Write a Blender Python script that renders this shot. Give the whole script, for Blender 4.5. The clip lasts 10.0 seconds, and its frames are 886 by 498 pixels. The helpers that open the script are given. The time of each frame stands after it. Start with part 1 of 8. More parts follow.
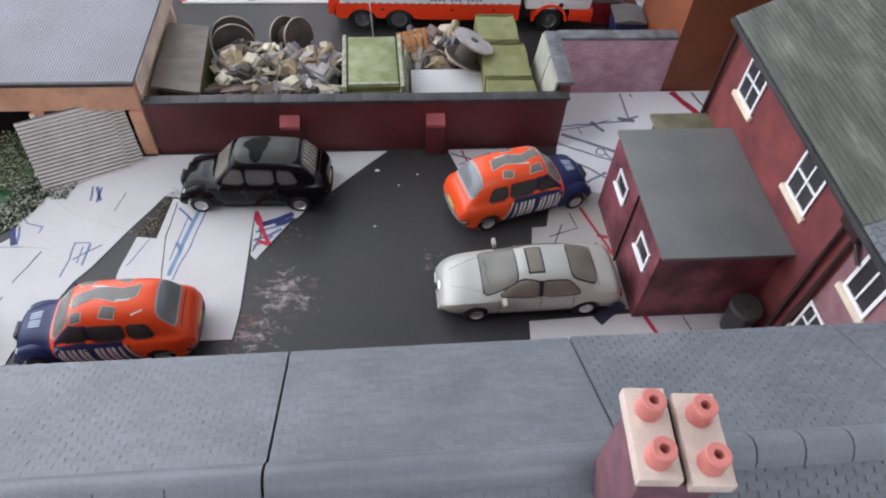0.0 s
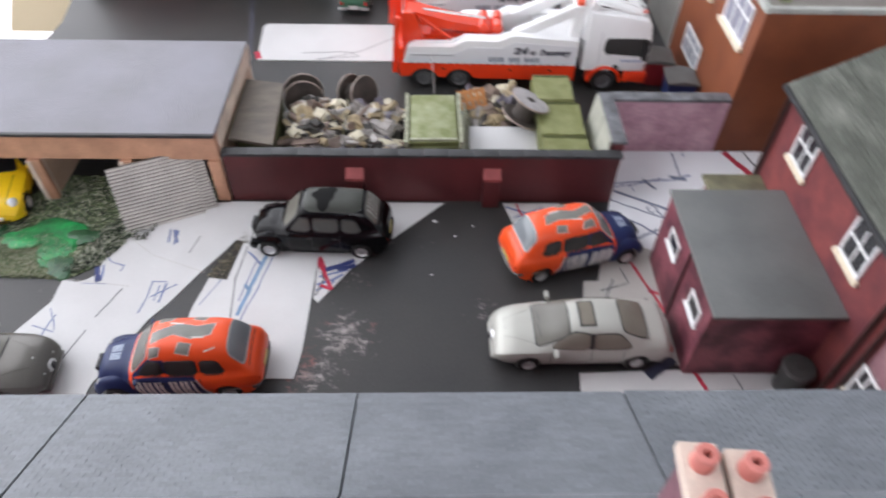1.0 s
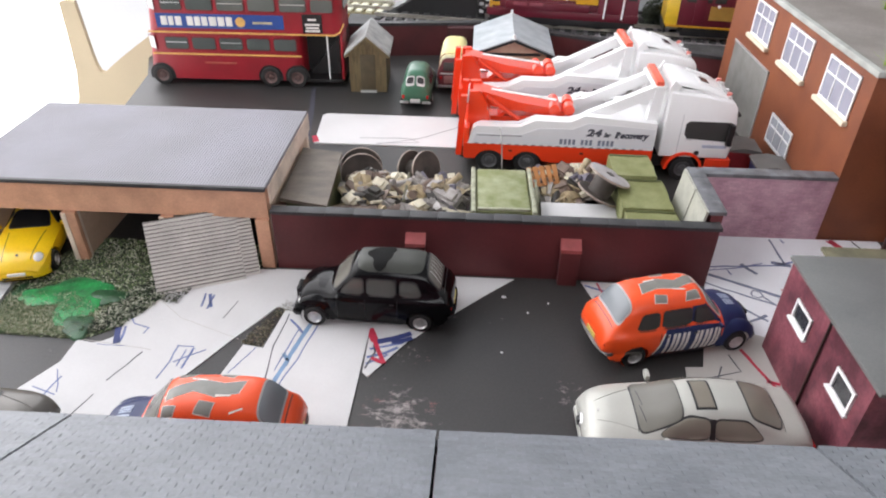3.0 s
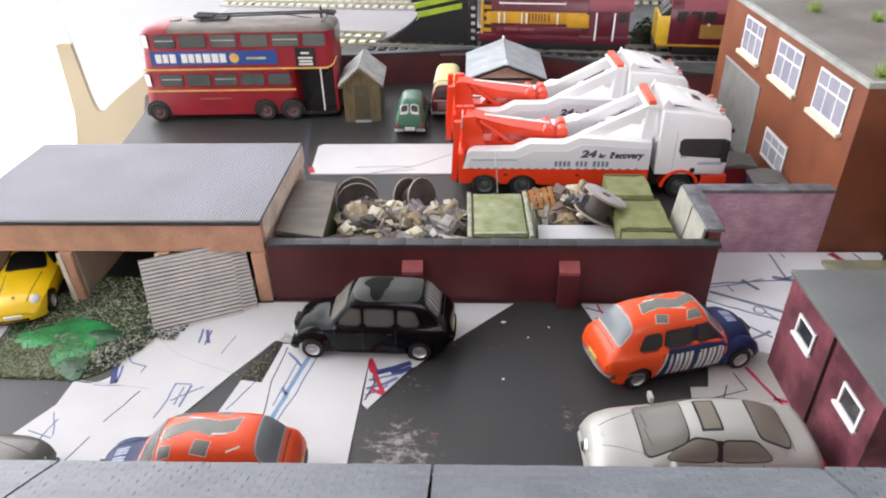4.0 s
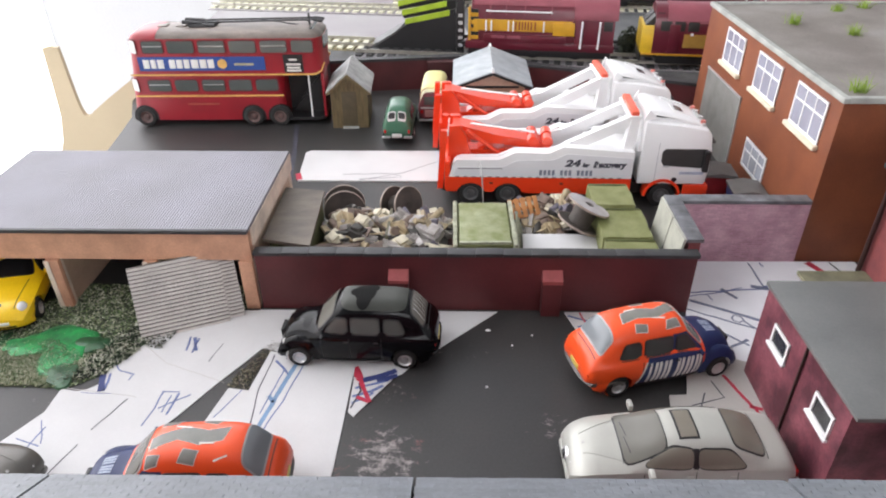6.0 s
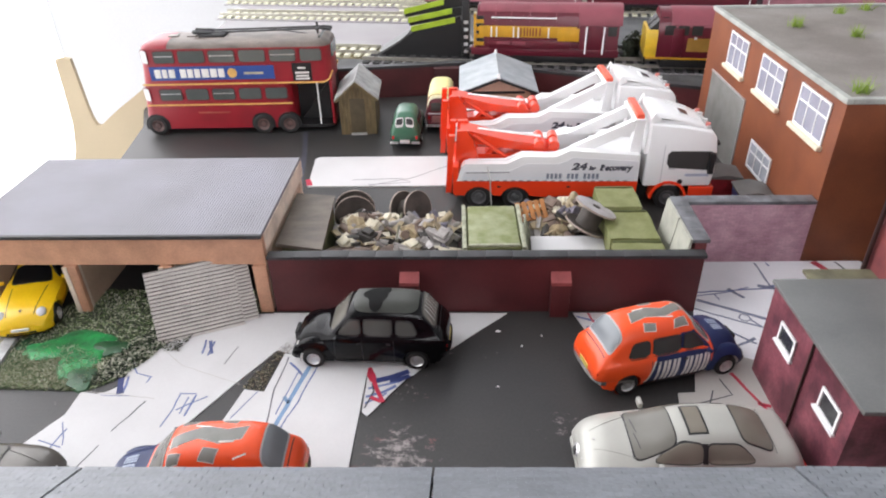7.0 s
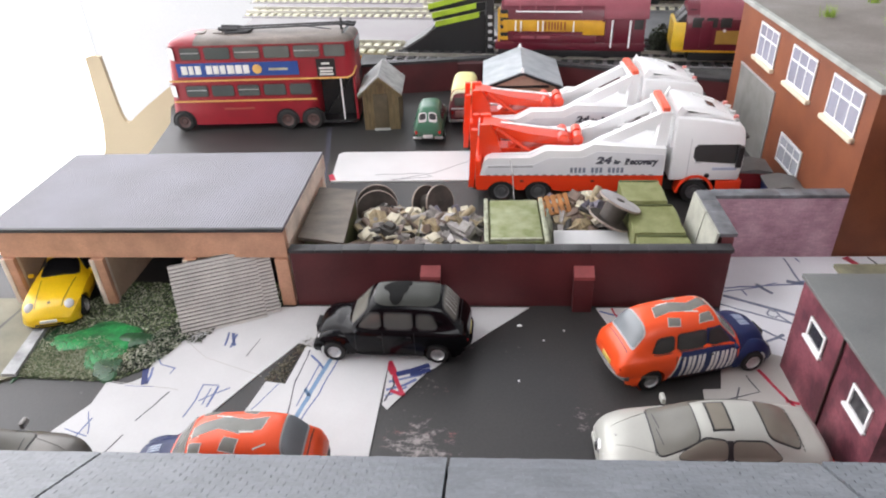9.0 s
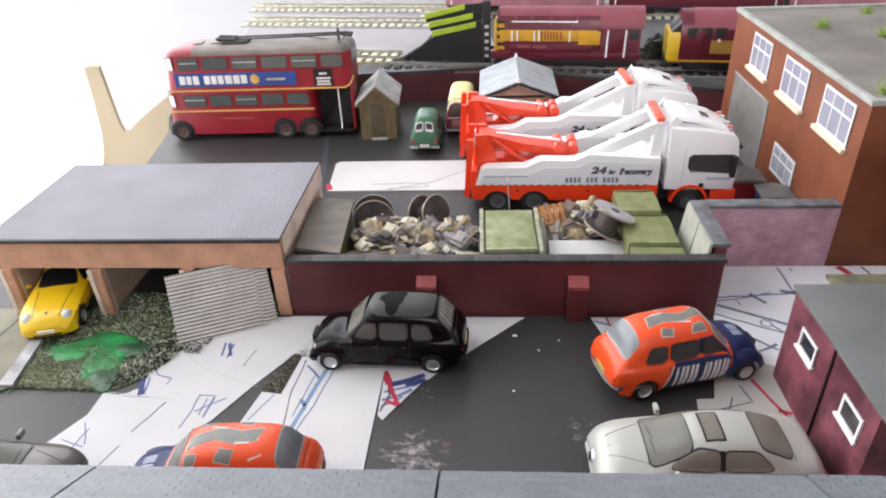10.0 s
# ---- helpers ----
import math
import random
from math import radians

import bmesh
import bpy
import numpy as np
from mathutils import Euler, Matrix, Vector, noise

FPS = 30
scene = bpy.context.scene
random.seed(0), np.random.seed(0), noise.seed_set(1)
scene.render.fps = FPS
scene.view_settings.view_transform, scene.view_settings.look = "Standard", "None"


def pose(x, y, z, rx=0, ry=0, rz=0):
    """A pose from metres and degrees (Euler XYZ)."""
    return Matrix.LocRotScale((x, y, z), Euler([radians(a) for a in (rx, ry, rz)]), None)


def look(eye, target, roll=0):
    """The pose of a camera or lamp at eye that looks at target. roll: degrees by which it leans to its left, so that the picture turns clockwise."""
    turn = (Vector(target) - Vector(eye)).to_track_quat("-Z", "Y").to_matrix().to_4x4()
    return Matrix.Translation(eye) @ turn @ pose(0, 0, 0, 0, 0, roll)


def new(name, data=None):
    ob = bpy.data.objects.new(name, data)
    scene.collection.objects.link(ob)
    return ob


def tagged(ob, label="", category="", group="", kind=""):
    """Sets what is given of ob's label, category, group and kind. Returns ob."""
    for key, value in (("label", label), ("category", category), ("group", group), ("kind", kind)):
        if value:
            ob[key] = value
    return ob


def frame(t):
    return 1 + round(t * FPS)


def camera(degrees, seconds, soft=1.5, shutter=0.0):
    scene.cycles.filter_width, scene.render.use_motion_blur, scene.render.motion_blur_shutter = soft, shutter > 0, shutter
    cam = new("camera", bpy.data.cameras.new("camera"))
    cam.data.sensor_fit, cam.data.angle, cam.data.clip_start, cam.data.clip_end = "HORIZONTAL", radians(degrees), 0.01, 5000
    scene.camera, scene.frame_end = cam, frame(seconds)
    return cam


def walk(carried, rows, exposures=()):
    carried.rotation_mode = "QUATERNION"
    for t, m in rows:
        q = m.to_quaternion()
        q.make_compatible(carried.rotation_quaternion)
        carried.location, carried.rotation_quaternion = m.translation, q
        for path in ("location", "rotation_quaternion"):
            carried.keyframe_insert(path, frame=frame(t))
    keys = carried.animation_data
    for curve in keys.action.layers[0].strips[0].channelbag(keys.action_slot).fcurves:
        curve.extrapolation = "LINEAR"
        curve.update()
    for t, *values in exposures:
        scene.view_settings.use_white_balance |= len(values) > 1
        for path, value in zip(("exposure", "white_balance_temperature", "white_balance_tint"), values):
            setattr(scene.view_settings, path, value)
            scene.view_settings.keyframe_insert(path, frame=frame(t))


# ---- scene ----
cam = camera(66.8, 10.0, soft=2.0, shutter=0.45)
PATH = [
    (0, (-2.504, 1.412, 20.11), (-2.342, 2.652, 18.549), 4.1),
    (0.2, (-2.567, 1.253, 20.280), (-2.392, 2.506, 18.731), 4.8),
    (0.5, (-2.254, 0.903, 20.764), (-2.138, 2.197, 19.244), 2.7),
    (0.8, (-2.472, 0.860, 21.262), (-2.405, 2.169, 19.751), 1.0),
    (1, (-3.003, 0.899, 21.001), (-2.969, 2.247, 19.524), 1.4),
    (1.1, (-3.254, 1.077, 19.921), (-3.272, 2.453, 18.470), 1.1),
    (1.2, (-3.497, 1.486, 19.243), (-3.539, 2.869, 17.799), 0.1),
    (1.3, (-3.294, 2.004, 18.225), (-3.371, 3.415, 16.810), -0.6),
    (1.4, (-3.370, 2.114, 17.259), (-3.437, 3.599, 15.921), 0.4),
    (1.5, (-3.507, 2.429, 17.071), (-3.562, 3.931, 15.751), 0.2),
    (1.7, (-3.209, 2.491, 16.200), (-3.274, 4.035, 14.930), -0.3),
    (2, (-3.619, 2.38, 15.888), (-3.667, 3.975, 14.682), 0.9),
    (2.2, (-3.946, 1.938, 16.124), (-3.986, 3.565, 14.962), 0.4),
    (2.5, (-4.008, 1.627, 16.406), (-4.076, 3.262, 15.256), 1.2),
    (2.7, (-4.343, 1.407, 16.151), (-4.414, 3.043, 15.003), 1.1),
    (3.8, (-4.08, 1.707, 16.036), (-4.165, 3.39, 14.959), -0.8),
    (4, (-4.053, 1.639, 16.037), (-4.141, 3.326, 14.965), -1.4),
    (4.5, (-3.97, 1.665, 16.248), (-4.039, 3.339, 15.156), -0.8),
    (5, (-4.07, 1.613, 16.354), (-4.13, 3.3, 15.282), -1.1),
    (5.2, (-3.984, 1.639, 16.354), (-4.037, 3.32, 15.273), -0.3),
    (6.3, (-3.945, 1.392, 16.578), (-4.0, 3.084, 15.514), -0.7),
    (6.5, (-3.961, 1.329, 16.576), (-4.023, 3.024, 15.516), -0.7),
    (7, (-4.104, 1.026, 16.652), (-4.173, 2.724, 15.597), -1.4),
    (7.5, (-4.124, 0.962, 16.627), (-4.222, 2.657, 15.569), -1.6),
    (8, (-4.022, 0.986, 16.494), (-4.144, 2.678, 15.434), -2.1),
    (8.5, (-3.979, 1.073, 16.457), (-4.124, 2.761, 15.395), -2.3),
    (9, (-3.944, 1.056, 16.426), (-4.089, 2.747, 15.369), -2.6),
    (9.5, (-3.846, 1.029, 16.5), (-3.989, 2.724, 15.448), -2.6),
    (10, (-3.794, 1.004, 16.649), (-3.936, 2.706, 15.607), -2.6),
]
walk(cam, [(t, look(Vector(eye) * 0.01, Vector(target) * 0.01, roll)) for t, eye, target, roll in PATH],
     [(0.0, -0.34, 6200, 14), (0.5, -0.24, 6250, 14), (1.0, -0.2, 6350, 14), (2.0, -0.08, 6500, 14), (2.5, -0.06, 6550, 14), (10.0, -0.06, 6550, 14)])

# ---- world ----
# A model layout on a board in a room. Lengths below are millimetres; MM turns them into metres.
MM = 0.001

world = bpy.data.worlds.new("world")
scene.world = world
world.use_nodes = True
sky = world.node_tree.nodes.new("ShaderNodeTexSky")
sky.sky_type, sky.sun_disc, sky.sun_elevation, sky.sun_rotation = "NISHITA", False, radians(35), radians(270)
world.node_tree.links.new(sky.outputs["Color"], world.node_tree.nodes["Background"].inputs["Color"])
world.node_tree.nodes["Background"].inputs["Strength"].default_value = 0.1


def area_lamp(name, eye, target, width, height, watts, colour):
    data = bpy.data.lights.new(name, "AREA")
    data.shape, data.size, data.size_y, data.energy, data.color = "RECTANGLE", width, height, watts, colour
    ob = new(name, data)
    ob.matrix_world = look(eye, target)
    return tagged(ob, "area light for window daylight and added south fill", "light", kind="structure")


area_lamp("window_daylight", (-0.62, 0.75, 0.5), (0.25, 0.3, 0.0), 1.7, 1.1, 18, (0.94, 0.97, 1.0))
# Fill light added from the unseen south side.
area_lamp("south_fill_light", (0.3, -1.17, 0.75), (0.0, 0.3, 0.2), 1.1, 0.8, 6.0, (0.94, 0.97, 1.0))


# ---- materials ----
def mat(name, colour, rough=0.6, metal=0.0, spots=0.15, size=6.0, grain=0.06, fine=0.8, bump=0.15, dark=None, emit=0.0, coat=0.0, random_tone=0.0, stretch=(1, 1, 1), edge=(0.35, 0.7)):
    """A surface of one colour with blotches (size, mm) towards the colour dark, fine grain (mm) and relief."""
    m = bpy.data.materials.new(name)
    m.use_nodes = True
    nodes, links = m.node_tree.nodes, m.node_tree.links
    b = nodes["Principled BSDF"]
    b.inputs["Roughness"].default_value, b.inputs["Metallic"].default_value = rough, metal
    b.inputs["Coat Weight"].default_value = coat
    b.inputs["Coat Roughness"].default_value = 0.08
    place = nodes.new("ShaderNodeTexCoord")
    mapping = nodes.new("ShaderNodeMapping")
    mapping.inputs["Scale"].default_value = stretch
    links.new(place.outputs["Object"], mapping.inputs["Vector"])
    big, small = nodes.new("ShaderNodeTexNoise"), nodes.new("ShaderNodeTexNoise")
    for node, mm, detail in ((big, size, 5), (small, fine, 3)):
        node.inputs["Scale"].default_value = 1000.0 / mm
        node.inputs["Detail"].default_value = detail
        links.new(mapping.outputs["Vector"], node.inputs["Vector"])
    if dark is None:
        dark = tuple(c * (1 - spots * 1.6) for c in colour)
    ramp = nodes.new("ShaderNodeMapRange")
    ramp.inputs["From Min"].default_value, ramp.inputs["From Max"].default_value = edge
    links.new(big.outputs["Fac"], ramp.inputs["Value"])
    mix = nodes.new("ShaderNodeMix")
    mix.data_type = "RGBA"
    mix.inputs["A"].default_value, mix.inputs["B"].default_value = (*colour, 1), (*dark, 1)
    links.new(ramp.outputs["Result"], mix.inputs["Factor"])
    tone = nodes.new("ShaderNodeMapRange")
    tone.inputs["To Min"].default_value, tone.inputs["To Max"].default_value = 1 - grain * 2, 1 + grain * 2
    links.new(small.outputs["Fac"], tone.inputs["Value"])
    mul = nodes.new("ShaderNodeVectorMath")
    mul.operation = "SCALE"
    links.new(mix.outputs["Result"], mul.inputs[0])
    links.new(tone.outputs["Result"], mul.inputs["Scale"])
    out = mul
    if random_tone:
        info = nodes.new("ShaderNodeObjectInfo")
        island = nodes.new("ShaderNodeNewGeometry")
        add = nodes.new("ShaderNodeMath")
        links.new(info.outputs["Random"], add.inputs[0])
        links.new(island.outputs["Random Per Island"], add.inputs[1])
        fr = nodes.new("ShaderNodeMath")
        fr.operation = "FRACT"
        links.new(add.outputs[0], fr.inputs[0])
        rng = nodes.new("ShaderNodeMapRange")
        rng.inputs["To Min"].default_value, rng.inputs["To Max"].default_value = 1 - random_tone, 1 + random_tone
        links.new(fr.outputs[0], rng.inputs["Value"])
        out = nodes.new("ShaderNodeVectorMath")
        out.operation = "SCALE"
        links.new(mul.outputs["Vector"], out.inputs[0])
        links.new(rng.outputs["Result"], out.inputs["Scale"])
    links.new(out.outputs["Vector"], b.inputs["Base Color"])
    if bump:
        bm_node = nodes.new("ShaderNodeBump")
        bm_node.inputs["Strength"].default_value, bm_node.inputs["Distance"].default_value = bump, fine * 0.3 * MM
        links.new(small.outputs["Fac"], bm_node.inputs["Height"])
        links.new(bm_node.outputs["Normal"], b.inputs["Normal"])
    if emit:
        b.inputs["Emission Color"].default_value = (*colour, 1)
        b.inputs["Emission Strength"].default_value = emit
    return m


def glass(name, tint, rough=0.05, gloss=0.8):
    m = mat(name, tint, rough, spots=0.12, size=16, grain=0.03, fine=2.0, bump=0.0)
    b = m.node_tree.nodes["Principled BSDF"]
    b.inputs["Specular IOR Level"].default_value = gloss
    return m


PAPER = mat("paper", (0.62, 0.615, 0.615), 0.7, spots=0.06, size=30, grain=0.02, bump=0.05)
# Lighter copy of the paper: the light on one sheet is in its colour.
PAPER_LIT = mat("lit_paper", (0.85, 0.86, 0.89), 0.7, spots=0.05, size=30, grain=0.02, bump=0.05)
# Greyer copy of the paper with shade put into its colour.
PAPER_SHADED = mat("shaded_paper", (0.5, 0.48, 0.45), 0.7, spots=0.1, size=25, grain=0.03, bump=0.05)
INK = mat("blue_ink", (0.13, 0.17, 0.36), 0.6, size=4, bump=0)
INK_DARK = mat("dark_blue_marker", (0.03, 0.045, 0.17), 0.6, size=4, bump=0)
INK_RED = mat("red_ink", (0.5, 0.025, 0.06), 0.6, size=4, bump=0)
INK_BLACK = mat("black_ink", (0.06, 0.06, 0.08), 0.6, size=4, bump=0)
MAROON = mat("maroon_wall", (0.105, 0.02, 0.022), 0.5, size=25, spots=0.25, grain=0.08, bump=0.2)
COPING = mat("dark_coping", (0.024, 0.025, 0.027), 0.55, size=8, spots=0.3, dark=(0.042, 0.042, 0.045), grain=0.1)
COPING_PALE = mat("grey_coping", (0.17, 0.176, 0.19), 0.5, size=6, spots=0.3, dark=(0.07, 0.07, 0.075), grain=0.1)
PINK = mat("pink_brick", (0.33, 0.075, 0.075), 0.6, size=4)
ORANGE_BRICK = mat("orange_card_brick", (0.6, 0.33, 0.21), 0.65, size=9, spots=0.17, grain=0.1, fine=0.7)
CREAM_CARD = mat("cream_card", (0.84, 0.72, 0.6), 0.7, size=9, spots=0.2)
GARAGE_ROOF = mat("grey_corrugated_roof", (0.222, 0.215, 0.25), 0.52, size=30, spots=0.2, dark=(0.18, 0.173, 0.19), grain=0.05)
SLATE = mat("slate", (0.146, 0.158, 0.174), 0.36, size=16, spots=0.2, dark=(0.18, 0.193, 0.212), grain=0.1, random_tone=0.08, bump=0.35)
SLATE_GREEN = mat("green_grey_slate", (0.1, 0.106, 0.09), 0.5, size=5, spots=0.2, dark=(0.24, 0.245, 0.215), grain=0.14, random_tone=0.1, stretch=(1, 0.22, 1), edge=(0.48, 0.8), bump=0.4)
ROOF_FELT = mat("roof_felt", (0.115, 0.12, 0.117), 0.6, size=22, spots=0.2, dark=(0.155, 0.16, 0.155), grain=0.06)
MAUVE = mat("mauve_brick", (0.23, 0.066, 0.086), 0.55, size=11, spots=0.3, dark=(0.075, 0.016, 0.026), grain=0.2, fine=1.1, edge=(0.4, 0.66), bump=0.3)
MAUVE_PALE = mat("pale_mauve_brick", (0.56, 0.36, 0.42), 0.65, size=9, spots=0.25, dark=(0.44, 0.25, 0.3), grain=0.12)
RED_BRICK = mat("red_brick", (0.215, 0.05, 0.046), 0.6, size=11, spots=0.25, dark=(0.11, 0.024, 0.03), grain=0.1)
HOUSE_BRICK = mat("orange_brown_brick", (0.23, 0.07, 0.028), 0.55, size=16, spots=0.2, dark=(0.175, 0.05, 0.022), grain=0.08)
WHITE = mat("white_paint", (0.8, 0.8, 0.8), 0.4, spots=0.05, size=8, grain=0.02)
ROOM_WHITE = mat("white_wall", (0.76, 0.77, 0.78), 0.8, spots=0.04, size=300, grain=0.02, fine=6)
BEIGE = mat("beige_cutout", (0.66, 0.55, 0.37), 0.8, spots=0.08, size=60, grain=0.02)
WOOD_FLOOR = mat("room_carpet", (0.2, 0.2, 0.2), 0.9, size=60, spots=0.2)
GREY_METAL = mat("grey_metal", (0.4, 0.39, 0.38), 0.5, size=10, spots=0.15)
BOX_BROWN = mat("dark_brown_box", (0.085, 0.078, 0.06), 0.6, size=12, spots=0.2)
OLIVE = mat("olive_tarpaulin", (0.135, 0.145, 0.05), 0.65, size=7, spots=0.25, grain=0.1)
ORANGE_PAINT = mat("orange_paint", (0.84, 0.082, 0.012), 0.36, spots=0.05, size=12, grain=0.02, bump=0.02, coat=0.1)
BLUE_PAINT = mat("blue_paint", (0.014, 0.026, 0.095), 0.42, spots=0.08, grain=0.03, bump=0.02)
BLACK_PAINT = mat("black_paint", (0.004, 0.004, 0.005), 0.12, spots=0.05, bump=0.01)
MATT_BLACK = mat("matt_black_patch", (0.008, 0.008, 0.008), 0.75, size=5, spots=0.1, bump=0.05)
MATT_BLACK.node_tree.nodes["Principled BSDF"].inputs["Specular IOR Level"].default_value = 0.12
BLACK_PAINT.node_tree.nodes["Principled BSDF"].inputs["Specular IOR Level"].default_value = 0.22
BLUE_PAINT.node_tree.nodes["Principled BSDF"].inputs["Specular IOR Level"].default_value = 0.3
BUS_RED = mat("bus_red", (0.29, 0.008, 0.018), 0.42, spots=0.15, size=14, grain=0.03, bump=0.03, coat=0.12)

for m in (SLATE, SLATE_GREEN):
    m.node_tree.nodes["Principled BSDF"].inputs["Specular IOR Level"].default_value = 0.28


# ---- builders ----
def box(bm, x0, x1, y0, y1, z0, z1, bevel=0.0):
    made = bmesh.ops.create_cube(bm, size=1.0, matrix=Matrix.LocRotScale(((x0 + x1) / 2, (y0 + y1) / 2, (z0 + z1) / 2), None, (abs(x1 - x0), abs(y1 - y0), abs(z1 - z0))))
    if bevel:
        edges = list({e for v in made["verts"] for e in v.link_edges})
        bmesh.ops.bevel(bm, geom=edges, offset=bevel, segments=2, affect="EDGES", profile=0.6)
    return bm


def mesh_box(*a, **k):
    return box(bmesh.new(), *a, **k)


def rod(bm, p, q, r, n=10, r2=None):
    p, q = Vector(p), Vector(q)
    turn = (q - p).to_track_quat("Z", "Y").to_matrix().to_4x4()
    bmesh.ops.create_cone(bm, cap_ends=True, segments=n, radius1=r, radius2=r if r2 is None else r2, depth=(q - p).length, matrix=Matrix.Translation((p + q) / 2) @ turn)
    return bm


def slab(bm, corners, z0, z1):
    """An upright prism over a polygon in plan."""
    low = [bm.verts.new((x, y, z0)) for x, y in corners]
    top = [bm.verts.new((x, y, z1)) for x, y in corners]
    n = len(corners)
    bm.faces.new(top), bm.faces.new(low[::-1])
    for i in range(n):
        bm.faces.new((low[i], low[(i + 1) % n], top[(i + 1) % n], top[i]))
    bmesh.ops.recalc_face_normals(bm, faces=bm.faces[:])
    return bm


def prism(bm, outline, axis, a, b):
    """A polygon (two coordinates, the axis left out) drawn out along an axis from a to b."""
    def at(p, h):
        return {"x": (h, p[0], p[1]), "y": (p[0], h, p[1]), "z": (p[0], p[1], h)}[axis]
    low = [bm.verts.new(at(p, a)) for p in outline]
    top = [bm.verts.new(at(p, b)) for p in outline]
    n = len(outline)
    bm.faces.new(top), bm.faces.new(low[::-1])
    for i in range(n):
        bm.faces.new((low[i], low[(i + 1) % n], top[(i + 1) % n], top[i]))
    bmesh.ops.recalc_face_normals(bm, faces=bm.faces[:])
    return bm


def part(name, bm, material, parent=None, label="", smooth=40, m=None):
    """One mesh object from a bmesh in millimetres, under a thing or a part."""
    for v in bm.verts:
        v.co *= MM
    data = bpy.data.meshes.new(name)
    bm.to_mesh(data)
    bm.free()
    data.materials.append(material)
    if smooth:
        data.shade_smooth()
        data.set_sharp_from_angle(angle=radians(smooth))
    ob = new(name, data)
    if m is not None:
        ob.matrix_basis = m
    if parent is not None:
        ob.parent = parent
    if label:
        tagged(ob, label)
    return ob


def thing(name, label, category, x=0, y=0, z=0, turn=0, group="", kind=""):
    ob = new(name)
    ob.empty_display_size = 0.01
    ob.matrix_basis = at(x, y, z, turn)
    return tagged(ob, label, category, group, kind)


def at(x, y, z=0, turn=0, rx=0, ry=0):
    return pose(x * MM, y * MM, z * MM, rx, ry, turn)


# ---- large structure ----
def ground_material():
    """Black board paint with scuffed, chipped patches."""
    m = mat("board_paint", (0.026, 0.026, 0.027), 0.5, size=60, spots=0.2, dark=(0.04, 0.038, 0.036), grain=0.14, fine=1.0, bump=0.22)
    nodes, links = m.node_tree.nodes, m.node_tree.links
    b = nodes["Principled BSDF"]
    base = b.inputs["Base Color"].links[0].from_socket
    place = nodes.new("ShaderNodeTexCoord")
    flake = nodes.new("ShaderNodeTexNoise")
    flake.inputs["Scale"].default_value, flake.inputs["Detail"].default_value, flake.inputs["Roughness"].default_value = 220, 6, 0.75
    stretch = nodes.new("ShaderNodeMapping")
    stretch.inputs["Scale"].default_value = (1.1, 1.5, 1)
    links.new(place.outputs["Object"], stretch.inputs["Vector"])
    links.new(stretch.outputs["Vector"], flake.inputs["Vector"])
    total = None
    for x, y, r, gain in ((-63, 156, 24, 1.05), (-73, 140, 24, 1.0), (-60, 118, 26, 0.8), (-10, 169, 13, 0.75), (-35, 205, 30, 0.45), (-60, 183, 14, 0.7), (-130, 405, 50, 0.35), (-190, 165, 30, 0.3)):
        away = nodes.new("ShaderNodeVectorMath")
        away.operation = "DISTANCE"
        away.inputs[1].default_value = (x * MM, y * MM, 0)
        links.new(place.outputs["Object"], away.inputs[0])
        fall = nodes.new("ShaderNodeMapRange")
        fall.inputs["From Min"].default_value, fall.inputs["From Max"].default_value = 0, r * MM
        fall.inputs["To Min"].default_value, fall.inputs["To Max"].default_value = gain, 0
        links.new(away.outputs["Value"], fall.inputs["Value"])
        if total is None:
            total = fall.outputs["Result"]
        else:
            top = nodes.new("ShaderNodeMath")
            top.operation = "MAXIMUM"
            links.new(total, top.inputs[0])
            links.new(fall.outputs["Result"], top.inputs[1])
            total = top.outputs[0]
    add = nodes.new("ShaderNodeMath")
    add.operation = "MULTIPLY_ADD"
    add.inputs[1].default_value = 0.3
    links.new(total, add.inputs[0])
    links.new(flake.outputs["Fac"], add.inputs[2])
    cut = nodes.new("ShaderNodeMapRange")
    cut.inputs["From Min"].default_value, cut.inputs["From Max"].default_value = 0.72, 0.86
    cut.inputs["To Max"].default_value = 0.75
    links.new(add.outputs[0], cut.inputs["Value"])
    mix = nodes.new("ShaderNodeMix")
    mix.data_type = "RGBA"
    tint = nodes.new("ShaderNodeMix")
    tint.data_type = "RGBA"
    tint.inputs["A"].default_value, tint.inputs["B"].default_value = (0.4, 0.35, 0.34, 1), (0.3, 0.1, 0.09, 1)
    patchy = nodes.new("ShaderNodeTexNoise")
    patchy.inputs["Scale"].default_value = 70
    links.new(place.outputs["Object"], patchy.inputs["Vector"])
    pick = nodes.new("ShaderNodeMapRange")
    pick.inputs["From Min"].default_value, pick.inputs["From Max"].default_value = 0.5, 0.62
    links.new(patchy.outputs["Fac"], pick.inputs["Value"])
    links.new(pick.outputs["Result"], tint.inputs["Factor"])
    links.new(tint.outputs["Result"], mix.inputs["B"])
    links.new(cut.outputs["Result"], mix.inputs["Factor"])
    links.new(base, mix.inputs["A"])
    links.new(mix.outputs["Result"], b.inputs["Base Color"])
    return m


board = slab(bmesh.new(), [(-330, -80), (520, -80), (520, 1000), (-290, 1000), (-274, 470), (-261, 438), (-255.5, 402), (-253, 383), (-258, 330), (-276, 262), (-330, 240)], -8, 0)
tagged(part("ground", board, ground_material(), smooth=0), "black painted baseboard of a model layout, chipped and scuffed", "baseboard", kind="structure")

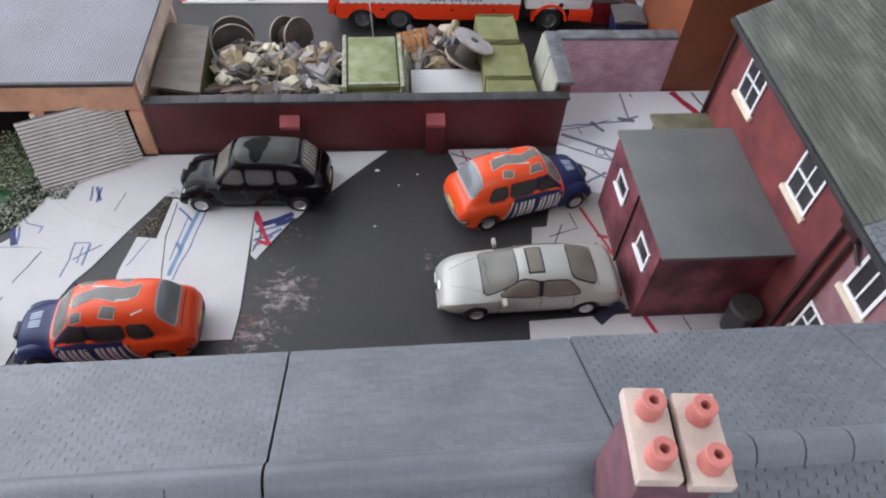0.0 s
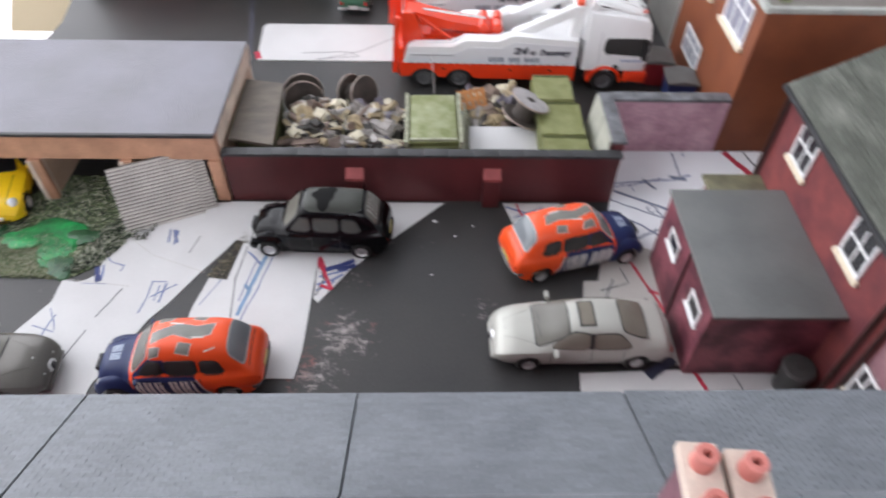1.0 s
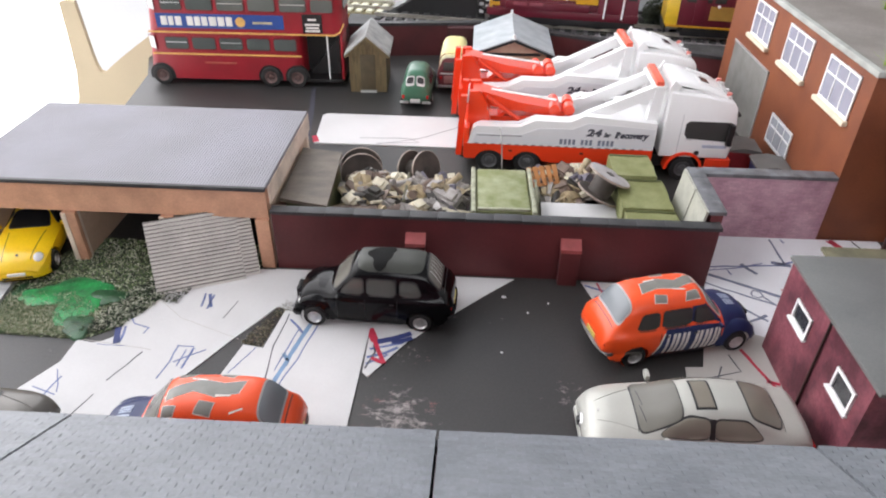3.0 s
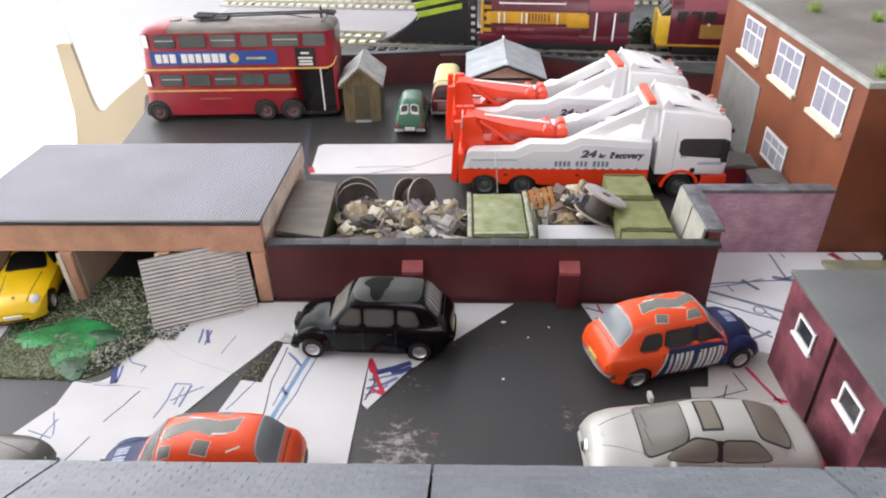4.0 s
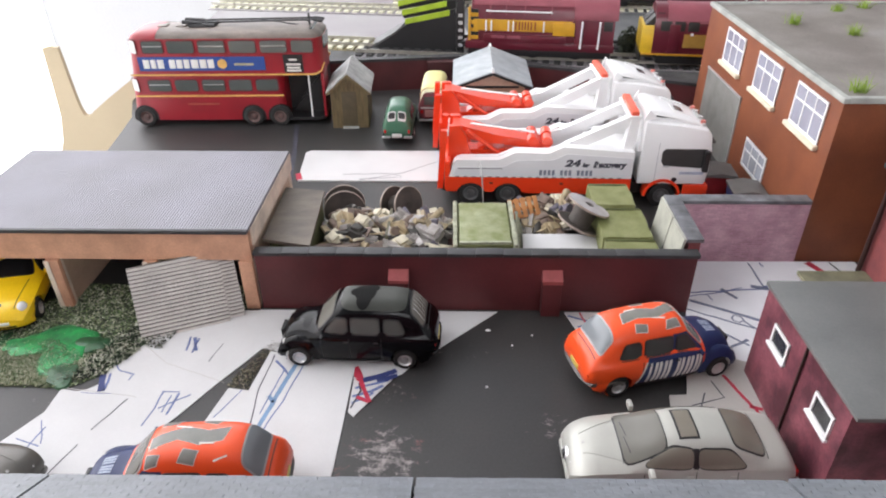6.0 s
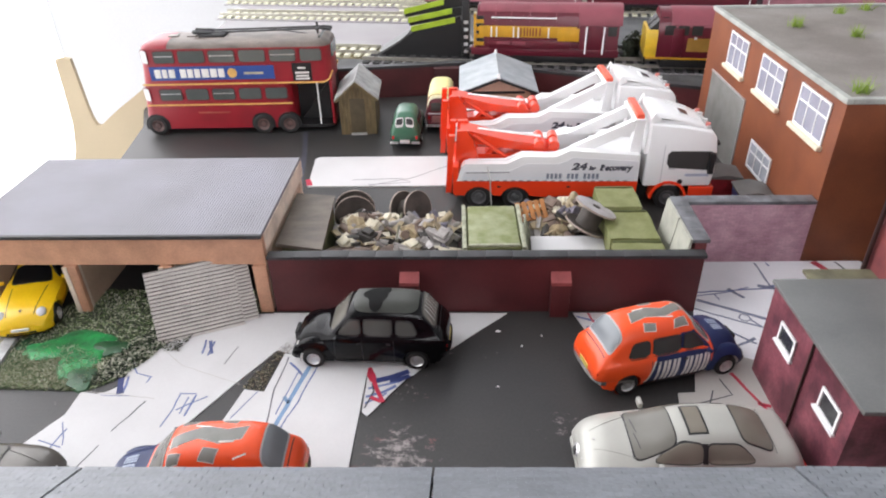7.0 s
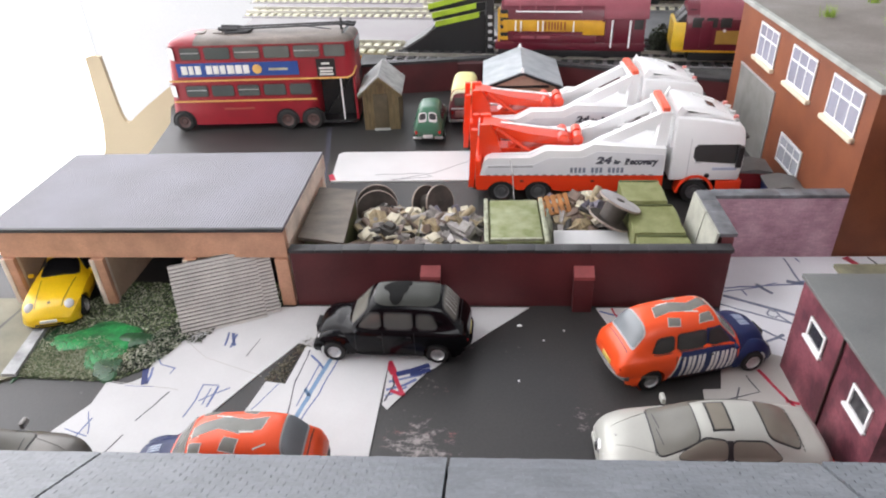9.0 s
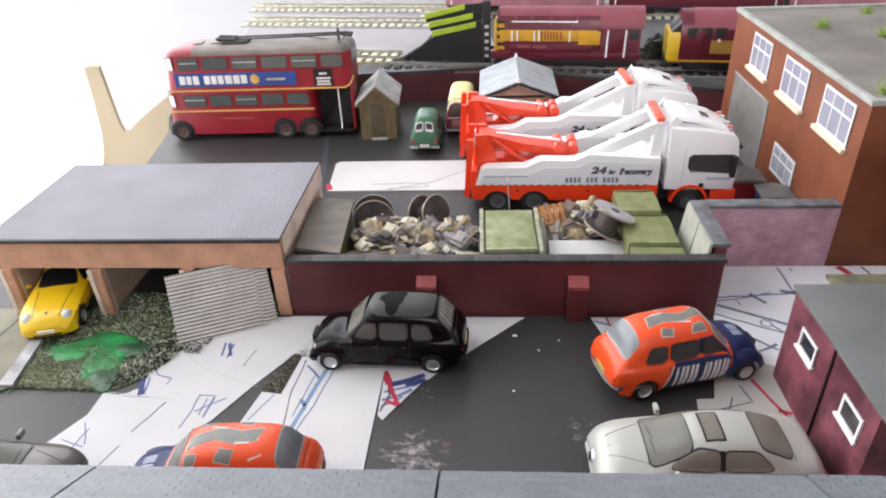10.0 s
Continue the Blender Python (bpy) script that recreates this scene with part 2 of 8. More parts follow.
# room shell with a wide window on the west side
room = [("floor", (-1100, 1500, -1200, 1700, -820, -800), WOOD_FLOOR, "plain carpeted floor of the room"),
        ("ceiling", (-1100, 1500, -1200, 1700, 1500, 1520), ROOM_WHITE, "plain white ceiling of the room"),
        ("wall_north", (-1100, 1500, 1680, 1700, -800, 1500), ROOM_WHITE, "plain white room wall"),
        ("wall_east", (1480, 1500, -1180, 1680, -800, 1500), ROOM_WHITE, "plain white room wall")]
for name, b, m, text in room:
    tagged(part(name, mesh_box(*b), m), text, "room", kind="structure")
# South opening is unseen, added to let the fill light in.
wall = bmesh.new()
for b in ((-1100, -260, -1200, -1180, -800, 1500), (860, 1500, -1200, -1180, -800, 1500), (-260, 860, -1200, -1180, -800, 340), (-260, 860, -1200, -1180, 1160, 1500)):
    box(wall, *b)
tagged(part("wall_south", wall, ROOM_WHITE), "unseen white room wall with an opening added for the fill light", "room", kind="structure")
wall = bmesh.new()
for b in ((-660, -640, -1180, -250, -800, 1500), (-660, -640, -250, 1680, 1150, 1500), (-660, -640, -250, 1680, -800, -560)):
    box(wall, *b)
tagged(part("wall_west", wall, ROOM_WHITE), "white room wall round a wide window", "room", kind="structure")
glow = mat("backdrop_glow", (1, 1, 1), emit=1.6, bump=0, spots=0, grain=0)
# Glowing panel added behind the unseen south opening.
tagged(part("south_glow_panel", mesh_box(-700, 1300, -1420, -1410, -200, 1490), glow), "unseen glowing panel added behind the south opening", "sky", kind="structure")
tagged(part("backdrop", mesh_box(-1060, -1050, -1150, 1670, -790, 1490), glow), "overexposed daylight outside the window", "sky", kind="structure")

# ---- ground sheets ----
layer = [0.0]


def sheet(name, corners, material, label, category, kind="", thick=0.3):
    """A thin sheet lying on the board, each one just above the one before."""
    layer[0] += 0.06
    ob = part(name, slab(bmesh.new(), corners, -0.2 if thick > 0.6 else 0.0, thick + layer[0]), material, smooth=0)
    return tagged(ob, label, category, kind=kind)


def stroke(parent, points, width, material, z):
    """A pen stroke or crease line drawn on a sheet."""
    bm = bmesh.new()
    rng = np.random.default_rng(int(abs(points[0][0] * 31 + points[0][1] * 17)) + 1)
    # the hand wavers a little along each line
    drawn = [points[0]]
    for (x0, y0), (x1, y1) in zip(points, points[1:]):
        d = Vector((x1 - x0, y1 - y0))
        n = Vector((-d.y, d.x)).normalized()
        k = max(1, int(d.length / 3.5))
        for i in range(1, k + 1):
            off = n * float(rng.normal(0, 0.14)) if i < k else n * 0
            drawn.append((x0 + d.x * i / k + off.x, y0 + d.y * i / k + off.y))
    rings = []
    for i, (x, y) in enumerate(drawn):
        (xa, ya), (xb, yb) = drawn[max(0, i - 1)], drawn[min(len(drawn) - 1, i + 1)]
        n = Vector((ya - yb, xb - xa)).normalized() * width / 2 * float(rng.uniform(0.75, 1.05))
        rings.append([bm.verts.new(c) for c in ((x + n.x, y + n.y, z - 0.1), (x - n.x, y - n.y, z - 0.1), (x - n.x, y - n.y, z + 0.04), (x + n.x, y + n.y, z + 0.04))])
    for lo, hi in zip(rings, rings[1:]):
        for i in range(4):
            bm.faces.new((lo[i], lo[(i + 1) % 4], hi[(i + 1) % 4], hi[i]))
    bm.faces.new(rings[0]), bm.faces.new(rings[-1][::-1])
    bmesh.ops.recalc_face_normals(bm, faces=bm.faces[:])
    part("pen_line", bm, material, parent, smooth=0)


paper_wall = sheet("paper_sheet", [(-24.5, 228.4), (-56, 197.3), (-60, 191.9), (-62, 191), (-74.5, 171.4), (-76.5, 173.6), (-76.8, 196), (-113, 205), (-120, 228.4)], PAPER, "white paper template along the yard wall under a taxi", "paper")
z = 0.4
stroke(paper_wall, [(-77.3, 195), (-74.2, 188.6)], 3.2, INK_RED, z)
stroke(paper_wall, [(-74.6, 189.5), (-72.5, 184), (-69.8, 177.9)], 1.7, INK_RED, z + 0.12)
stroke(paper_wall, [(-73.4, 188.4), (-68, 190.4), (-62, 193.6)], 2.8, INK_DARK, z + 0.06)
stroke(paper_wall, [(-68.5, 188.6), (-65, 189.2), (-61.5, 191.2)], 2.2, INK_DARK, z + 0.1)
stroke(paper_wall, [(-75.6, 184.6), (-70, 186.5), (-64.5, 188.4)], 1.1, INK, z)
stroke(paper_wall, [(-76, 180.5), (-70, 183), (-66, 186)], 1.2, INK, z + 0.04)
stroke(paper_wall, [(-76, 177.5), (-71.5, 180), (-69, 182.4)], 0.9, INK, z)
stroke(paper_wall, [(-75.9, 175.1), (-73.5, 183.3), (-74.5, 187)], 0.7, INK_BLACK, z + 0.08)
stroke(paper_wall, [(-74.4, 180.2), (-70.4, 178.2)], 1.5, INK_RED, z + 0.14)

paper_a = sheet("paper_sheet", [(-208, 100), (-186, 157.2), (-178, 171.5), (-177.8, 182.5), (-171.6, 181.3), (-168.4, 182.6), (-166, 184.6), (-165.1, 191.1), (-165.5, 198), (-161.5, 197.5), (-160, 201), (-157.7, 209.4), (-152, 222), (-128, 227.5), (-109, 228.2), (-108, 214.5), (-116.3, 199), (-124.5, 185.6), (-133.1, 169.9), (-137.8, 163.4), (-150, 135), (-155, 100)], PAPER, "large white paper sheet with blue pencil marks and a fold", "paper")
z = 0.3 + layer[0]
for pts, w, m in ([[(-166.3, 189.6), (-163.4, 181.4)], 2.6, INK_DARK], [[(-164, 190.4), (-163, 186), (-162.6, 181.6)], 0.9, INK], [[(-163.6, 194.6), (-161.6, 192), (-155.3, 190)], 0.6, INK],
                  [[(-155.6, 190.4), (-156.2, 187)], 0.5, INK], [[(-142.2, 211), (-141.2, 203)], 0.8, INK], [[(-140.4, 210.6), (-137.4, 203)], 1.3, INK], [[(-138.6, 210.2), (-138.6, 201.9)], 0.8, INK],
                  [[(-128.5, 207.1), (-130.9, 197.2)], 0.35, INK_BLACK], [[(-141.6, 182), (-141.6, 174), (-143, 166)], 0.6, INK], [[(-142, 181.6), (-136, 181.6)], 0.5, INK], [[(-140.5, 173.7), (-137, 176.6), (-131.5, 180.4)], 0.7, INK],
                  [[(-135.9, 181), (-136.6, 171)], 0.8, INK], [[(-138.2, 180), (-138.6, 172)], 0.5, INK], [[(-152.6, 178), (-158.6, 164)], 0.5, INK_BLACK], [[(-160, 158), (-165.5, 141)], 0.5, INK_BLACK],
                  [[(-170, 180.8), (-159.4, 180.4)], 0.3, INK], [[(-172, 158), (-177, 168)], 0.4, INK], [[(-174, 165), (-176.4, 152)], 0.6, INK], [[(-181, 160), (-172, 157)], 0.4, INK]):
    stroke(paper_a, pts, w, m, z)
# Fold and seam: crease shade drawn as thin greyer lines.
stroke(paper_a, [(-158, 206), (-146, 196), (-122, 186.5)], 0.25, PAPER_SHADED, z)
stroke(paper_a, [(-176, 182.8), (-150, 179)], 0.25, PAPER_SHADED, z)

paper_b = sheet("paper_sheet", [(-109.5, 203.2), (-77, 196.8), (-77.6, 150), (-78.1, 144.6), (-79, 137), (-90, 137.2), (-124, 140), (-123, 168), (-119.6, 183.8), (-112.3, 182.7)], PAPER, "white paper strip with blue road lines", "paper")
z = 0.3 + layer[0]
PALE_INK = mat("pale_blue_ink", (0.18, 0.3, 0.48), 0.6, bump=0)
for pts, w, m in ([[(-107.6, 201), (-109, 184), (-106.6, 160)], 0.5, INK_BLACK], [[(-98.6, 196), (-101.4, 183), (-104.8, 165)], 1.7, PALE_INK], [[(-95.9, 195.6), (-98.6, 182), (-103, 163)], 0.6, INK],
                  [[(-106.4, 198), (-100, 190.6)], 0.9, INK], [[(-104.6, 180.4), (-102.4, 177)], 1.4, PALE_INK], [[(-102, 194), (-103.6, 184), (-105.6, 172)], 0.5, INK], [[(-114.6, 182.8), (-120.6, 170)], 0.4, INK]):
    stroke(paper_b, pts, w, m, z)

paper_c = sheet("paper_sheet", [(2, 228.4), (28, 228.4), (20, 212), (12, 200), (7.5, 210)], PAPER, "white paper scrap with red and blue lines by the wall", "paper")
z = 0.3 + layer[0]
stroke(paper_c, [(3, 226), (14, 221)], 1.2, INK, z)
stroke(paper_c, [(8, 228), (11, 214)], 0.9, INK_RED, z + 0.05)
stroke(paper_c, [(6, 219), (20, 226)], 0.8, INK, z)

paper_d = sheet("paper_sheet", [(50.8, 231), (53, 265.8), (134, 266.4), (134, 218), (80, 216), (70, 200), (62, 196), (60, 185), (44, 205)], PAPER_LIT, "white paper sheet with blue pencil lines beside a brick wall", "paper")
z = 0.3 + layer[0]
GREY_INK = mat("grey_blue_pencil", (0.2, 0.23, 0.33), 0.6, size=3, bump=0)
for pts, w, m in ([[(87, 264.7), (87.3, 247)], 0.9, GREY_INK], [[(69.1, 245.1), (73.6, 238.4)], 1.7, GREY_INK], [[(54.4, 242.2), (70, 243.6), (87, 245.3)], 0.9, INK], [[(53.6, 239.4), (66, 242), (78, 246)], 0.6, INK],
                  [[(53.7, 237), (66, 230.4), (78.8, 223.5)], 1.7, GREY_INK], [[(82, 247.2), (89.4, 245)], 2.6, GREY_INK], [[(86, 246), (92, 248.4)], 1.0, INK], [[(113, 265.6), (116, 259), (121, 249)], 3.4, INK_RED],
                  [[(122.6, 265.6), (126.4, 251)], 1.1, INK_BLACK], [[(50.9, 231.2), (64, 224), (74, 219)], 0.9, GREY_INK], [[(66.9, 225.4), (68.4, 227.4), (70.8, 226.4), (71.2, 224), (69.2, 222.8), (67.2, 223.8), (66.9, 225.4)], 0.7, GREY_INK],
                  [[(70.8, 224), (75, 217.6)], 0.8, GREY_INK], [[(79.6, 228.6), (84, 227)], 0.8, INK_RED], [[(58.4, 206.4), (68.6, 212.4)], 1.3, GREY_INK], [[(50, 224), (62, 215), (68, 209)], 1.0, GREY_INK],
                  [[(62, 241.6), (63, 237)], 0.5, INK], [[(92, 264.8), (92.6, 262)], 0.6, INK]):
    stroke(paper_d, pts, w, m, z)

paper_e = sheet("paper_sheet", [(42.5, 200), (37.8, 183.2), (31.8, 182.8), (30, 172), (31, 150), (66, 142), (66, 199), (52, 205)], PAPER_SHADED, "paper sheet with shade put into its grey, under a parked silver car", "paper")
z = 0.3 + layer[0]
for pts, w, m in ([[(53, 193), (58, 178), (62, 165)], 1.3, INK_RED], [[(57, 178), (61, 176.6)], 1.6, INK_RED], [[(38, 178), (50, 182), (48, 190)], 0.5, INK_BLACK], [[(44, 168), (56, 174)], 0.5, INK_BLACK], [[(38, 172), (44, 184)], 0.5, INK_BLACK], [[(62, 196), (66, 188)], 0.9, INK_BLACK]):
    stroke(paper_e, pts, w, m, z)
paper_f = sheet("paper_sheet", [(24, 139.5), (60, 141), (97, 140), (97, 95), (20, 95)], PAPER, "white paper in front of the outhouse with red marks", "paper")
z = 0.3 + layer[0]
stroke(paper_f, [(66, 140), (70, 128)], 1.6, INK_RED, z)
stroke(paper_f, [(48.4, 138.4), (59.4, 145.6)], 4.2, mat("navy_label", (0.03, 0.035, 0.07), 0.5, bump=0), z)
stroke(paper_f, [(80, 139), (82, 129)], 0.5, INK_BLACK, z)
paper_g = sheet("paper_sheet", [(-129, 343.5), (-45, 343.5), (-45, 383), (-129, 383), (-131.5, 380), (-130.5, 365)], PAPER, "white paper bay marking in the back yard", "paper")
z = 0.3 + layer[0]
stroke(paper_g, [(-128, 344.5), (-130.5, 352)], 3.5, INK_RED, z)
stroke(paper_g, [(-95, 344), (-72, 353), (-48, 372)], 0.4, INK_BLACK, z)
stroke(paper_g, [(-105, 351), (-78, 352.5), (-72, 348), (-95, 345)], 0.4, INK_BLACK, z)
tagged(part("ground_seam", slab(bmesh.new(), [(-148, 425), (-145, 425), (-138, 385), (-131.5, 340), (-134, 340), (-141, 385)], -0.3, 0.12), INK_BLACK, smooth=0), "dark seam between two baseboards", "seam", kind="structure")
sheet("pavement", [(-330, 232), (-221, 232), (-219.5, 218), (-214, 184), (-330, 120)], mat("pavement_card", (0.25, 0.235, 0.165), 0.7, size=12, spots=0.2), "beige printed pavement card", "pavement", kind="structure", thick=0.35)
tagged(part("kerb_line", slab(bmesh.new(), [(-222.4, 218), (-218.2, 218), (-213.0, 184), (-218.4, 184)], -0.2, 2.0), mat("scuffed_white_kerb", (0.46, 0.47, 0.47), 0.6, size=7, spots=0.35), smooth=0), "white painted kerb line", "road marking", kind="structure")
for x0, x1 in ((-262, -255), (-241, -236)):
    tagged(part("pavement_joint", slab(bmesh.new(), [(x0, 190), (x0 + 1.4, 190), (x1 + 1.4, 231), (x1, 231)], 0, 0.9), BOX_BROWN, smooth=0), "dark joint in the pavement card", "joint", kind="structure")


def flock(name, corners, count, colours, label, long=1.6, z0=0.15):
    """Scatter material: small flat flecks lying at all angles inside a polygon."""
    rng = np.random.default_rng(len(name) + count)
    pts = np.array(corners, float)
    verts, faces, n = [], [], 0
    while n < count:
        p = rng.uniform(pts.min(0), pts.max(0))
        inside = False
        for (ax, ay), (bx, by) in zip(corners, corners[1:] + corners[:1]):
            if (ay > p[1]) != (by > p[1]) and p[0] < (bx - ax) * (p[1] - ay) / (by - ay) + ax:
                inside = not inside
        if not inside:
            continue
        a, tip, s = rng.uniform(0, 6.283), rng.uniform(0.1, 0.9), rng.uniform(0.5, 1.0) * long
        d = np.array([math.cos(a) * math.cos(tip), math.sin(a) * math.cos(tip), math.sin(tip)]) * s
        side = np.array([-math.sin(a), math.cos(a), 0.2]) * s * 0.3
        up = np.array([0, 0, s * 0.14])
        o = np.array([p[0], p[1], z0])
        i = len(verts)
        verts += [o - side, o + side, o + d * 0.6 + up, o + d, o + d * 0.5 - up * 0.5]
        faces += [(i, i + 1, i + 2), (i, i + 2, i + 3, i + 4), (i + 1, i + 4, i + 3, i + 2)]
        n += 1
    data = bpy.data.meshes.new(name)
    data.from_pydata([tuple(v * MM) for v in verts], [], faces)
    m = mat(name, colours[0], 0.85, spots=0, grain=0.1, bump=0)
    nodes, links = m.node_tree.nodes, m.node_tree.links
    ramp, geo = nodes.new("ShaderNodeValToRGB"), nodes.new("ShaderNodeNewGeometry")
    ramp.color_ramp.interpolation = "CONSTANT"
    while len(ramp.color_ramp.elements) < len(colours):
        ramp.color_ramp.elements.new(0.5)
    for i, c in enumerate(colours):
        ramp.color_ramp.elements[i].position = i / len(colours)
        ramp.color_ramp.elements[i].color = (*c, 1)
    links.new(geo.outputs["Random Per Island"], ramp.inputs["Fac"])
    links.new(ramp.outputs["Color"], nodes["Principled BSDF"].inputs["Base Color"])
    data.materials.append(m)
    return tagged(new(name, data), label, "scatter", kind="stuff")


grass_area = [(-214, 184), (-219, 219), (-200, 245), (-126, 245), (-126, 226), (-157, 211), (-159, 202), (-169, 188), (-176, 183)]
tagged(part("grass_base", slab(bmesh.new(), grass_area, -0.2, 0.25), mat("scatter_base", (0.06, 0.075, 0.045), 0.9, size=8, spots=0.3, grain=0.3, bump=0.6), smooth=0), "dark earth under scattered grass", "ground cover", kind="structure")
flock("scattered_grass", grass_area, 11000, [(0.13, 0.19, 0.08), (0.28, 0.36, 0.17), (0.09, 0.14, 0.06), (0.56, 0.58, 0.4), (0.14, 0.16, 0.11), (0.72, 0.71, 0.58), (0.18, 0.28, 0.11), (0.58, 0.62, 0.46)], "loose dry scatter grass in front of the garages")
flock("scattered_straw", [(-213, 185), (-216, 204), (-190, 207), (-176, 196), (-178, 184)], 4600, [(0.44, 0.45, 0.32), (0.68, 0.67, 0.54), (0.16, 0.22, 0.12), (0.34, 0.4, 0.26)], "pale dry scatter beside the pavement", long=2.4)
flock("scattered_fibres", [(-178, 186), (-166, 190), (-158, 205), (-153, 222), (-160, 226), (-172, 206)], 1500, [(0.05, 0.07, 0.045), (0.44, 0.46, 0.36), (0.1, 0.15, 0.08), (0.66, 0.66, 0.55), (0.03, 0.035, 0.03)], "dark and pale loose fibres spilling onto the paper", long=2.6, z0=0.5)
flock("spilt_fibres", [(-158, 205), (-151, 203), (-146, 222), (-153, 225)], 240, [(0.04, 0.045, 0.035), (0.12, 0.13, 0.1), (0.3, 0.3, 0.26)], "stray dark fibres on the paper edge", long=1.8, z0=0.75)
tri = [(-110, 210), (-121, 185), (-113, 183), (-110.5, 200), (-106, 206)]
flock("scattered_moss", [(-88, 108), (-28, 110), (-36, 122), (-64, 127), (-88, 122)], 500, [(0.1, 0.09, 0.03), (0.16, 0.11, 0.06), (0.06, 0.05, 0.03), (0.22, 0.17, 0.1)], "brown moss along the foot of the terrace", long=1.3)
flock("scattered_gravel", tri, 700, [(0.1, 0.1, 0.06), (0.25, 0.22, 0.15), (0.4, 0.36, 0.27), (0.05, 0.05, 0.04), (0.14, 0.1, 0.08)], "fine scatter between two paper sheets", long=1.2)


def blob(name, cx, cy, rx, ry, h, material, seed, label, category, wob=0.3):
    """A low paint puddle with an uneven rim."""
    rng = np.random.default_rng(seed)
    ph = rng.uniform(0, 6.28, 5)
    bm = bmesh.new()
    rings = []
    for s, z in ((1.0, 0.2), (0.93, 0.2 + h * 0.7), (0.7, 0.2 + h)):
        ring = []
        for i in range(56):
            a = i * math.tau / 56
            r = 1 + wob * sum(math.sin((k + 2) * a + ph[k]) / (k + 1.6) for k in range(5)) * 0.6
            ring.append(bm.verts.new((cx + rx * r * s * math.cos(a), cy + ry * r * s * math.sin(a), z)))
        rings.append(ring)
    for lo, hi in zip(rings, rings[1:]):
        for i in range(56):
            bm.faces.new((lo[i], lo[(i + 1) % 56], hi[(i + 1) % 56], hi[i]))
    bm.faces.new(rings[-1])
    return tagged(part(name, bm, material), label, category)


GREEN_DARK = mat("dark_green_paint", (0.02, 0.1, 0.035), 0.4, size=5, spots=0.3, bump=0.5, fine=2)
GREEN_PAINT = mat("green_paint", (0.012, 0.33, 0.085), 0.35, size=6, spots=0.3, dark=(0.02, 0.1, 0.035), grain=0.15, bump=0.5, fine=2)
for i, (x, y, rx, ry, turn_wob) in enumerate(((-193, 208, 16, 8.0, 0.4), (-186, 198, 9.5, 8.5, 0.45), (-203, 203.5, 9, 5.0, 0.4), (-181, 189, 6.5, 5.5, 0.5), (-177, 206, 6, 5, 0.6))):
    blob("green_paint_patch", x, y, rx, ry, 0.72 + 0.12 * i, GREEN_PAINT if i < 3 else GREEN_DARK, 4 + i, "green paint patch among the scatter", "paint", turn_wob)
blob("green_paint_streak", -213.5, 199, 2.0, 17, 0.4, GREEN_DARK, 5, "dark green paint streak along the kerb", "paint", 0.15)
for i, (x, y) in enumerate(((-28.7, 216.8), (-20, 208), (-30, 186), (-12, 214))):
    blob("paint_fleck", x, y, 0.9 if i == 0 else 0.45, 0.7 if i == 0 else 0.4, 0.4, WHITE, 20 + i, "tiny white fleck on the black board", "fleck")


# ---- walls of the yard ----
t = thing("yard_wall", "low maroon wall with dark coping stones and pink pier caps", "wall", kind="structure")
part("wall_body", mesh_box(-119, 50.5, 230, 233.5, 0, 25.4), MAROON, t)
rng = np.random.default_rng(3)
x = -119.3
while x < 50:
    x2 = min(x + 10.7, 51.3)
    lift = rng.uniform(-0.12, 0.12)
    part("coping_stone", mesh_box(x + 0.03, x2 - 0.03, 229.4 + lift, 234.2 + lift, 25.4, 26.9 + lift * 0.4, bevel=0.14), COPING, t)
    x = x2
for x in (-63.4, -4.0):
    part("pier", mesh_box(x - 3.7, x + 3.7, 226, 230, 0, 15.5, bevel=0.2), MAROON, t)
    part("pier_cap", prism(bmesh.new(), [(225.6, 15.5), (230, 15.5), (230, 19.5), (225.6, 17)], "x", x - 3.9, x + 3.9), PINK, t, "pink sloping pier cap")

t = thing("side_wall", "mauve brick wall with dark coping beside the yard", "wall", kind="structure")
part("wall_body", mesh_box(48, 52.4, 235.4, 270.6, 0, 29.4), RED_BRICK, t)
part("cross_body", mesh_box(52.4, 107.6, 266.4, 270.4, 0, 29.4), MAUVE_PALE, t, "pale mauve brick cross wall")
for i in range(4):
    part("coping_stone", mesh_box(46.8, 53.2, 234.6 + i * 9.1, 243.66 + i * 9.1, 29.4, 31, bevel=0.14), COPING_PALE, t)
for i in range(6):
    part("coping_stone", mesh_box(53.24 + i * 9.0, 62.2 + i * 9.0, 265.6, 271.6, 29.4, 31, bevel=0.14), COPING_PALE, t)
BRICK_MAUVE = mat("mauve_brick_piece", (0.6, 0.38, 0.45), 0.65, size=9, spots=0.3, dark=(0.44, 0.25, 0.31), grain=0.12, random_tone=0.09)


def brick_courses(parent, x0, x1, y, z0, z1, bw, bh, material, name="brick_facing"):
    """Brick faces standing just proud of a wall that looks south."""
    bm = bmesh.new()
    row, z = 0, z0
    while z + bh <= z1:
        x = x0 - (bw / 2 if row % 2 else 0)
        while x < x1:
            a, b = max(x + 0.12, x0), min(x + bw - 0.12, x1)
            if b - a > 0.5:
                vs = [bm.verts.new(p) for p in ((a, y, z + 0.1), (b, y, z + 0.1), (b, y, z + bh - 0.1), (a, y, z + bh - 0.1))]
                ws = [bm.verts.new((v.co.x, y - 0.18, v.co.z)) for v in vs]
                bm.faces.new(ws)
                for i in range(4):
                    bm.faces.new((vs[i], vs[(i + 1) % 4], ws[(i + 1) % 4], ws[i]))
            x += bw
        z += bh
        row += 1
    ob = part(name, bm, material, parent, smooth=0)
    return tagged(ob, kind="stuff")


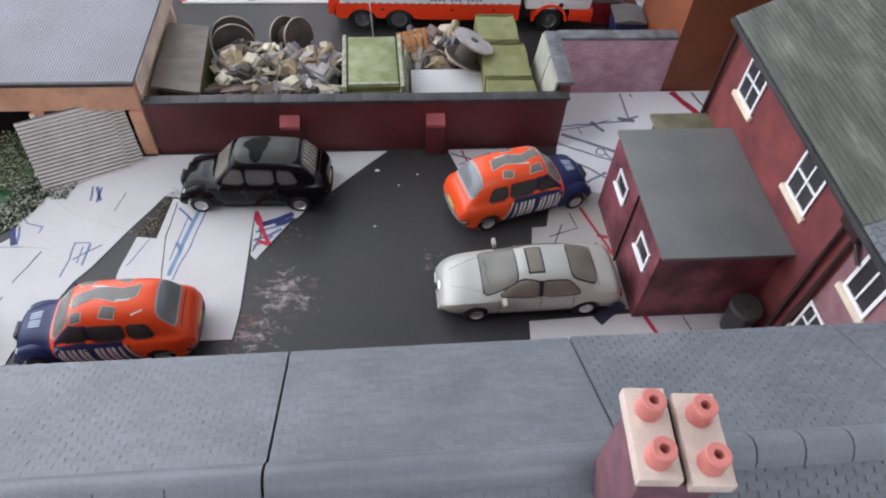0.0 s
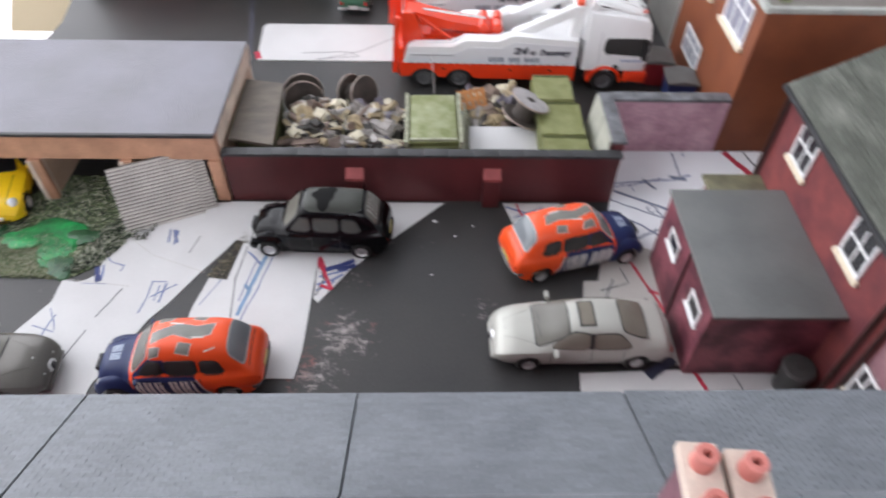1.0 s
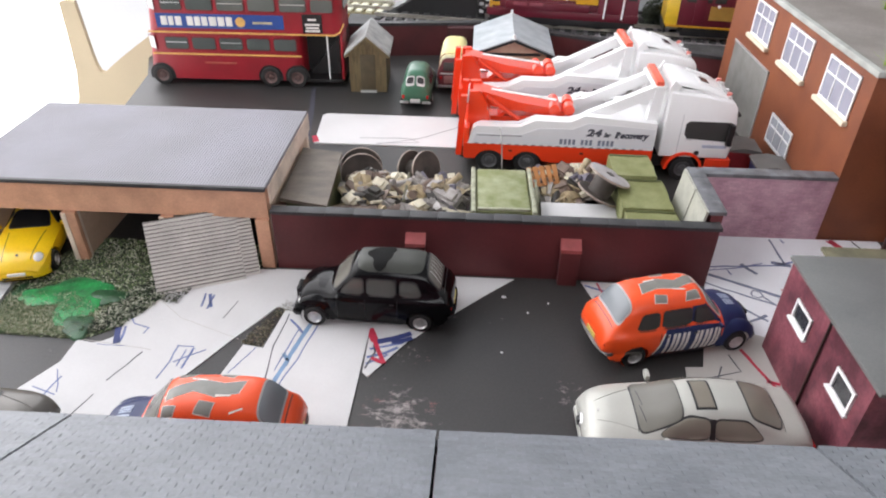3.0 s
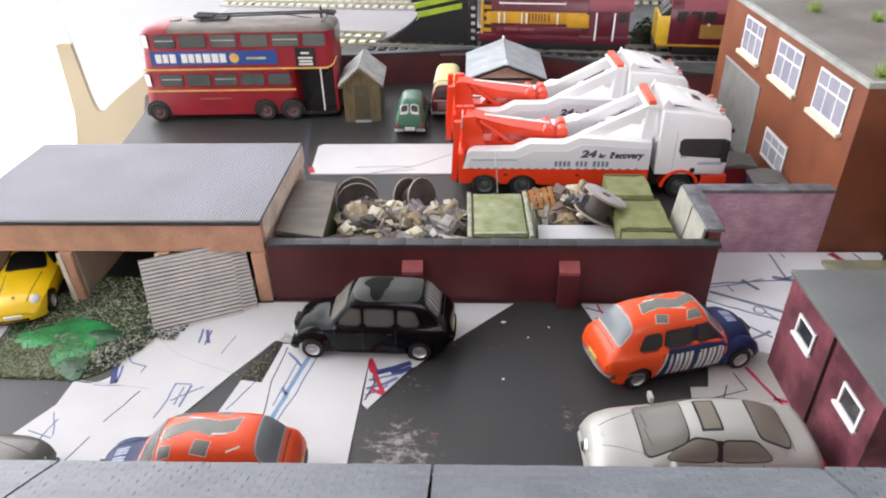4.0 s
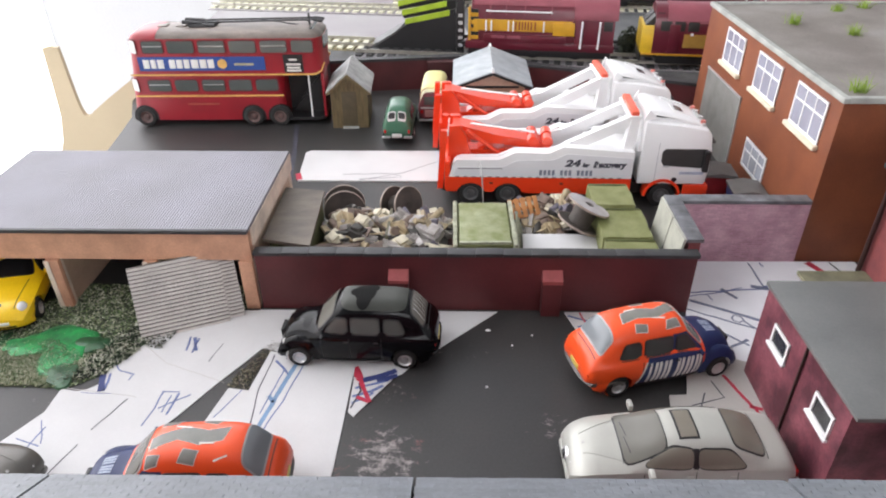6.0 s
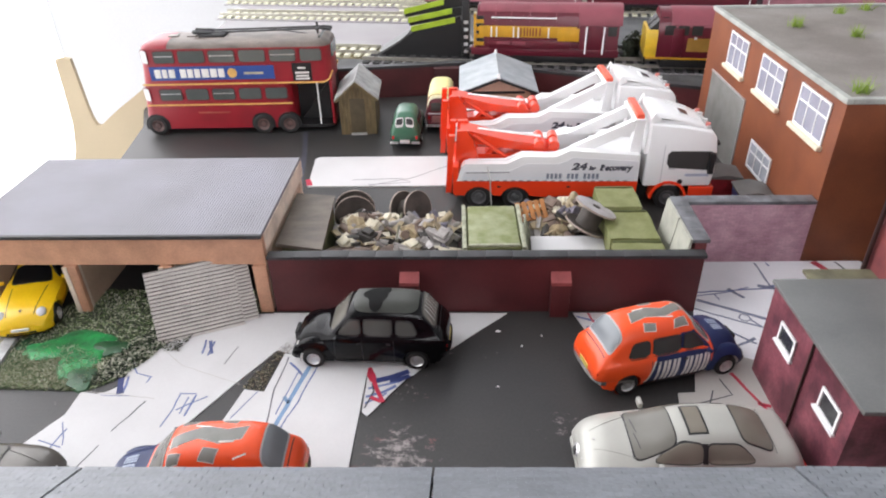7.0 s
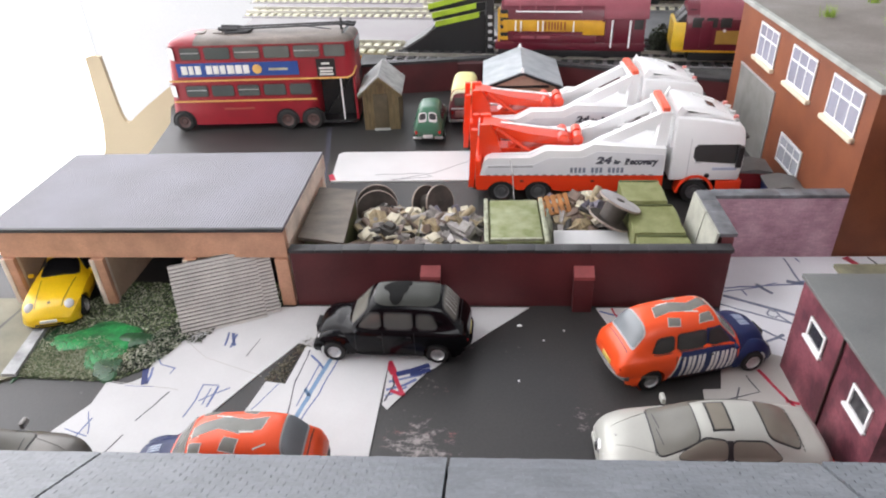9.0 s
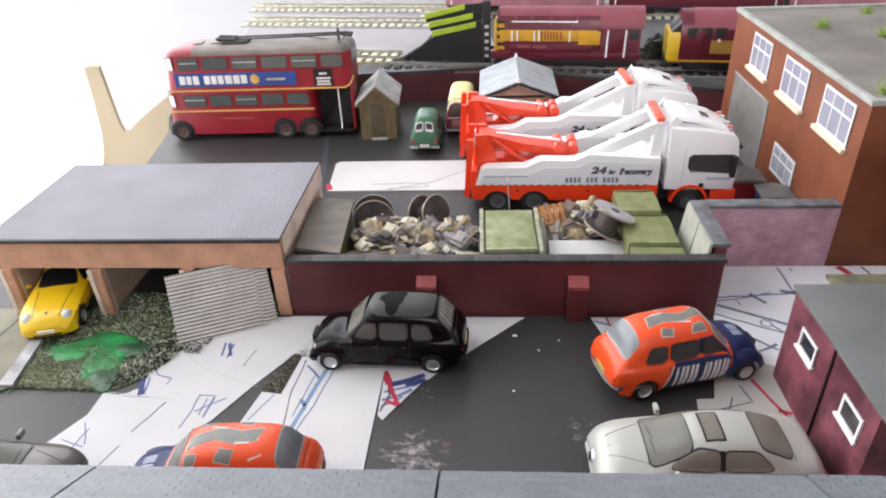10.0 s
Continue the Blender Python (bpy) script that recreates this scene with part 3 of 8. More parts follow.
brick_courses(t, 52.6, 107.4, 266.4, 0.4, 29.2, 3.0, 1.05, BRICK_MAUVE)

# ---- garage block ----
t = thing("garage_block", "three-bay orange brick garage with a grey corrugated roof", "garage")
line = [(-242, 35.2)]
for i in range(110):
    x = -242 + i * 1.11
    line += [(x, 36.5), (x + 0.34, 36.66), (x + 0.74, 36.66)]
line += [(-119.9, 36.45), (-119.9, 35.2)]
part("roof", prism(bmesh.new(), line[::-1], "y", 230.5, 302), GARAGE_ROOF, t, "grey-blue corrugated roof")
part("gutter", mesh_box(-242, -119.8, 229.0, 230.6, 35.0, 36.7, bevel=0.4), COPING, t, "dark gutter edge")
part("fascia", mesh_box(-240, -120.3, 230.8, 234, 22.6, 35.2), ORANGE_BRICK, t)
BAY_TAN = mat("tan_card", (0.62, 0.46, 0.34), 0.7, size=12, spots=0.25, dark=(0.5, 0.36, 0.26), grain=0.06)
for x in (-240, -202, -163, -125.5):
    part("pier", mesh_box(x, x + 5.4, 229.3, 231.6, 0, 22.4, bevel=0.25), ORANGE_BRICK, t)
    if x < -160:
        part("raw_edge", mesh_box(x - 0.1, x + 1.8, 229.0, 229.4, 0, 22.3, bevel=0.05), CREAM_CARD, t, "pale raw card edge")
    part("raw_edge", mesh_box(x + 0.3, x + 5.1, 231.6, 233.4, 0, 22.4, bevel=0.1), CREAM_CARD, t, "pale raw card edge")
    part("side_wall", mesh_box(x + 0.8, x + 4.6, 233.4, 299, 0, 35.2), BAY_TAN, t, "tan card dividing wall")
part("back_wall", mesh_box(-240, -120.5, 299, 302, 0, 35.2), CREAM_CARD, t)
part("gable_card", mesh_box(-120.9, -119.6, 234.2, 302, 27.4, 35.2), CREAM_CARD, t)

# ---- near terrace ----
t = thing("terrace_house", "long terrace with a blue-grey slate roof and chimney", "house", 0.7, 0, 0, 0.5)
part("wall", mesh_box(-360, 300, 27, 85, 0, 72), MAUVE, t)
joints = (-230.5, -169.2, -108, -46.7, 14.5, 76, 137.5, 199, 260.5)
for a, b in zip(joints, joints[1:]):
    part("roof_panel", prism(bmesh.new(), [(89, 72.4), (89, 73.4), (55.5, 90.4), (22, 73.4), (22, 72.4)], "x", a + 0.25, b - 0.25), SLATE, t)
part("gutter", mesh_box(-230, 260, 86.6, 88.4, 70.4, 72.3, bevel=0.4), SLATE, t)


def slates(x0, x1, y0, z0, y1, z1, wide, deep, gap=0.12, thick=0.28, seed=1, rows=None):
    """Courses of slates from an eave (y0, z0) up to a ridge (y1, z1), each lying over the one below; returns a bmesh."""
    rng = np.random.default_rng(seed)
    run = Vector((0, y1 - y0, z1 - z0))
    length = run.length
    up, out = run / length, Vector((0, -run.z, run.y)) / length
    if out.z < 0:
        out = -out
    bm = bmesh.new()
    rows = rows or int(length / deep)
    for r in range(rows):
        base = Vector((0, y0, z0)) + up * (r * deep)
        x = x0 - (wide / 2 if r % 2 else 0)
        while x < x1:
            a, b = max(x + gap, x0), min(x + wide - gap, x1)
            if b - a > 0.4:
                h = thick * rng.uniform(0.7, 1.3)
                k = deep * 1.02
                low = base + out * h
                top = base + up * k + out * 0.04
                p = [Vector((a, low.y, low.z)), Vector((b, low.y, low.z)), Vector((b, top.y, top.z)), Vector((a, top.y, top.z))]
                foot = base - out * 0.1
                q = [Vector((a, foot.y, foot.z)), Vector((b, foot.y, foot.z))]
                v = [bm.verts.new(c) for c in p + q]
                bm.faces.new(v[:4])
                bm.faces.new((v[4], v[5], v[1], v[0]))
                bm.faces.new((v[4], v[0], v[3]))
                bm.faces.new((v[5], v[2], v[1]))
            x += wide
    bmesh.ops.recalc_face_normals(bm, faces=bm.faces[:])
    return bm


for a, b in zip(joints, joints[1:]):
    if b > -170 and a < 140:
        tagged(part("slate_course", slates(a + 0.25, b - 0.25, 89, 73.4, 57.2, 89.6, 3.0, 1.35, 0.08 if b > 20 else 0.03, 0.36 if b > 20 else 0.16, seed=int(a + 300)), SLATE, t, smooth=0), kind="stuff")
        tagged(part("slate_course", slates(a + 0.2, b - 0.2, 22, 73.4, 53.8, 89.6, 3.6, 1.45, 0.14, 0.34, seed=int(a + 500), rows=13 if a > 0 and b < 140 else None), SLATE, t, smooth=0), kind="stuff")
RIDGE = [(52.0, 88.7), (52.9, 90.5), (54.2, 91.7), (55.5, 92.1), (56.8, 91.7), (58.1, 90.5), (59.0, 88.7), (57.6, 88.2), (55.5, 90.6), (53.4, 88.2)]
for a, b in zip(joints, joints[1:]):
    if b > -170 and a < 10:
        part("ridge_roll", prism(bmesh.new(), RIDGE, "x", a + 0.25, b - 0.25), SLATE, t, "smooth rounded ridge")
for x in (-128, -117, -95, -84, -73, -62):
    part("ridge_nick", prism(bmesh.new(), [(52.4, 89.6), (53.4, 91.1), (54.3, 91.9), (54.2, 91.6), (53.2, 90.6)], "x", x - 0.12, x + 0.12), COPING, t)
x = 19.0
while x < 140:
    part("ridge_tile", prism(bmesh.new(), RIDGE, "x", x + 0.16, x + 8.74), SLATE, t)
    x += 8.9

# the upper courses of the near slope, slate by slate
run = Vector((0, 53.8 - 22, 89.6 - 73.4))
up = run.normalized()
out = Vector((0, -up.z, up.y))
rng = np.random.default_rng(91)
loose = None
for r in range(13, 24):
    base = Vector((0, 22, 73.4)) + up * (r * 1.45)
    for k in range(26):
        x = 15.2 + k * 3.6 + (1.8 if r % 2 else 0)
        if abs(x + 1.8 - 76) < 2.2 or x > 106:
            continue
        if loose is None:
            bm = bmesh.new()
            low, top, foot = out * 0.34, up * 1.5 + out * 0.05, out * -0.1
            v = [bm.verts.new((a, q.y, q.z)) for a, q in ((0.14, low), (3.46, low), (3.46, top), (0.14, top), (0.14, foot), (3.46, foot))]
            for f in ((0, 1, 2, 3), (4, 5, 1, 0), (4, 0, 3), (5, 2, 1)):
                bm.faces.new([v[i] for i in f])
            bmesh.ops.recalc_face_normals(bm, faces=bm.faces[:])
            ob = part("slate", bm, SLATE, t, smooth=0)
            loose = ob.data
        else:
            ob = new("slate", loose)
            ob.parent = t
        ob.matrix_basis = at(x + rng.uniform(-0.08, 0.08), base.y, base.z + rng.uniform(0, 0.08), rng.uniform(-1.2, 1.2))

CHIMNEY_CREAM = mat("cream_chimney_cap", (0.66, 0.54, 0.46), 0.6, size=4, spots=0.12)
POT = mat("pink_clay_pot", (0.6, 0.2, 0.17), 0.55, size=3, spots=0.12)
STACK = mat("purple_brick_stack", (0.19, 0.085, 0.105), 0.6, size=5, spots=0.25)
chim = thing("chimney", "purple brick chimney with cream caps and four pink pots", "chimney", 13.2, 48.6, 80, -4)
part("chimney_shaft", mesh_box(-5.0, 6.0, -5.6, 5.8, 0, 33.5, bevel=0.3), STACK, chim)
part("corbel", mesh_box(-5.8, 6.4, -6.2, 6.2, 31.4, 33.6, bevel=0.3), STACK, chim)
# Dark strip paints the shade in the gap between the caps.
part("cap_gap_shade", mesh_box(-0.5, 0.5, -6, 6, 33.5, 34.2), mat("dark_gap", (0.04, 0.022, 0.02), 0.8), chim)
for sx, dy in ((-3.45, 0.2), (3.45, -0.5)):
    part("cap", mesh_box(sx - 2.95, sx + 2.95, dy - 6.6, dy + 6.6, 33.6, 36, bevel=0.25), CHIMNEY_CREAM, chim)
    for sy in (-3.6, 3.2):
        bm = bmesh.new()
        prof = [(1.85, 35.9), (1.85, 36.8), (1.62, 37.6), (1.6, 38.4), (1.78, 38.6), (1.78, 39.1), (1.6, 39.3), (0.72, 39.3), (0.62, 38.6), (0.6, 36.6)]
        rings = [[bm.verts.new((sx + r * math.cos(a * math.tau / 18), dy + sy + r * math.sin(a * math.tau / 18), zz)) for a in range(18)] for r, zz in prof]
        for lo, hi in zip(rings, rings[1:]):
            for i in range(18):
                bm.faces.new((lo[i], lo[(i + 1) % 18], hi[(i + 1) % 18], hi[i]))
        bm.faces.new(rings[-1])
        part("pot", bm, POT, chim)

# ---- windows for model houses ----
PANE = glass("model_window_pane", (0.34, 0.34, 0.41), 0.1)
PANE_PALE = glass("milky_window_pane", (0.5, 0.52, 0.58), 0.2)
PANE_DARK = glass("dark_window_pane", (0.04, 0.04, 0.045), 0.12)
SILL = mat("cream_sill", (0.75, 0.66, 0.5), 0.5, size=4, spots=0.08)


def west_window(parent, x, y0, y1, z0, z1, bars_y, bars_z, pane=PANE, sill=True, deep=0.5, frame_w=0.9, name="window", out=2.4):
    """A window in a wall that looks west: frame, panes, glazing bars and sill."""
    win = part(name, mesh_box(x - 0.25, x + 0.3, y0, y1, z0, z1), pane, parent)
    bm = bmesh.new()
    for b in ((y0, y1, z0, z0 + frame_w), (y0, y1, z1 - frame_w, z1), (y0, y0 + frame_w, z0 + frame_w, z1 - frame_w), (y1 - frame_w, y1, z0 + frame_w, z1 - frame_w)):
        box(bm, x - deep - 0.2, x, *b)
    part("window_frame", bm, WHITE, win)
    for f in bars_y:
        yy = y0 + (y1 - y0) * f
        part("glazing_bar", mesh_box(x - deep, x, yy - 0.35, yy + 0.35, z0 + frame_w, z1 - frame_w), WHITE, win)
    for f in bars_z:
        zz = z0 + (z1 - z0) * f
        part("glazing_bar", mesh_box(x - deep - 0.05, x, y0 + frame_w, y1 - frame_w, zz - 0.4, zz + 0.4), WHITE, win)
    if sill:
        part("sill", mesh_box(x - out, x, y0 - 1.2, y1 + 1.2, z0 - 2.0, z0, bevel=0.25), SILL, win)
    return win


# ---- back wing ----
t = thing("back_wing_house", "red brick back wing with a greenish grey slate roof", "house")
part("wall", mesh_box(104, 182, 121, 218.6, 0, 70), RED_BRICK, t)
part("wall", mesh_box(104, 182, 90, 121, 0, 70), mat("purple_brick", (0.2, 0.1, 0.115), 0.6, size=5, spots=0.25, dark=(0.28, 0.15, 0.165), grain=0.14), t, "purple brick end wall")
part("roof", prism(bmesh.new(), [(101, 69.2), (101, 70.2), (143, 93), (185, 70.2), (185, 69.2)], "y", 88, 220), SLATE_GREEN, t)
bm = slates(-220, -121.5, 101, 70.2, 142, 92.6, 7.0, 1.5, 0.02, 0.5, seed=77)
bmesh.ops.transform(bm, matrix=Matrix(((0, 1, 0, 0), (-1, 0, 0, 0), (0, 0, 1, 0), (0, 0, 0, 1))), verts=bm.verts[:])
tagged(part("slate_course", bm, SLATE_GREEN, t, smooth=0), kind="stuff")
bm = slates(-121.3, -90.5, 101, 70.2, 142, 92.6, 3.0, 1.5, 0.1, 0.4, seed=78)
bmesh.ops.transform(bm, matrix=Matrix(((0, 1, 0, 0), (-1, 0, 0, 0), (0, 0, 1, 0), (0, 0, 0, 1))), verts=bm.verts[:])
tagged(part("slate_course", bm, SLATE, t, smooth=0), kind="stuff")
part("gutter", mesh_box(99.6, 101.2, 95, 220, 68.4, 70.2, bevel=0.4), COPING, t)
PIPE = mat("dark_drainpipe", (0.035, 0.015, 0.013), 0.4, size=6)
for y in (217.2, 127.4, 122.4):
    part("drainpipe", rod(bmesh.new(), (102.6, y, 0), (102.6, y, 68.5), 0.9), PIPE, t)
part("pipe_head", mesh_box(100.6, 104, 120, 129, 64.5, 68, bevel=0.5), PIPE, t)
part("branch_pipe", rod(bmesh.new(), (102.6, 116, 60), (102.6, 125, 66), 0.7), PIPE, t)
west_window(t, 104, 189.6, 203.4, 50.4, 67.4, (0.5,), (0.5,), PANE_DARK, True, 0.5, 1.0, out=1.5)
west_window(t, 104, 143, 157, 49.4, 66.4, (0.5,), (0.5,), PANE_DARK, True, 0.5, 1.0, out=1.5)
west_window(t, 104, 104.4, 116.4, 50.6, 67.6, (0.5,), (), PANE_DARK, True, 0.5, 1.2, out=1.5)
west_window(t, 104, 112, 121, 22, 36, (0.5,), (0.5,), PANE_DARK, True, 0.5, 1.0, out=1.5)
part("lintel", mesh_box(103.4, 104.1, 188.4, 204.8, 67.6, 69), PIPE, t)
part("lintel", mesh_box(103.4, 104.1, 142, 158.4, 66.6, 68), PIPE, t)

# ---- outhouse ----
t = thing("outhouse", "mauve brick outhouse with a flat grey felt roof", "outhouse")
part("wall", mesh_box(61.2, 103.9, 139.6, 195.4, 0, 37.2), MAUVE, t)
part("roof", mesh_box(60.4, 103.95, 136.6, 196.8, 37.2, 38.6, bevel=0.25), ROOF_FELT, t)
west_window(t, 61.2, 174, 185, 22.8, 30.4, (), (), PANE_DARK, False, 0.5, 0.95)
west_window(t, 61.2, 144.6, 155.4, 22, 30, (), (), PANE_DARK, False, 0.5, 0.95)
for y0, z0 in ((174, 22.8), (144.6, 22)):
    part("window_sill", mesh_box(60.0, 61.4, y0 - 0.3, y0 + 12.2, z0 - 1.0, z0 - 0.1, bevel=0.2), WHITE, t)
part("drainpipe", rod(bmesh.new(), (60.75, 165.5, 0), (60.75, 165.5, 37.2), 0.45), PIPE, t)
lean = thing("coal_shed", "small coal shed with a mossy felt roof", "shed")
part("wall", mesh_box(82, 103.9, 197.2, 213.6, 0, 28.6), MAUVE, lean)
part("roof", mesh_box(80.2, 103.9, 197.1, 215.6, 28.6, 30, bevel=0.25), mat("mossy_felt", (0.16, 0.15, 0.09), 0.7, size=6, spots=0.3), lean)
t = thing("dustbin", "dark grey dustbin beside the outhouse wall", "dustbin", 97, 134)
bm = bmesh.new()
rod(bm, (0, 0, 0), (0, 0, 13), 4.6, 20, 5.4)
part("bin_body", bm, mat("bin_grey", (0.045, 0.046, 0.045), 0.5, size=5), t)
part("lid", rod(rod(bmesh.new(), (0, 0, 13), (0, 0, 14.2), 5.8, 20, 5.2), (0, 0, 14.2), (0, 0, 15), 1.4, 10), mat("bin_lid", (0.07, 0.07, 0.068), 0.5, size=5), t)

# ---- workshop building ----
t = thing("workshop_building", "two-storey orange-brown brick workshop with white windows and a flat roof", "building")
part("wall", mesh_box(108, 330, 267.2, 430, 0, 73), HOUSE_BRICK, t)
part("roof", mesh_box(109.4, 329, 268.6, 428.6, 73, 74), mat("gritty_flat_roof", (0.16, 0.138, 0.122), 0.75, size=40, spots=0.25, dark=(0.26, 0.24, 0.22), grain=0.12), t, "gritty brown-grey flat roof")
PARAPET = mat("pale_parapet", (0.4, 0.41, 0.38), 0.6, size=8, spots=0.2)
for b in ((106.8, 109.6, 266, 431.2), (109.6, 331.4, 266, 268.8), (109.6, 331.4, 428.4, 431.2)):
    part("parapet", mesh_box(*b, 73, 75.4, bevel=0.4), PARAPET, t)
for y0, y1 in ((369.5, 396.5), (322, 350.5), (276.8, 305)):
    west_window(t, 108, y0, y1, 51.2, 69.6, (0.34, 0.67), (0.62,), PANE, True, 0.5, 1.0)
west_window(t, 108, 315, 341.8, 12.6, 27.6, (0.34, 0.67), (0.6,), PANE_PALE, False, 0.5, 1.3)
part("door", mesh_box(107.4, 108.1, 360.5, 414.5, 0, 41), mat("grey_shutter_door", (0.23, 0.225, 0.21), 0.6, size=8, spots=0.15), t, "grey shuttered double door")
part("door_frame", mesh_box(107.2, 108.1, 359.6, 360.4, 0, 42), GREY_METAL, t)
part("door_frame", mesh_box(107.2, 108.1, 359.6, 415.4, 41.1, 42), GREY_METAL, t)


def tuft(x, y, z, r, seed):
    rng = np.random.default_rng(seed)
    bm = bmesh.new()
    for _ in range(60):
        a, lean = rng.uniform(0, 6.28), rng.uniform(0.1, 1.1)
        h = r * rng.uniform(0.7, 1.25)
        o = Vector((rng.normal(0, r * 0.18), rng.normal(0, r * 0.18), 0))
        tip = o + Vector((math.cos(a) * math.sin(lean), math.sin(a) * math.sin(lean), math.cos(lean) * 0.8)) * h
        n = Vector((-math.sin(a), math.cos(a), 0)) * 0.22
        k = Vector((math.cos(a), math.sin(a), 0)) * 0.15
        b = [bm.verts.new(p) for p in (o - n, o + n, o + k, tip)]
        bm.faces.new((b[0], b[1], b[3])), bm.faces.new((b[1], b[2], b[3])), bm.faces.new((b[2], b[0], b[3]))
    g = TUFT
    return tagged(part("grass_tuft", bm, g, None, m=at(x, y, z), smooth=0), "bright yellow-green grass tuft on the flat roof", "plant", "roof tufts")


TUFT = mat("bright_grass_tuft", (0.32, 0.46, 0.07), 0.8, size=3, spots=0.3)
for i, (x, y, r) in enumerate(((136, 384, 8), (157, 362, 7.5), (117.5, 277.5, 8.5), (190, 420, 7), (172, 412, 6))):
    tuft(x, y, 74, r, 40 + i)
# ---- model vehicles ----
TYRE = mat("tyre_rubber", (0.012, 0.012, 0.012), 0.7, size=3, spots=0.1)
CHROME = mat("silver_rim", (0.62, 0.62, 0.62), 0.3, metal=0.8, size=3, spots=0.15, bump=0)
CAR_GLASS = glass("car_glass", (0.05, 0.05, 0.048), 0.15, 0.35)
CAR_GLASS_DARK = glass("dark_car_glass", (0.012, 0.012, 0.013), 0.12, 0.2)
CAR_GLASS_BROWN = glass("brown_car_glass", (0.21, 0.19, 0.155), 0.16, 0.4)
CAR_GLASS_BLUE = glass("pale_blue_car_glass", (0.2, 0.22, 0.235), 0.16, 0.45)
CAR_GLASS_PALE = glass("pale_car_glass", (0.17, 0.165, 0.145), 0.2, 0.3)
CAR_GLASS_MID = glass("grey_car_glass", (0.09, 0.092, 0.085), 0.14, 0.4)
TRIM = mat("black_trim", (0.012, 0.012, 0.013), 0.45, size=4, bump=0)
SILVER = mat("silver_paint", (0.455, 0.455, 0.415), 0.36, metal=0.2, size=20, spots=0.04, grain=0.015, bump=0.0)
GREY_CAR = mat("gunmetal_paint", (0.105, 0.098, 0.088), 0.35, metal=0.4, size=20, spots=0.05, bump=0.02, coat=0.3)
YELLOW = mat("yellow_paint", (0.85, 0.55, 0.01), 0.3, spots=0.04, size=14, bump=0.02, coat=0.1)
PALE_YELLOW = mat("cream_yellow_paint", (0.75, 0.68, 0.3), 0.4, spots=0.05, size=8, bump=0.02)
GREEN_CAR = mat("green_enamel", (0.035, 0.13, 0.075), 0.35, spots=0.08, size=9, bump=0.02, coat=0.3)
DECAL_GREY = mat("grey_decal", (0.19, 0.19, 0.17), 0.4, spots=0.1, size=4, bump=0)
DECAL_PALE = mat("pale_decal", (0.72, 0.7, 0.66), 0.4, spots=0.03, bump=0)
LAMP_CLEAR = mat("clear_lamp", (0.55, 0.55, 0.54), 0.2, spots=0.05, size=2, bump=0)
LAMP_RED = mat("red_lamp", (0.5, 0.02, 0.02), 0.2, spots=0.05, size=2, bump=0)
PLATE = mat("number_plate", (0.75, 0.6, 0.15), 0.4, bump=0)


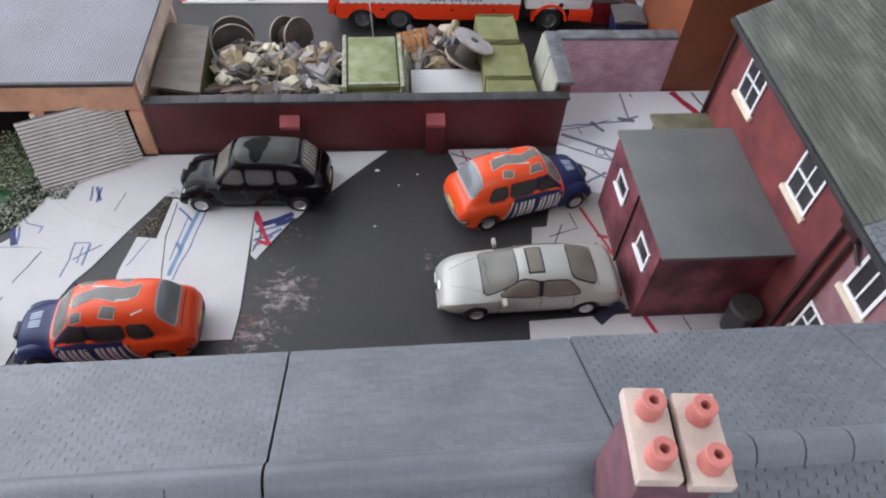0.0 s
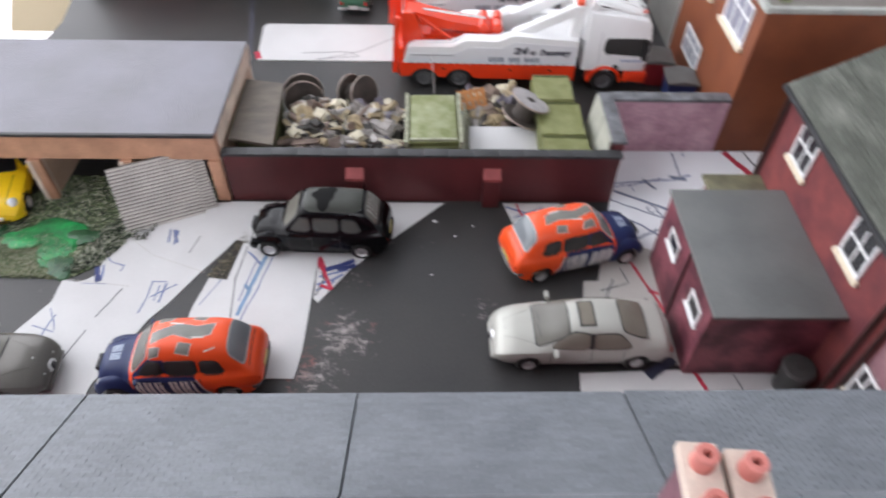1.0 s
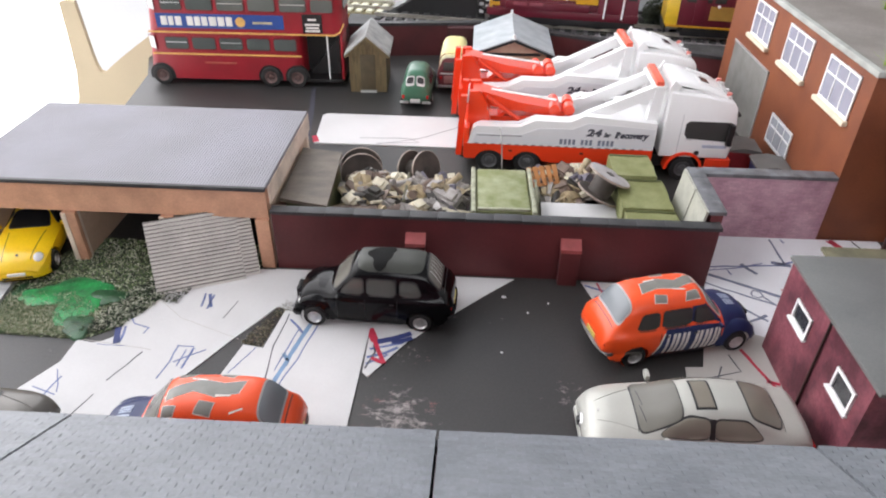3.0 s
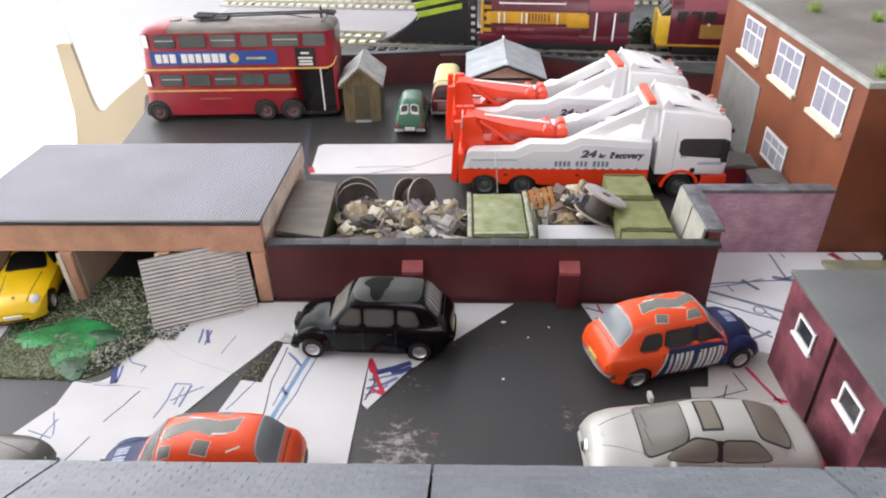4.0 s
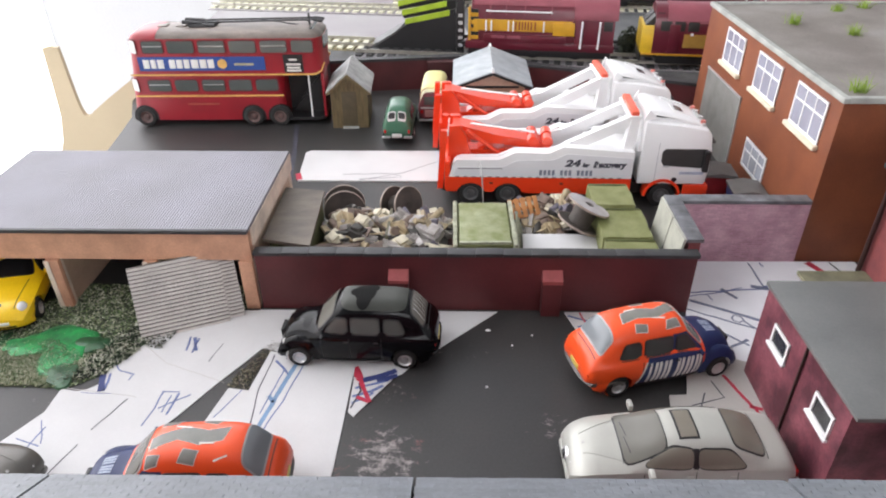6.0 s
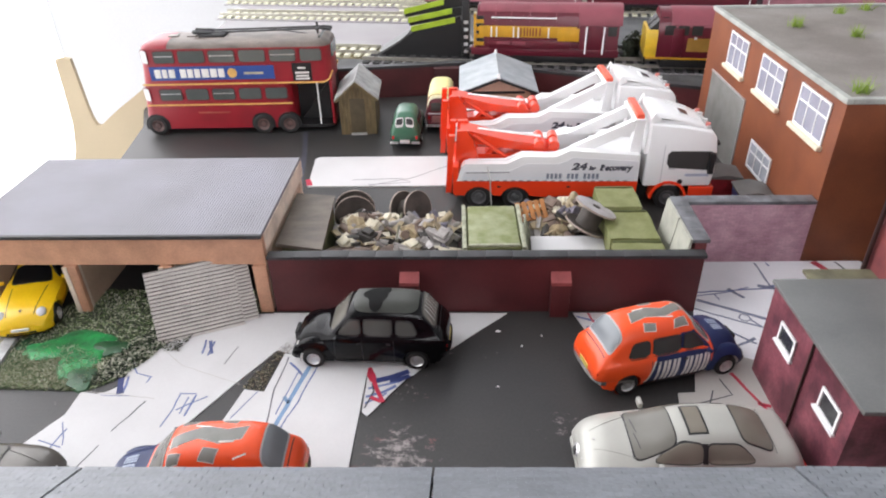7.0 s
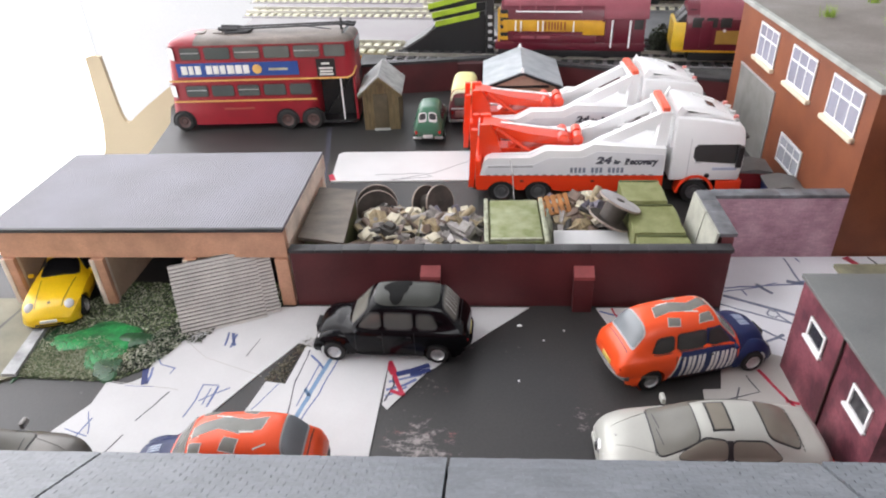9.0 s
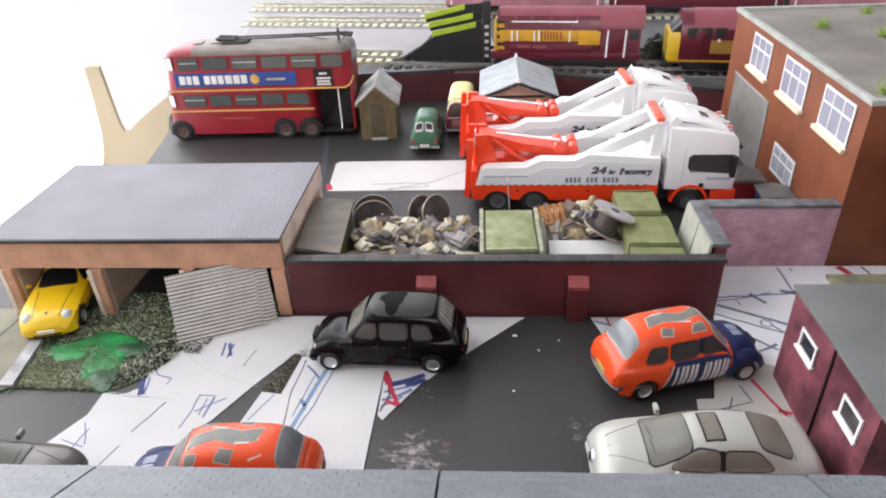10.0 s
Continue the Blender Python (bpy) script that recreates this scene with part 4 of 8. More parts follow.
class Shell:
    """A car body as a loft along x. Columns: x, bottom, waist, top, half width at the waist, half width at the roof edge."""

    def __init__(self, rows, boxy=0.55, crown=0.62, inset=0.9):
        rows = np.array(rows, float)
        self.boxy, self.crown, self.inset = boxy, crown, inset
        xs = np.linspace(rows[0, 0], rows[-1, 0], 600)
        reach = np.arange(-40, 41)
        bell = np.exp(-(reach * (xs[1] - xs[0]) / 0.95) ** 2 / 2)
        bell /= bell.sum()
        cols = [xs]
        for k in range(1, 6):
            c = np.interp(xs, rows[:, 0], rows[:, k])
            padded = np.concatenate([2 * c[0] - c[40:0:-1], c, 2 * c[-1] - c[-2:-42:-1]])
            cols.append(np.convolve(padded, bell, "valid"))
        self.rows = np.array(cols).T

    def station(self, x):
        r = self.rows
        return [float(np.interp(x, r[:, 0], r[:, k])) for k in range(1, 6)]

    def ring(self, x, n=18):
        zb, zw, zt, w, wt = self.station(x)
        low = [(w * (0.86 + 0.14 * math.sin(min(1, f * 1.7) * math.pi / 2)) if f < 0.6 else w * (1 - 0.05 * ((f - 0.6) / 0.4) ** 2), zb + (zw - zb) * f) for f in np.linspace(0, 1, 8)]
        yw = w * 0.95
        k = min(1.0, max(0.0, (zt - zw - 2.0) / 5.0))
        step = k * k * (3 - 2 * k)
        # the cabin sits a little inside the shoulder line
        top = [(yw - 0.35 * step * self.inset, zw + 0.02 + 0.35 * step)]
        yw -= step * self.inset
        for a in np.linspace(0, math.pi / 2, n)[1:]:
            if a == 0:
                continue
            s = math.sin(a) ** self.crown
            top.append(((yw + (wt - yw) * s) * max(0.0, math.cos(a)) ** self.boxy, zw + 0.03 + 0.4 * step + (zt - zw - 0.03 - 0.4 * step) * s))
        return low + top

    def body(self, n=60, arches=(), radius=5.0, x0=None, x1=None):
        xs = np.linspace(self.rows[0, 0] if x0 is None else x0, self.rows[-1, 0] if x1 is None else x1, n)
        bm = bmesh.new()
        rings = []
        for x in xs:
            half = self.ring(x)
            ring = [(y, z) for y, z in half] + [(-y, z) for y, z in half[-2::-1]]
            rings.append([bm.verts.new((x, y, z)) for y, z in ring])
        for a, b in zip(rings, rings[1:]):
            for i in range(len(a) - 1):
                bm.faces.new((a[i], b[i], b[i + 1], a[i + 1]))
            bm.faces.new((a[-1], b[-1], b[0], a[0]))
        bm.faces.new(rings[0]), bm.faces.new(rings[-1][::-1])
        bmesh.ops.recalc_face_normals(bm, faces=bm.faces[:])
        for ax, az in arches:
            gone = [f for f in bm.faces if len(f.verts) == 4 and abs(f.calc_center_median().y) > self.station(ax)[3] * 0.6 and (f.calc_center_median().x - ax) ** 2 + (f.calc_center_median().z - az) ** 2 < radius ** 2]
            bmesh.ops.delete(bm, geom=gone, context="FACES")
            for v in bm.verts:
                if v.is_boundary:
                    d = Vector((v.co.x - ax, v.co.z - az))
                    if 0.01 < d.length < radius * 1.5 and v.co.z > az - radius * 0.7 and abs(v.co.y) > 2:
                        d = d.normalized() * radius
                        v.co.x, v.co.z = ax + d.x, az + d.y
        return bm

    def side(self, x, z):
        r = self.ring(x, 40)
        zs, ys = [p[1] for p in r], [p[0] for p in r]
        return float(np.interp(z, zs, ys))

    def roof(self, x, y):
        r = self.ring(x, 40)[7:]
        ys, zs = [p[0] for p in r][::-1], [p[1] for p in r][::-1]
        return float(np.interp(abs(y), ys, zs))


def patch(shell, corners, face, sign=1, n=8, m=8, lift=0.16, disc=False, deep=0.5, rounded=0):
    """A raised panel that follows the body. face 'side': corners in x, z; 'roof': corners in x, y. Corners run round the panel."""
    bm = bmesh.new()
    c = [Vector(p) for p in corners]
    grid, under = [], []
    for j in range(m + 1):
        row, low = [], []
        for i in range(n + 1):
            u, v = i / n, j / m
            if disc:
                a, b = 2 * u - 1, 2 * v - 1
                u = 0.5 + 0.5 * a * math.sqrt(1 - b * b / 2)
                v = 0.5 + 0.5 * b * math.sqrt(1 - a * a / 2)
            if rounded:
                a, b = 2 * u - 1, 2 * v - 1
                big = max(abs(a), abs(b))
                k = (abs(a / big) ** rounded + abs(b / big) ** rounded) ** (-1 / rounded) if big > 1e-6 else 1.0
                u, v = 0.5 + 0.5 * a * k, 0.5 + 0.5 * b * k
            p = (c[0] * (1 - u) + c[1] * u) * (1 - v) + (c[3] * (1 - u) + c[2] * u) * v
            if face == "side":
                y = shell.side(p.x, p.y)
                row.append(bm.verts.new((p.x, sign * (y + lift), p.y)))
                low.append(bm.verts.new((p.x, sign * (y - deep), p.y)))
            else:
                z = shell.roof(p.x, p.y)
                dz = (shell.roof(p.x + 0.3, p.y) - shell.roof(p.x - 0.3, p.y)) / 0.6
                k = 1 / math.sqrt(1 + dz * dz)
                row.append(bm.verts.new((p.x - dz * k * lift, p.y, z + lift * k)))
                low.append(bm.verts.new((p.x + dz * k * deep, p.y, z - deep * k)))
        grid.append(row), under.append(low)
    for j in range(m):
        for i in range(n):
            bm.faces.new((grid[j][i], grid[j][i + 1], grid[j + 1][i + 1], grid[j + 1][i]))
    rim = [(0, i) for i in range(n)] + [(j, n) for j in range(m)] + [(m, i) for i in range(n, 0, -1)] + [(j, 0) for j in range(m, 0, -1)]
    for (j, i), (q, p) in zip(rim, rim[1:] + rim[:1]):
        bm.faces.new((grid[j][i], grid[q][p], under[q][p], under[j][i]))
    loose = [v for v in bm.verts if not v.link_faces]
    bmesh.ops.delete(bm, geom=loose, context="VERTS")
    bmesh.ops.recalc_face_normals(bm, faces=bm.faces[:])
    return bm


def window(name, t, shell, corners, face, material, sign=1, n=12, m=12, edge=0.45, seal=None, rounded=5):
    """A pane with a dark rubber seal round it."""
    c = [Vector(p) for p in corners]
    mid = sum(c, Vector((0, 0))) / 4
    wide = [tuple(p + Vector((math.copysign(edge, p.x - mid.x), math.copysign(edge, p.y - mid.y)))) for p in c]
    part(name, patch(shell, corners, face, sign, n, m, 0.3, rounded=rounded), material, t)
    part(name + "_seal", patch(shell, wide, face, sign, n, m, 0.2, rounded=rounded), seal or TRIM, t)


def wheel(parent, x, y, r, width, rim_material=CHROME, sign=1, tyre=TYRE):
    """A tyre with a rim and hub on its outer side (sign: the way it looks along y)."""
    bm = bmesh.new()
    prof = [(0.62, 0.5), (0.9, 0.5), (1.0, 0.36), (1.0, -0.36), (0.9, -0.5), (0.3, -0.5)]
    rings = [[bm.verts.new((x + r * q * math.cos(a * math.tau / 24), y + sign * w * width, r + r * q * math.sin(a * math.tau / 24))) for a in range(24)] for q, w in prof]
    for lo, hi in zip(rings, rings[1:]):
        for i in range(24):
            bm.faces.new((lo[i], lo[(i + 1) % 24], hi[(i + 1) % 24], hi[i]))
    bm.faces.new(rings[-1])
    bmesh.ops.recalc_face_normals(bm, faces=bm.faces[:])
    w = part("wheel", bm, tyre, parent)
    bm = bmesh.new()
    prof = [(0.66, 0.46), (0.6, 0.5), (0.52, 0.36), (0.3, 0.3), (0.26, 0.42), (0.12, 0.48)]
    rings = [[bm.verts.new((x + r * q * math.cos(a * math.tau / 20), y + sign * h * width, r + r * q * math.sin(a * math.tau / 20))) for a in range(20)] for q, h in prof]
    for lo, hi in zip(rings, rings[1:]):
        for i in range(20):
            bm.faces.new((lo[i], lo[(i + 1) % 20], hi[(i + 1) % 20], hi[i]))
    bm.faces.new(rings[-1])
    bmesh.ops.recalc_face_normals(bm, faces=bm.faces[:])
    part("rim", bm, rim_material, w)
    return w


def running_gear(t, shell, front, rear, r, half, rim=CHROME):
    for x in (front, rear):
        for s in (-1, 1):
            wheel(t, x, s * (half - 1.9), r, 3.4, rim, s)
    x0, x1 = rear - r - 3, front + r + 1
    part("underbody", mesh_box(x0, x1, -half * 0.6, half * 0.6, 1.6, r * 1.7, bevel=0.4), TRIM, t)


# Local frames: the front looks along +x, the middle of the wheelbase is the origin.
TAXI = [(-30.6, 7.0, 9.2, 10.4, 9.0, 6.8), (-30.2, 5.8, 10.8, 12.6, 9.8, 7.4), (-29.1, 4.8, 12.4, 14.8, 10.5, 7.8), (-27.4, 4.0, 13, 15.9, 10.9, 8.1), (-26.2, 3.5, 13.1, 17.0, 11.1, 8.1), (-23.4, 2.8, 13.2, 21.8, 11.6, 8.4), (-21.2, 2.3, 13.3, 23.9, 11.7, 8.6), (-17, 2.2, 13.3, 24.8, 11.7, 8.9), (-7, 2.2, 13.3, 25.2, 11.7, 9.0), (2, 2.2, 13.3, 24.8, 11.7, 8.9),
        (4.8, 2.2, 13.3, 23.7, 11.7, 8.6), (8.6, 2.2, 13.2, 19.4, 11.6, 8.2), (12.2, 2.2, 12.4, 15.4, 10.8, 7.4), (14, 2.3, 11.6, 15.0, 10.0, 6.8), (18, 2.4, 10.6, 14.6, 9.4, 6.4), (22, 2.7, 9.6, 13.6, 8.9, 5.8), (24.4, 3.2, 8.8, 12.2, 8.2, 5.2), (25.6, 4, 7.6, 9.8, 7.4, 4.8), (26.1, 5, 6.6, 7.6, 6.6, 4.4)]


def wing(x, y, z, rx, ry, rz, ax, az, radius):
    """A rounded mudguard: half an ellipsoid with the wheel opening cut out of it."""
    bm = bmesh.new()
    bmesh.ops.create_uvsphere(bm, u_segments=40, v_segments=20, radius=1.0, matrix=Matrix.LocRotScale((x, y, z), Euler((math.pi / 2, 0, 0)), (rx, rz, ry)))
    low = [v for v in bm.verts if v.co.z < 2.6]
    bmesh.ops.delete(bm, geom=low, context="VERTS")
    gone = [f for f in bm.faces if (f.calc_center_median().x - ax) ** 2 + (f.calc_center_median().z - az) ** 2 < radius ** 2]
    bmesh.ops.delete(bm, geom=gone, context="FACES")
    for v in bm.verts:
        d = Vector((v.co.x - ax, v.co.z - az))
        if v.is_boundary and v.co.z > 2.9 and 0.1 < d.length < radius * 1.35:
            d = d.normalized() * radius
            v.co.x, v.co.z = ax + d.x, az + d.y
    return bm


def rounded_bumper(x0, x1, half, z0, z1):
    """A bumper bent round the end of the car, thick at its middle."""
    bm = bmesh.new()
    s = 1 if x1 > x0 else -1
    back = []
    for a in np.linspace(-1, 1, 17):
        reach = x0 + (x1 - x0) * (1 - abs(a) ** 4)
        ring = [bm.verts.new((reach + s * dx, a * half, z)) for dx, z in ((-1.6, z0), (0.0, z0 + 0.3), (0.5, (z0 + z1) / 2), (0.0, z1 - 0.3), (-1.6, z1))]
        if back:
            for i in range(5):
                bm.faces.new((back[i], ring[i], ring[(i + 1) % 5], back[(i + 1) % 5]))
        else:
            bm.faces.new(ring)
        back = ring
    bm.faces.new(back[::-1])
    bmesh.ops.recalc_face_normals(bm, faces=bm.faces[:])
    return bm


def taxi(label, paint, front_paint, x, y, turn, livery):
    t = thing("taxi", label, "taxi", x, y, 0.35, turn, "model taxis")
    s = Shell(TAXI, 0.6, 0.68, 1.1)
    front, rear, r = 18.6, -19.2, 4.1
    part("body", s.body(70, ((rear, r),), 5.1, None, 12.8), paint, t)
    part("bonnet", s.body(30, ((front, r),), 5.1, 12.7, None), front_paint, t, "dark blue bonnet" if livery else "")
    for sg in (-1, 1):
        part("front_wing", wing(front - 0.9, sg * 8.2, 4.4, 9.2, 3.4, 7.6, front, r, 4.9), front_paint, t)
        part("rear_wing", wing(rear - 0.6, sg * 8.9, 5.0, 8.2, 3.0, 6.2, rear, r, 4.9), paint, t)
    running_gear(t, s, front, rear, r, 11.6)
    g = CAR_GLASS if livery else CAR_GLASS_MID
    window("windscreen", t, s, [(11.4, -8.4), (11.4, 8.4), (5.4, 6.9), (5.4, -6.9)], "roof", CAR_GLASS_PALE, rounded=9, seal=GREY_METAL if livery else TRIM)
    window("rear_window", t, s, [(-21.4, -7.0), (-21.4, 7.0), (-25.9, 7.8), (-25.9, -7.8)], "roof", CAR_GLASS_BLUE if livery else CAR_GLASS_PALE, rounded=6, seal=GREY_METAL if livery else TRIM)
    for sg in (-1, 1):
        window("front_door_window", t, s, [(9.2, 14.8), (0.9, 14.7), (0.9, 20.2), (4.6, 20.0)], "side", g, sg)
        window("rear_door_window", t, s, [(-0.7, 14.7), (-10.4, 14.7), (-10.4, 20.3), (-0.7, 20.3)], "side", g, sg, rounded=8)
        window("quarter_window", t, s, [(-12.2, 14.7), (-19.6, 14.8), (-17.6, 19.8), (-12.2, 20.1)], "side", g, sg)
        for xx in (10.4, 0.3, -11.1):
            part("door_gap", patch(s, [(xx + 0.12, 3.0), (xx - 0.12, 3.0), (xx - 0.12, 13.2), (xx + 0.12, 13.2)], "side", sg, 1, 8, 0.06), TRIM, t)
        part("sill_trim", patch(s, [(12.5, 2.5), (-13, 2.5), (-13, 3.4), (12.5, 3.4)], "side", sg, 10, 1, 0.3), TRIM, t)
        for xx in (2.2, -8.4):
            part("door_handle", patch(s, [(xx, 11.6), (xx - 1.6, 11.6), (xx - 1.6, 12.1), (xx, 12.1)], "side", sg, 2, 1, 0.35), TRIM, t)
        bm = bmesh.new()
        bmesh.ops.create_uvsphere(bm, u_segments=14, v_segments=8, radius=1.4, matrix=Matrix.LocRotScale((23.9, sg * 8.1, 8.6), None, (0.8, 1, 1)))
        part("headlight", bm, LAMP_CLEAR, t)
        part("tail_light", mesh_box(-30.2, -28.6, sg * 8.8 - 0.7, sg * 8.8 + 0.7, 7.6, 10.4, bevel=0.4), LAMP_RED, t)
        part("mirror", mesh_box(9.0, 10.0, sg * 12.0 - 0.6 * sg, sg * 13.4, 13.6, 14.9, bevel=0.3), front_paint, t)
    part("bumper", mesh_box(25.6, 27.2, -9.2, 9.2, 3.2, 5.4, bevel=0.75), TRIM, t, "front bumper")
    part("bumper", rounded_bumper(-28.8, -31.0, 10.7, 5.6, 7.3), mat("dull_chrome", (0.13, 0.12, 0.115), 0.5, metal=0.2, size=4, spots=0.3, bump=0) if livery else BLACK_PAINT, t, "rear bumper")
    part("valance", rounded_bumper(-26.6, -28.4, 10.2, 3.6, 5.5), TRIM, t, "dark lower valance")
    part("boot_line", patch(s, [(-27.2, -7.4), (-27.2, 7.4), (-27.45, 7.4), (-27.45, -7.4)], "roof", n=12, m=1, lift=0.05), TRIM, t, "gap above the boot lid")
    part("grille", mesh_box(25.4, 26.8, -3.0, 3.0, 5.6, 10.0, bevel=0.4), TRIM, t)
    part("number_plate", mesh_box(-30.9, -30.0, -3, 3, 7.4, 9.4, bevel=0.15), PLATE, t)
    if not livery:
        # Grey-green and black shapes paint a reflection onto the shiny black roof.
        part("roof_panel", patch(s, [(3.2, -7.4), (3.2, 7.4), (-20.0, 7.4), (-20.0, -7.4)], "roof", n=18, m=18, lift=0.08, rounded=6), mat("roof_reflection_tone", (0.03, 0.033, 0.026), 0.5, size=12, spots=0.25, bump=0.02), t, "grey-green roof patch painting a reflection")
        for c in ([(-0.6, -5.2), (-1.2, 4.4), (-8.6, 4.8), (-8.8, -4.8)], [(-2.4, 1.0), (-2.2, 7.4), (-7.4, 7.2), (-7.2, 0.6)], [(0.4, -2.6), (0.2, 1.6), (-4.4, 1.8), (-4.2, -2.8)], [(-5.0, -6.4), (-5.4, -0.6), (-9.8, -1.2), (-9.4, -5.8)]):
            part("roof_dark_patch", patch(s, c, "roof", n=10, m=10, lift=0.2, disc=True), MATT_BLACK, t, "irregular black patch within the painted roof reflection")
        for i in range(6):
            yy = -5.2 + i * 2.1
            part("window_wire", patch(s, [(-22.0, yy * 0.9), (-22.0, yy * 0.9 + 0.3), (-25.6, yy + 0.35), (-25.6, yy)], "roof", n=1, m=6, lift=0.34), LAMP_CLEAR, t)
        return t
    # two-tone livery: blue bonnet and lower front flank, grey roof shapes, pale bars for the lettering
    pale_blue = mat("pale_blue_decal", (0.34, 0.4, 0.52), 0.4, bump=0)
    for y0 in (-3.0, -2.0, -1.0, 0.4, 1.4, 2.4):
        part("bonnet_bar", patch(s, [(20.6, y0 * 0.9), (20.6, y0 * 0.9 + 0.62), (16.8, y0 + 0.7), (16.8, y0)], "roof", n=2, m=5, lift=0.13), pale_blue, t)
    for sg in (-1, 1):
        part("door_panel", patch(s, [(12.7, 3.6), (-12.4, 3.6), (-9.2, 14.3), (11.2, 14.0)], "side", sg, 20, 30, 0.09), front_paint, t, "dark blue door panel")
        part("pillar_panel", patch(s, [(11.4, 13.9), (-0.4, 13.9), (-0.4, 21.0), (4.9, 20.8)], "side", sg, 14, 24, 0.12), front_paint, t)
        # lettering kept as plain upright bars
        for i, (a, w) in enumerate(((-9.4, 0.9), (-7.4, 2.6), (-3.9, 2.6), (1.0, 2.6), (4.5, 2.6), (8.0, 2.6))):
            for k, (f0, f1) in enumerate(((0.0, 0.4), (0.6, 1.0)) if w > 1.5 else ((0.0, 1.0),)):
                x0, x1 = a + w * f0, a + w * f1
                part("lettering_bar", patch(s, [(x0, 3.9), (x1, 3.9), (x1 + 0.7, 12.4), (x0 + 0.7, 12.4)], "side", sg, 1, 6, 0.17), DECAL_PALE, t)
        part("livery_edge", patch(s, [(-12.9, 3.6), (-12.3, 3.6), (-9.5, 12.9), (-10.1, 12.9)], "side", sg, 1, 8, 0.12), DECAL_PALE, t)
        part("rust_patch", patch(s, [(-15, 4.0), (-24, 4.0), (-23, 7.6), (-16, 6.4)], "side", sg, 8, 5, 0.08, True), DECAL_GREY, t)
    # plain grey shapes across the roof, each with a thin pale edge
    for c in ([(-16.6, -3.4), (-15.4, 1.4), (-9.0, 3.0), (-10.2, -1.9)], [(-10.6, -2.1), (-9.6, 3.0), (-3.0, 0.9), (-3.8, -3.5)], [(-4.2, -3.3), (-3.2, 1.0), (3.6, 3.9), (4.0, -0.3)], [(-9.8, 4.8), (-5.8, 4.2), (-4.6, 7.2), (-8.8, 7.7)],
              [(0.4, 5.6), (3.9, 5.2), (4.2, 7.8), (1.0, 7.6)], [(-1.4, -5.0), (2.4, -4.2), (2.8, -7.0), (-2.6, -7.4)], [(-12.6, -4.6), (-8.8, -5.4), (-9.4, -7.4), (-13.4, -7.0)]):
        mid = sum((Vector(p) for p in c), Vector((0, 0))) / 4
        edge = [tuple(Vector(p) + (Vector(p) - mid).normalized() * 0.22) for p in c]
        part("decal_edge", patch(s, edge, "roof", n=10, m=10, lift=0.07), DECAL_PALE, t)
        part("roof_decal", patch(s, c, "roof", n=12, m=12, lift=0.12), DECAL_GREY, t, "grey shape printed on the roof")
    for c in ([(-13.5, 2.1), (-13.5, 2.6), (-9.5, 2.8), (-9.5, 2.2)], [(-6, -3.3), (-6, -2.9), (-1.5, -3.6), (-1.5, -4.1)], [(-17.5, 5.6), (-17.5, 6.0), (-14, 7.2), (-14, 6.8)], [(1.5, 3.4), (1.5, 3.8), (4.4, 2.6), (4.4, 2.2)]):
        part("roof_streak", patch(s, c, "roof", n=4, m=1, lift=0.14), DECAL_PALE, t)
    return t


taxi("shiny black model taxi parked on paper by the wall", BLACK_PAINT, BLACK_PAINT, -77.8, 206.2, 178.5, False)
taxi("orange and blue liveried model taxi parked by the wall end", ORANGE_PAINT, BLUE_PAINT, 29.4, 198.2, 15.7, True)
taxi("orange and blue liveried model taxi half hidden behind the roof", ORANGE_PAINT, BLUE_PAINT, -118.8, 139.4, 182.5, True)

SALOON = [(-32.6, 6.0, 8.8, 10, 9.2, 6), (-31.8, 4, 10.4, 12.4, 10.6, 7.4), (-30, 3, 11.4, 13.8, 11.4, 8.0), (-25, 2.6, 11.9, 14.4, 11.9, 8.2), (-22.6, 2.4, 12, 14.8, 12, 8.2), (-19, 2.3, 12, 16.9, 12.1, 8.0), (-14, 2.2, 12, 18.7, 12.1, 8.1), (-8, 2.2, 12, 19.3, 12.1, 8.3), (-1, 2.2, 11.9, 19.2, 12.1, 8.3), (3, 2.2, 11.8, 18.7, 12.1, 8.2),
          (6.5, 2.2, 11.7, 17.5, 12.0, 8.0), (11.5, 2.2, 11.5, 15.0, 12.0, 7.8), (16.6, 2.3, 11, 13.0, 11.9, 7.4), (19, 2.4, 10.8, 12.8, 11.8, 7.2), (24, 2.6, 10.2, 12.2, 11.5, 6.8), (28, 3, 9.0, 10.9, 10.8, 6.2), (30.5, 3.6, 7.6, 9.2, 9.6, 5.6), (31.6, 4.6, 6.4, 7.2, 8.2, 5)]


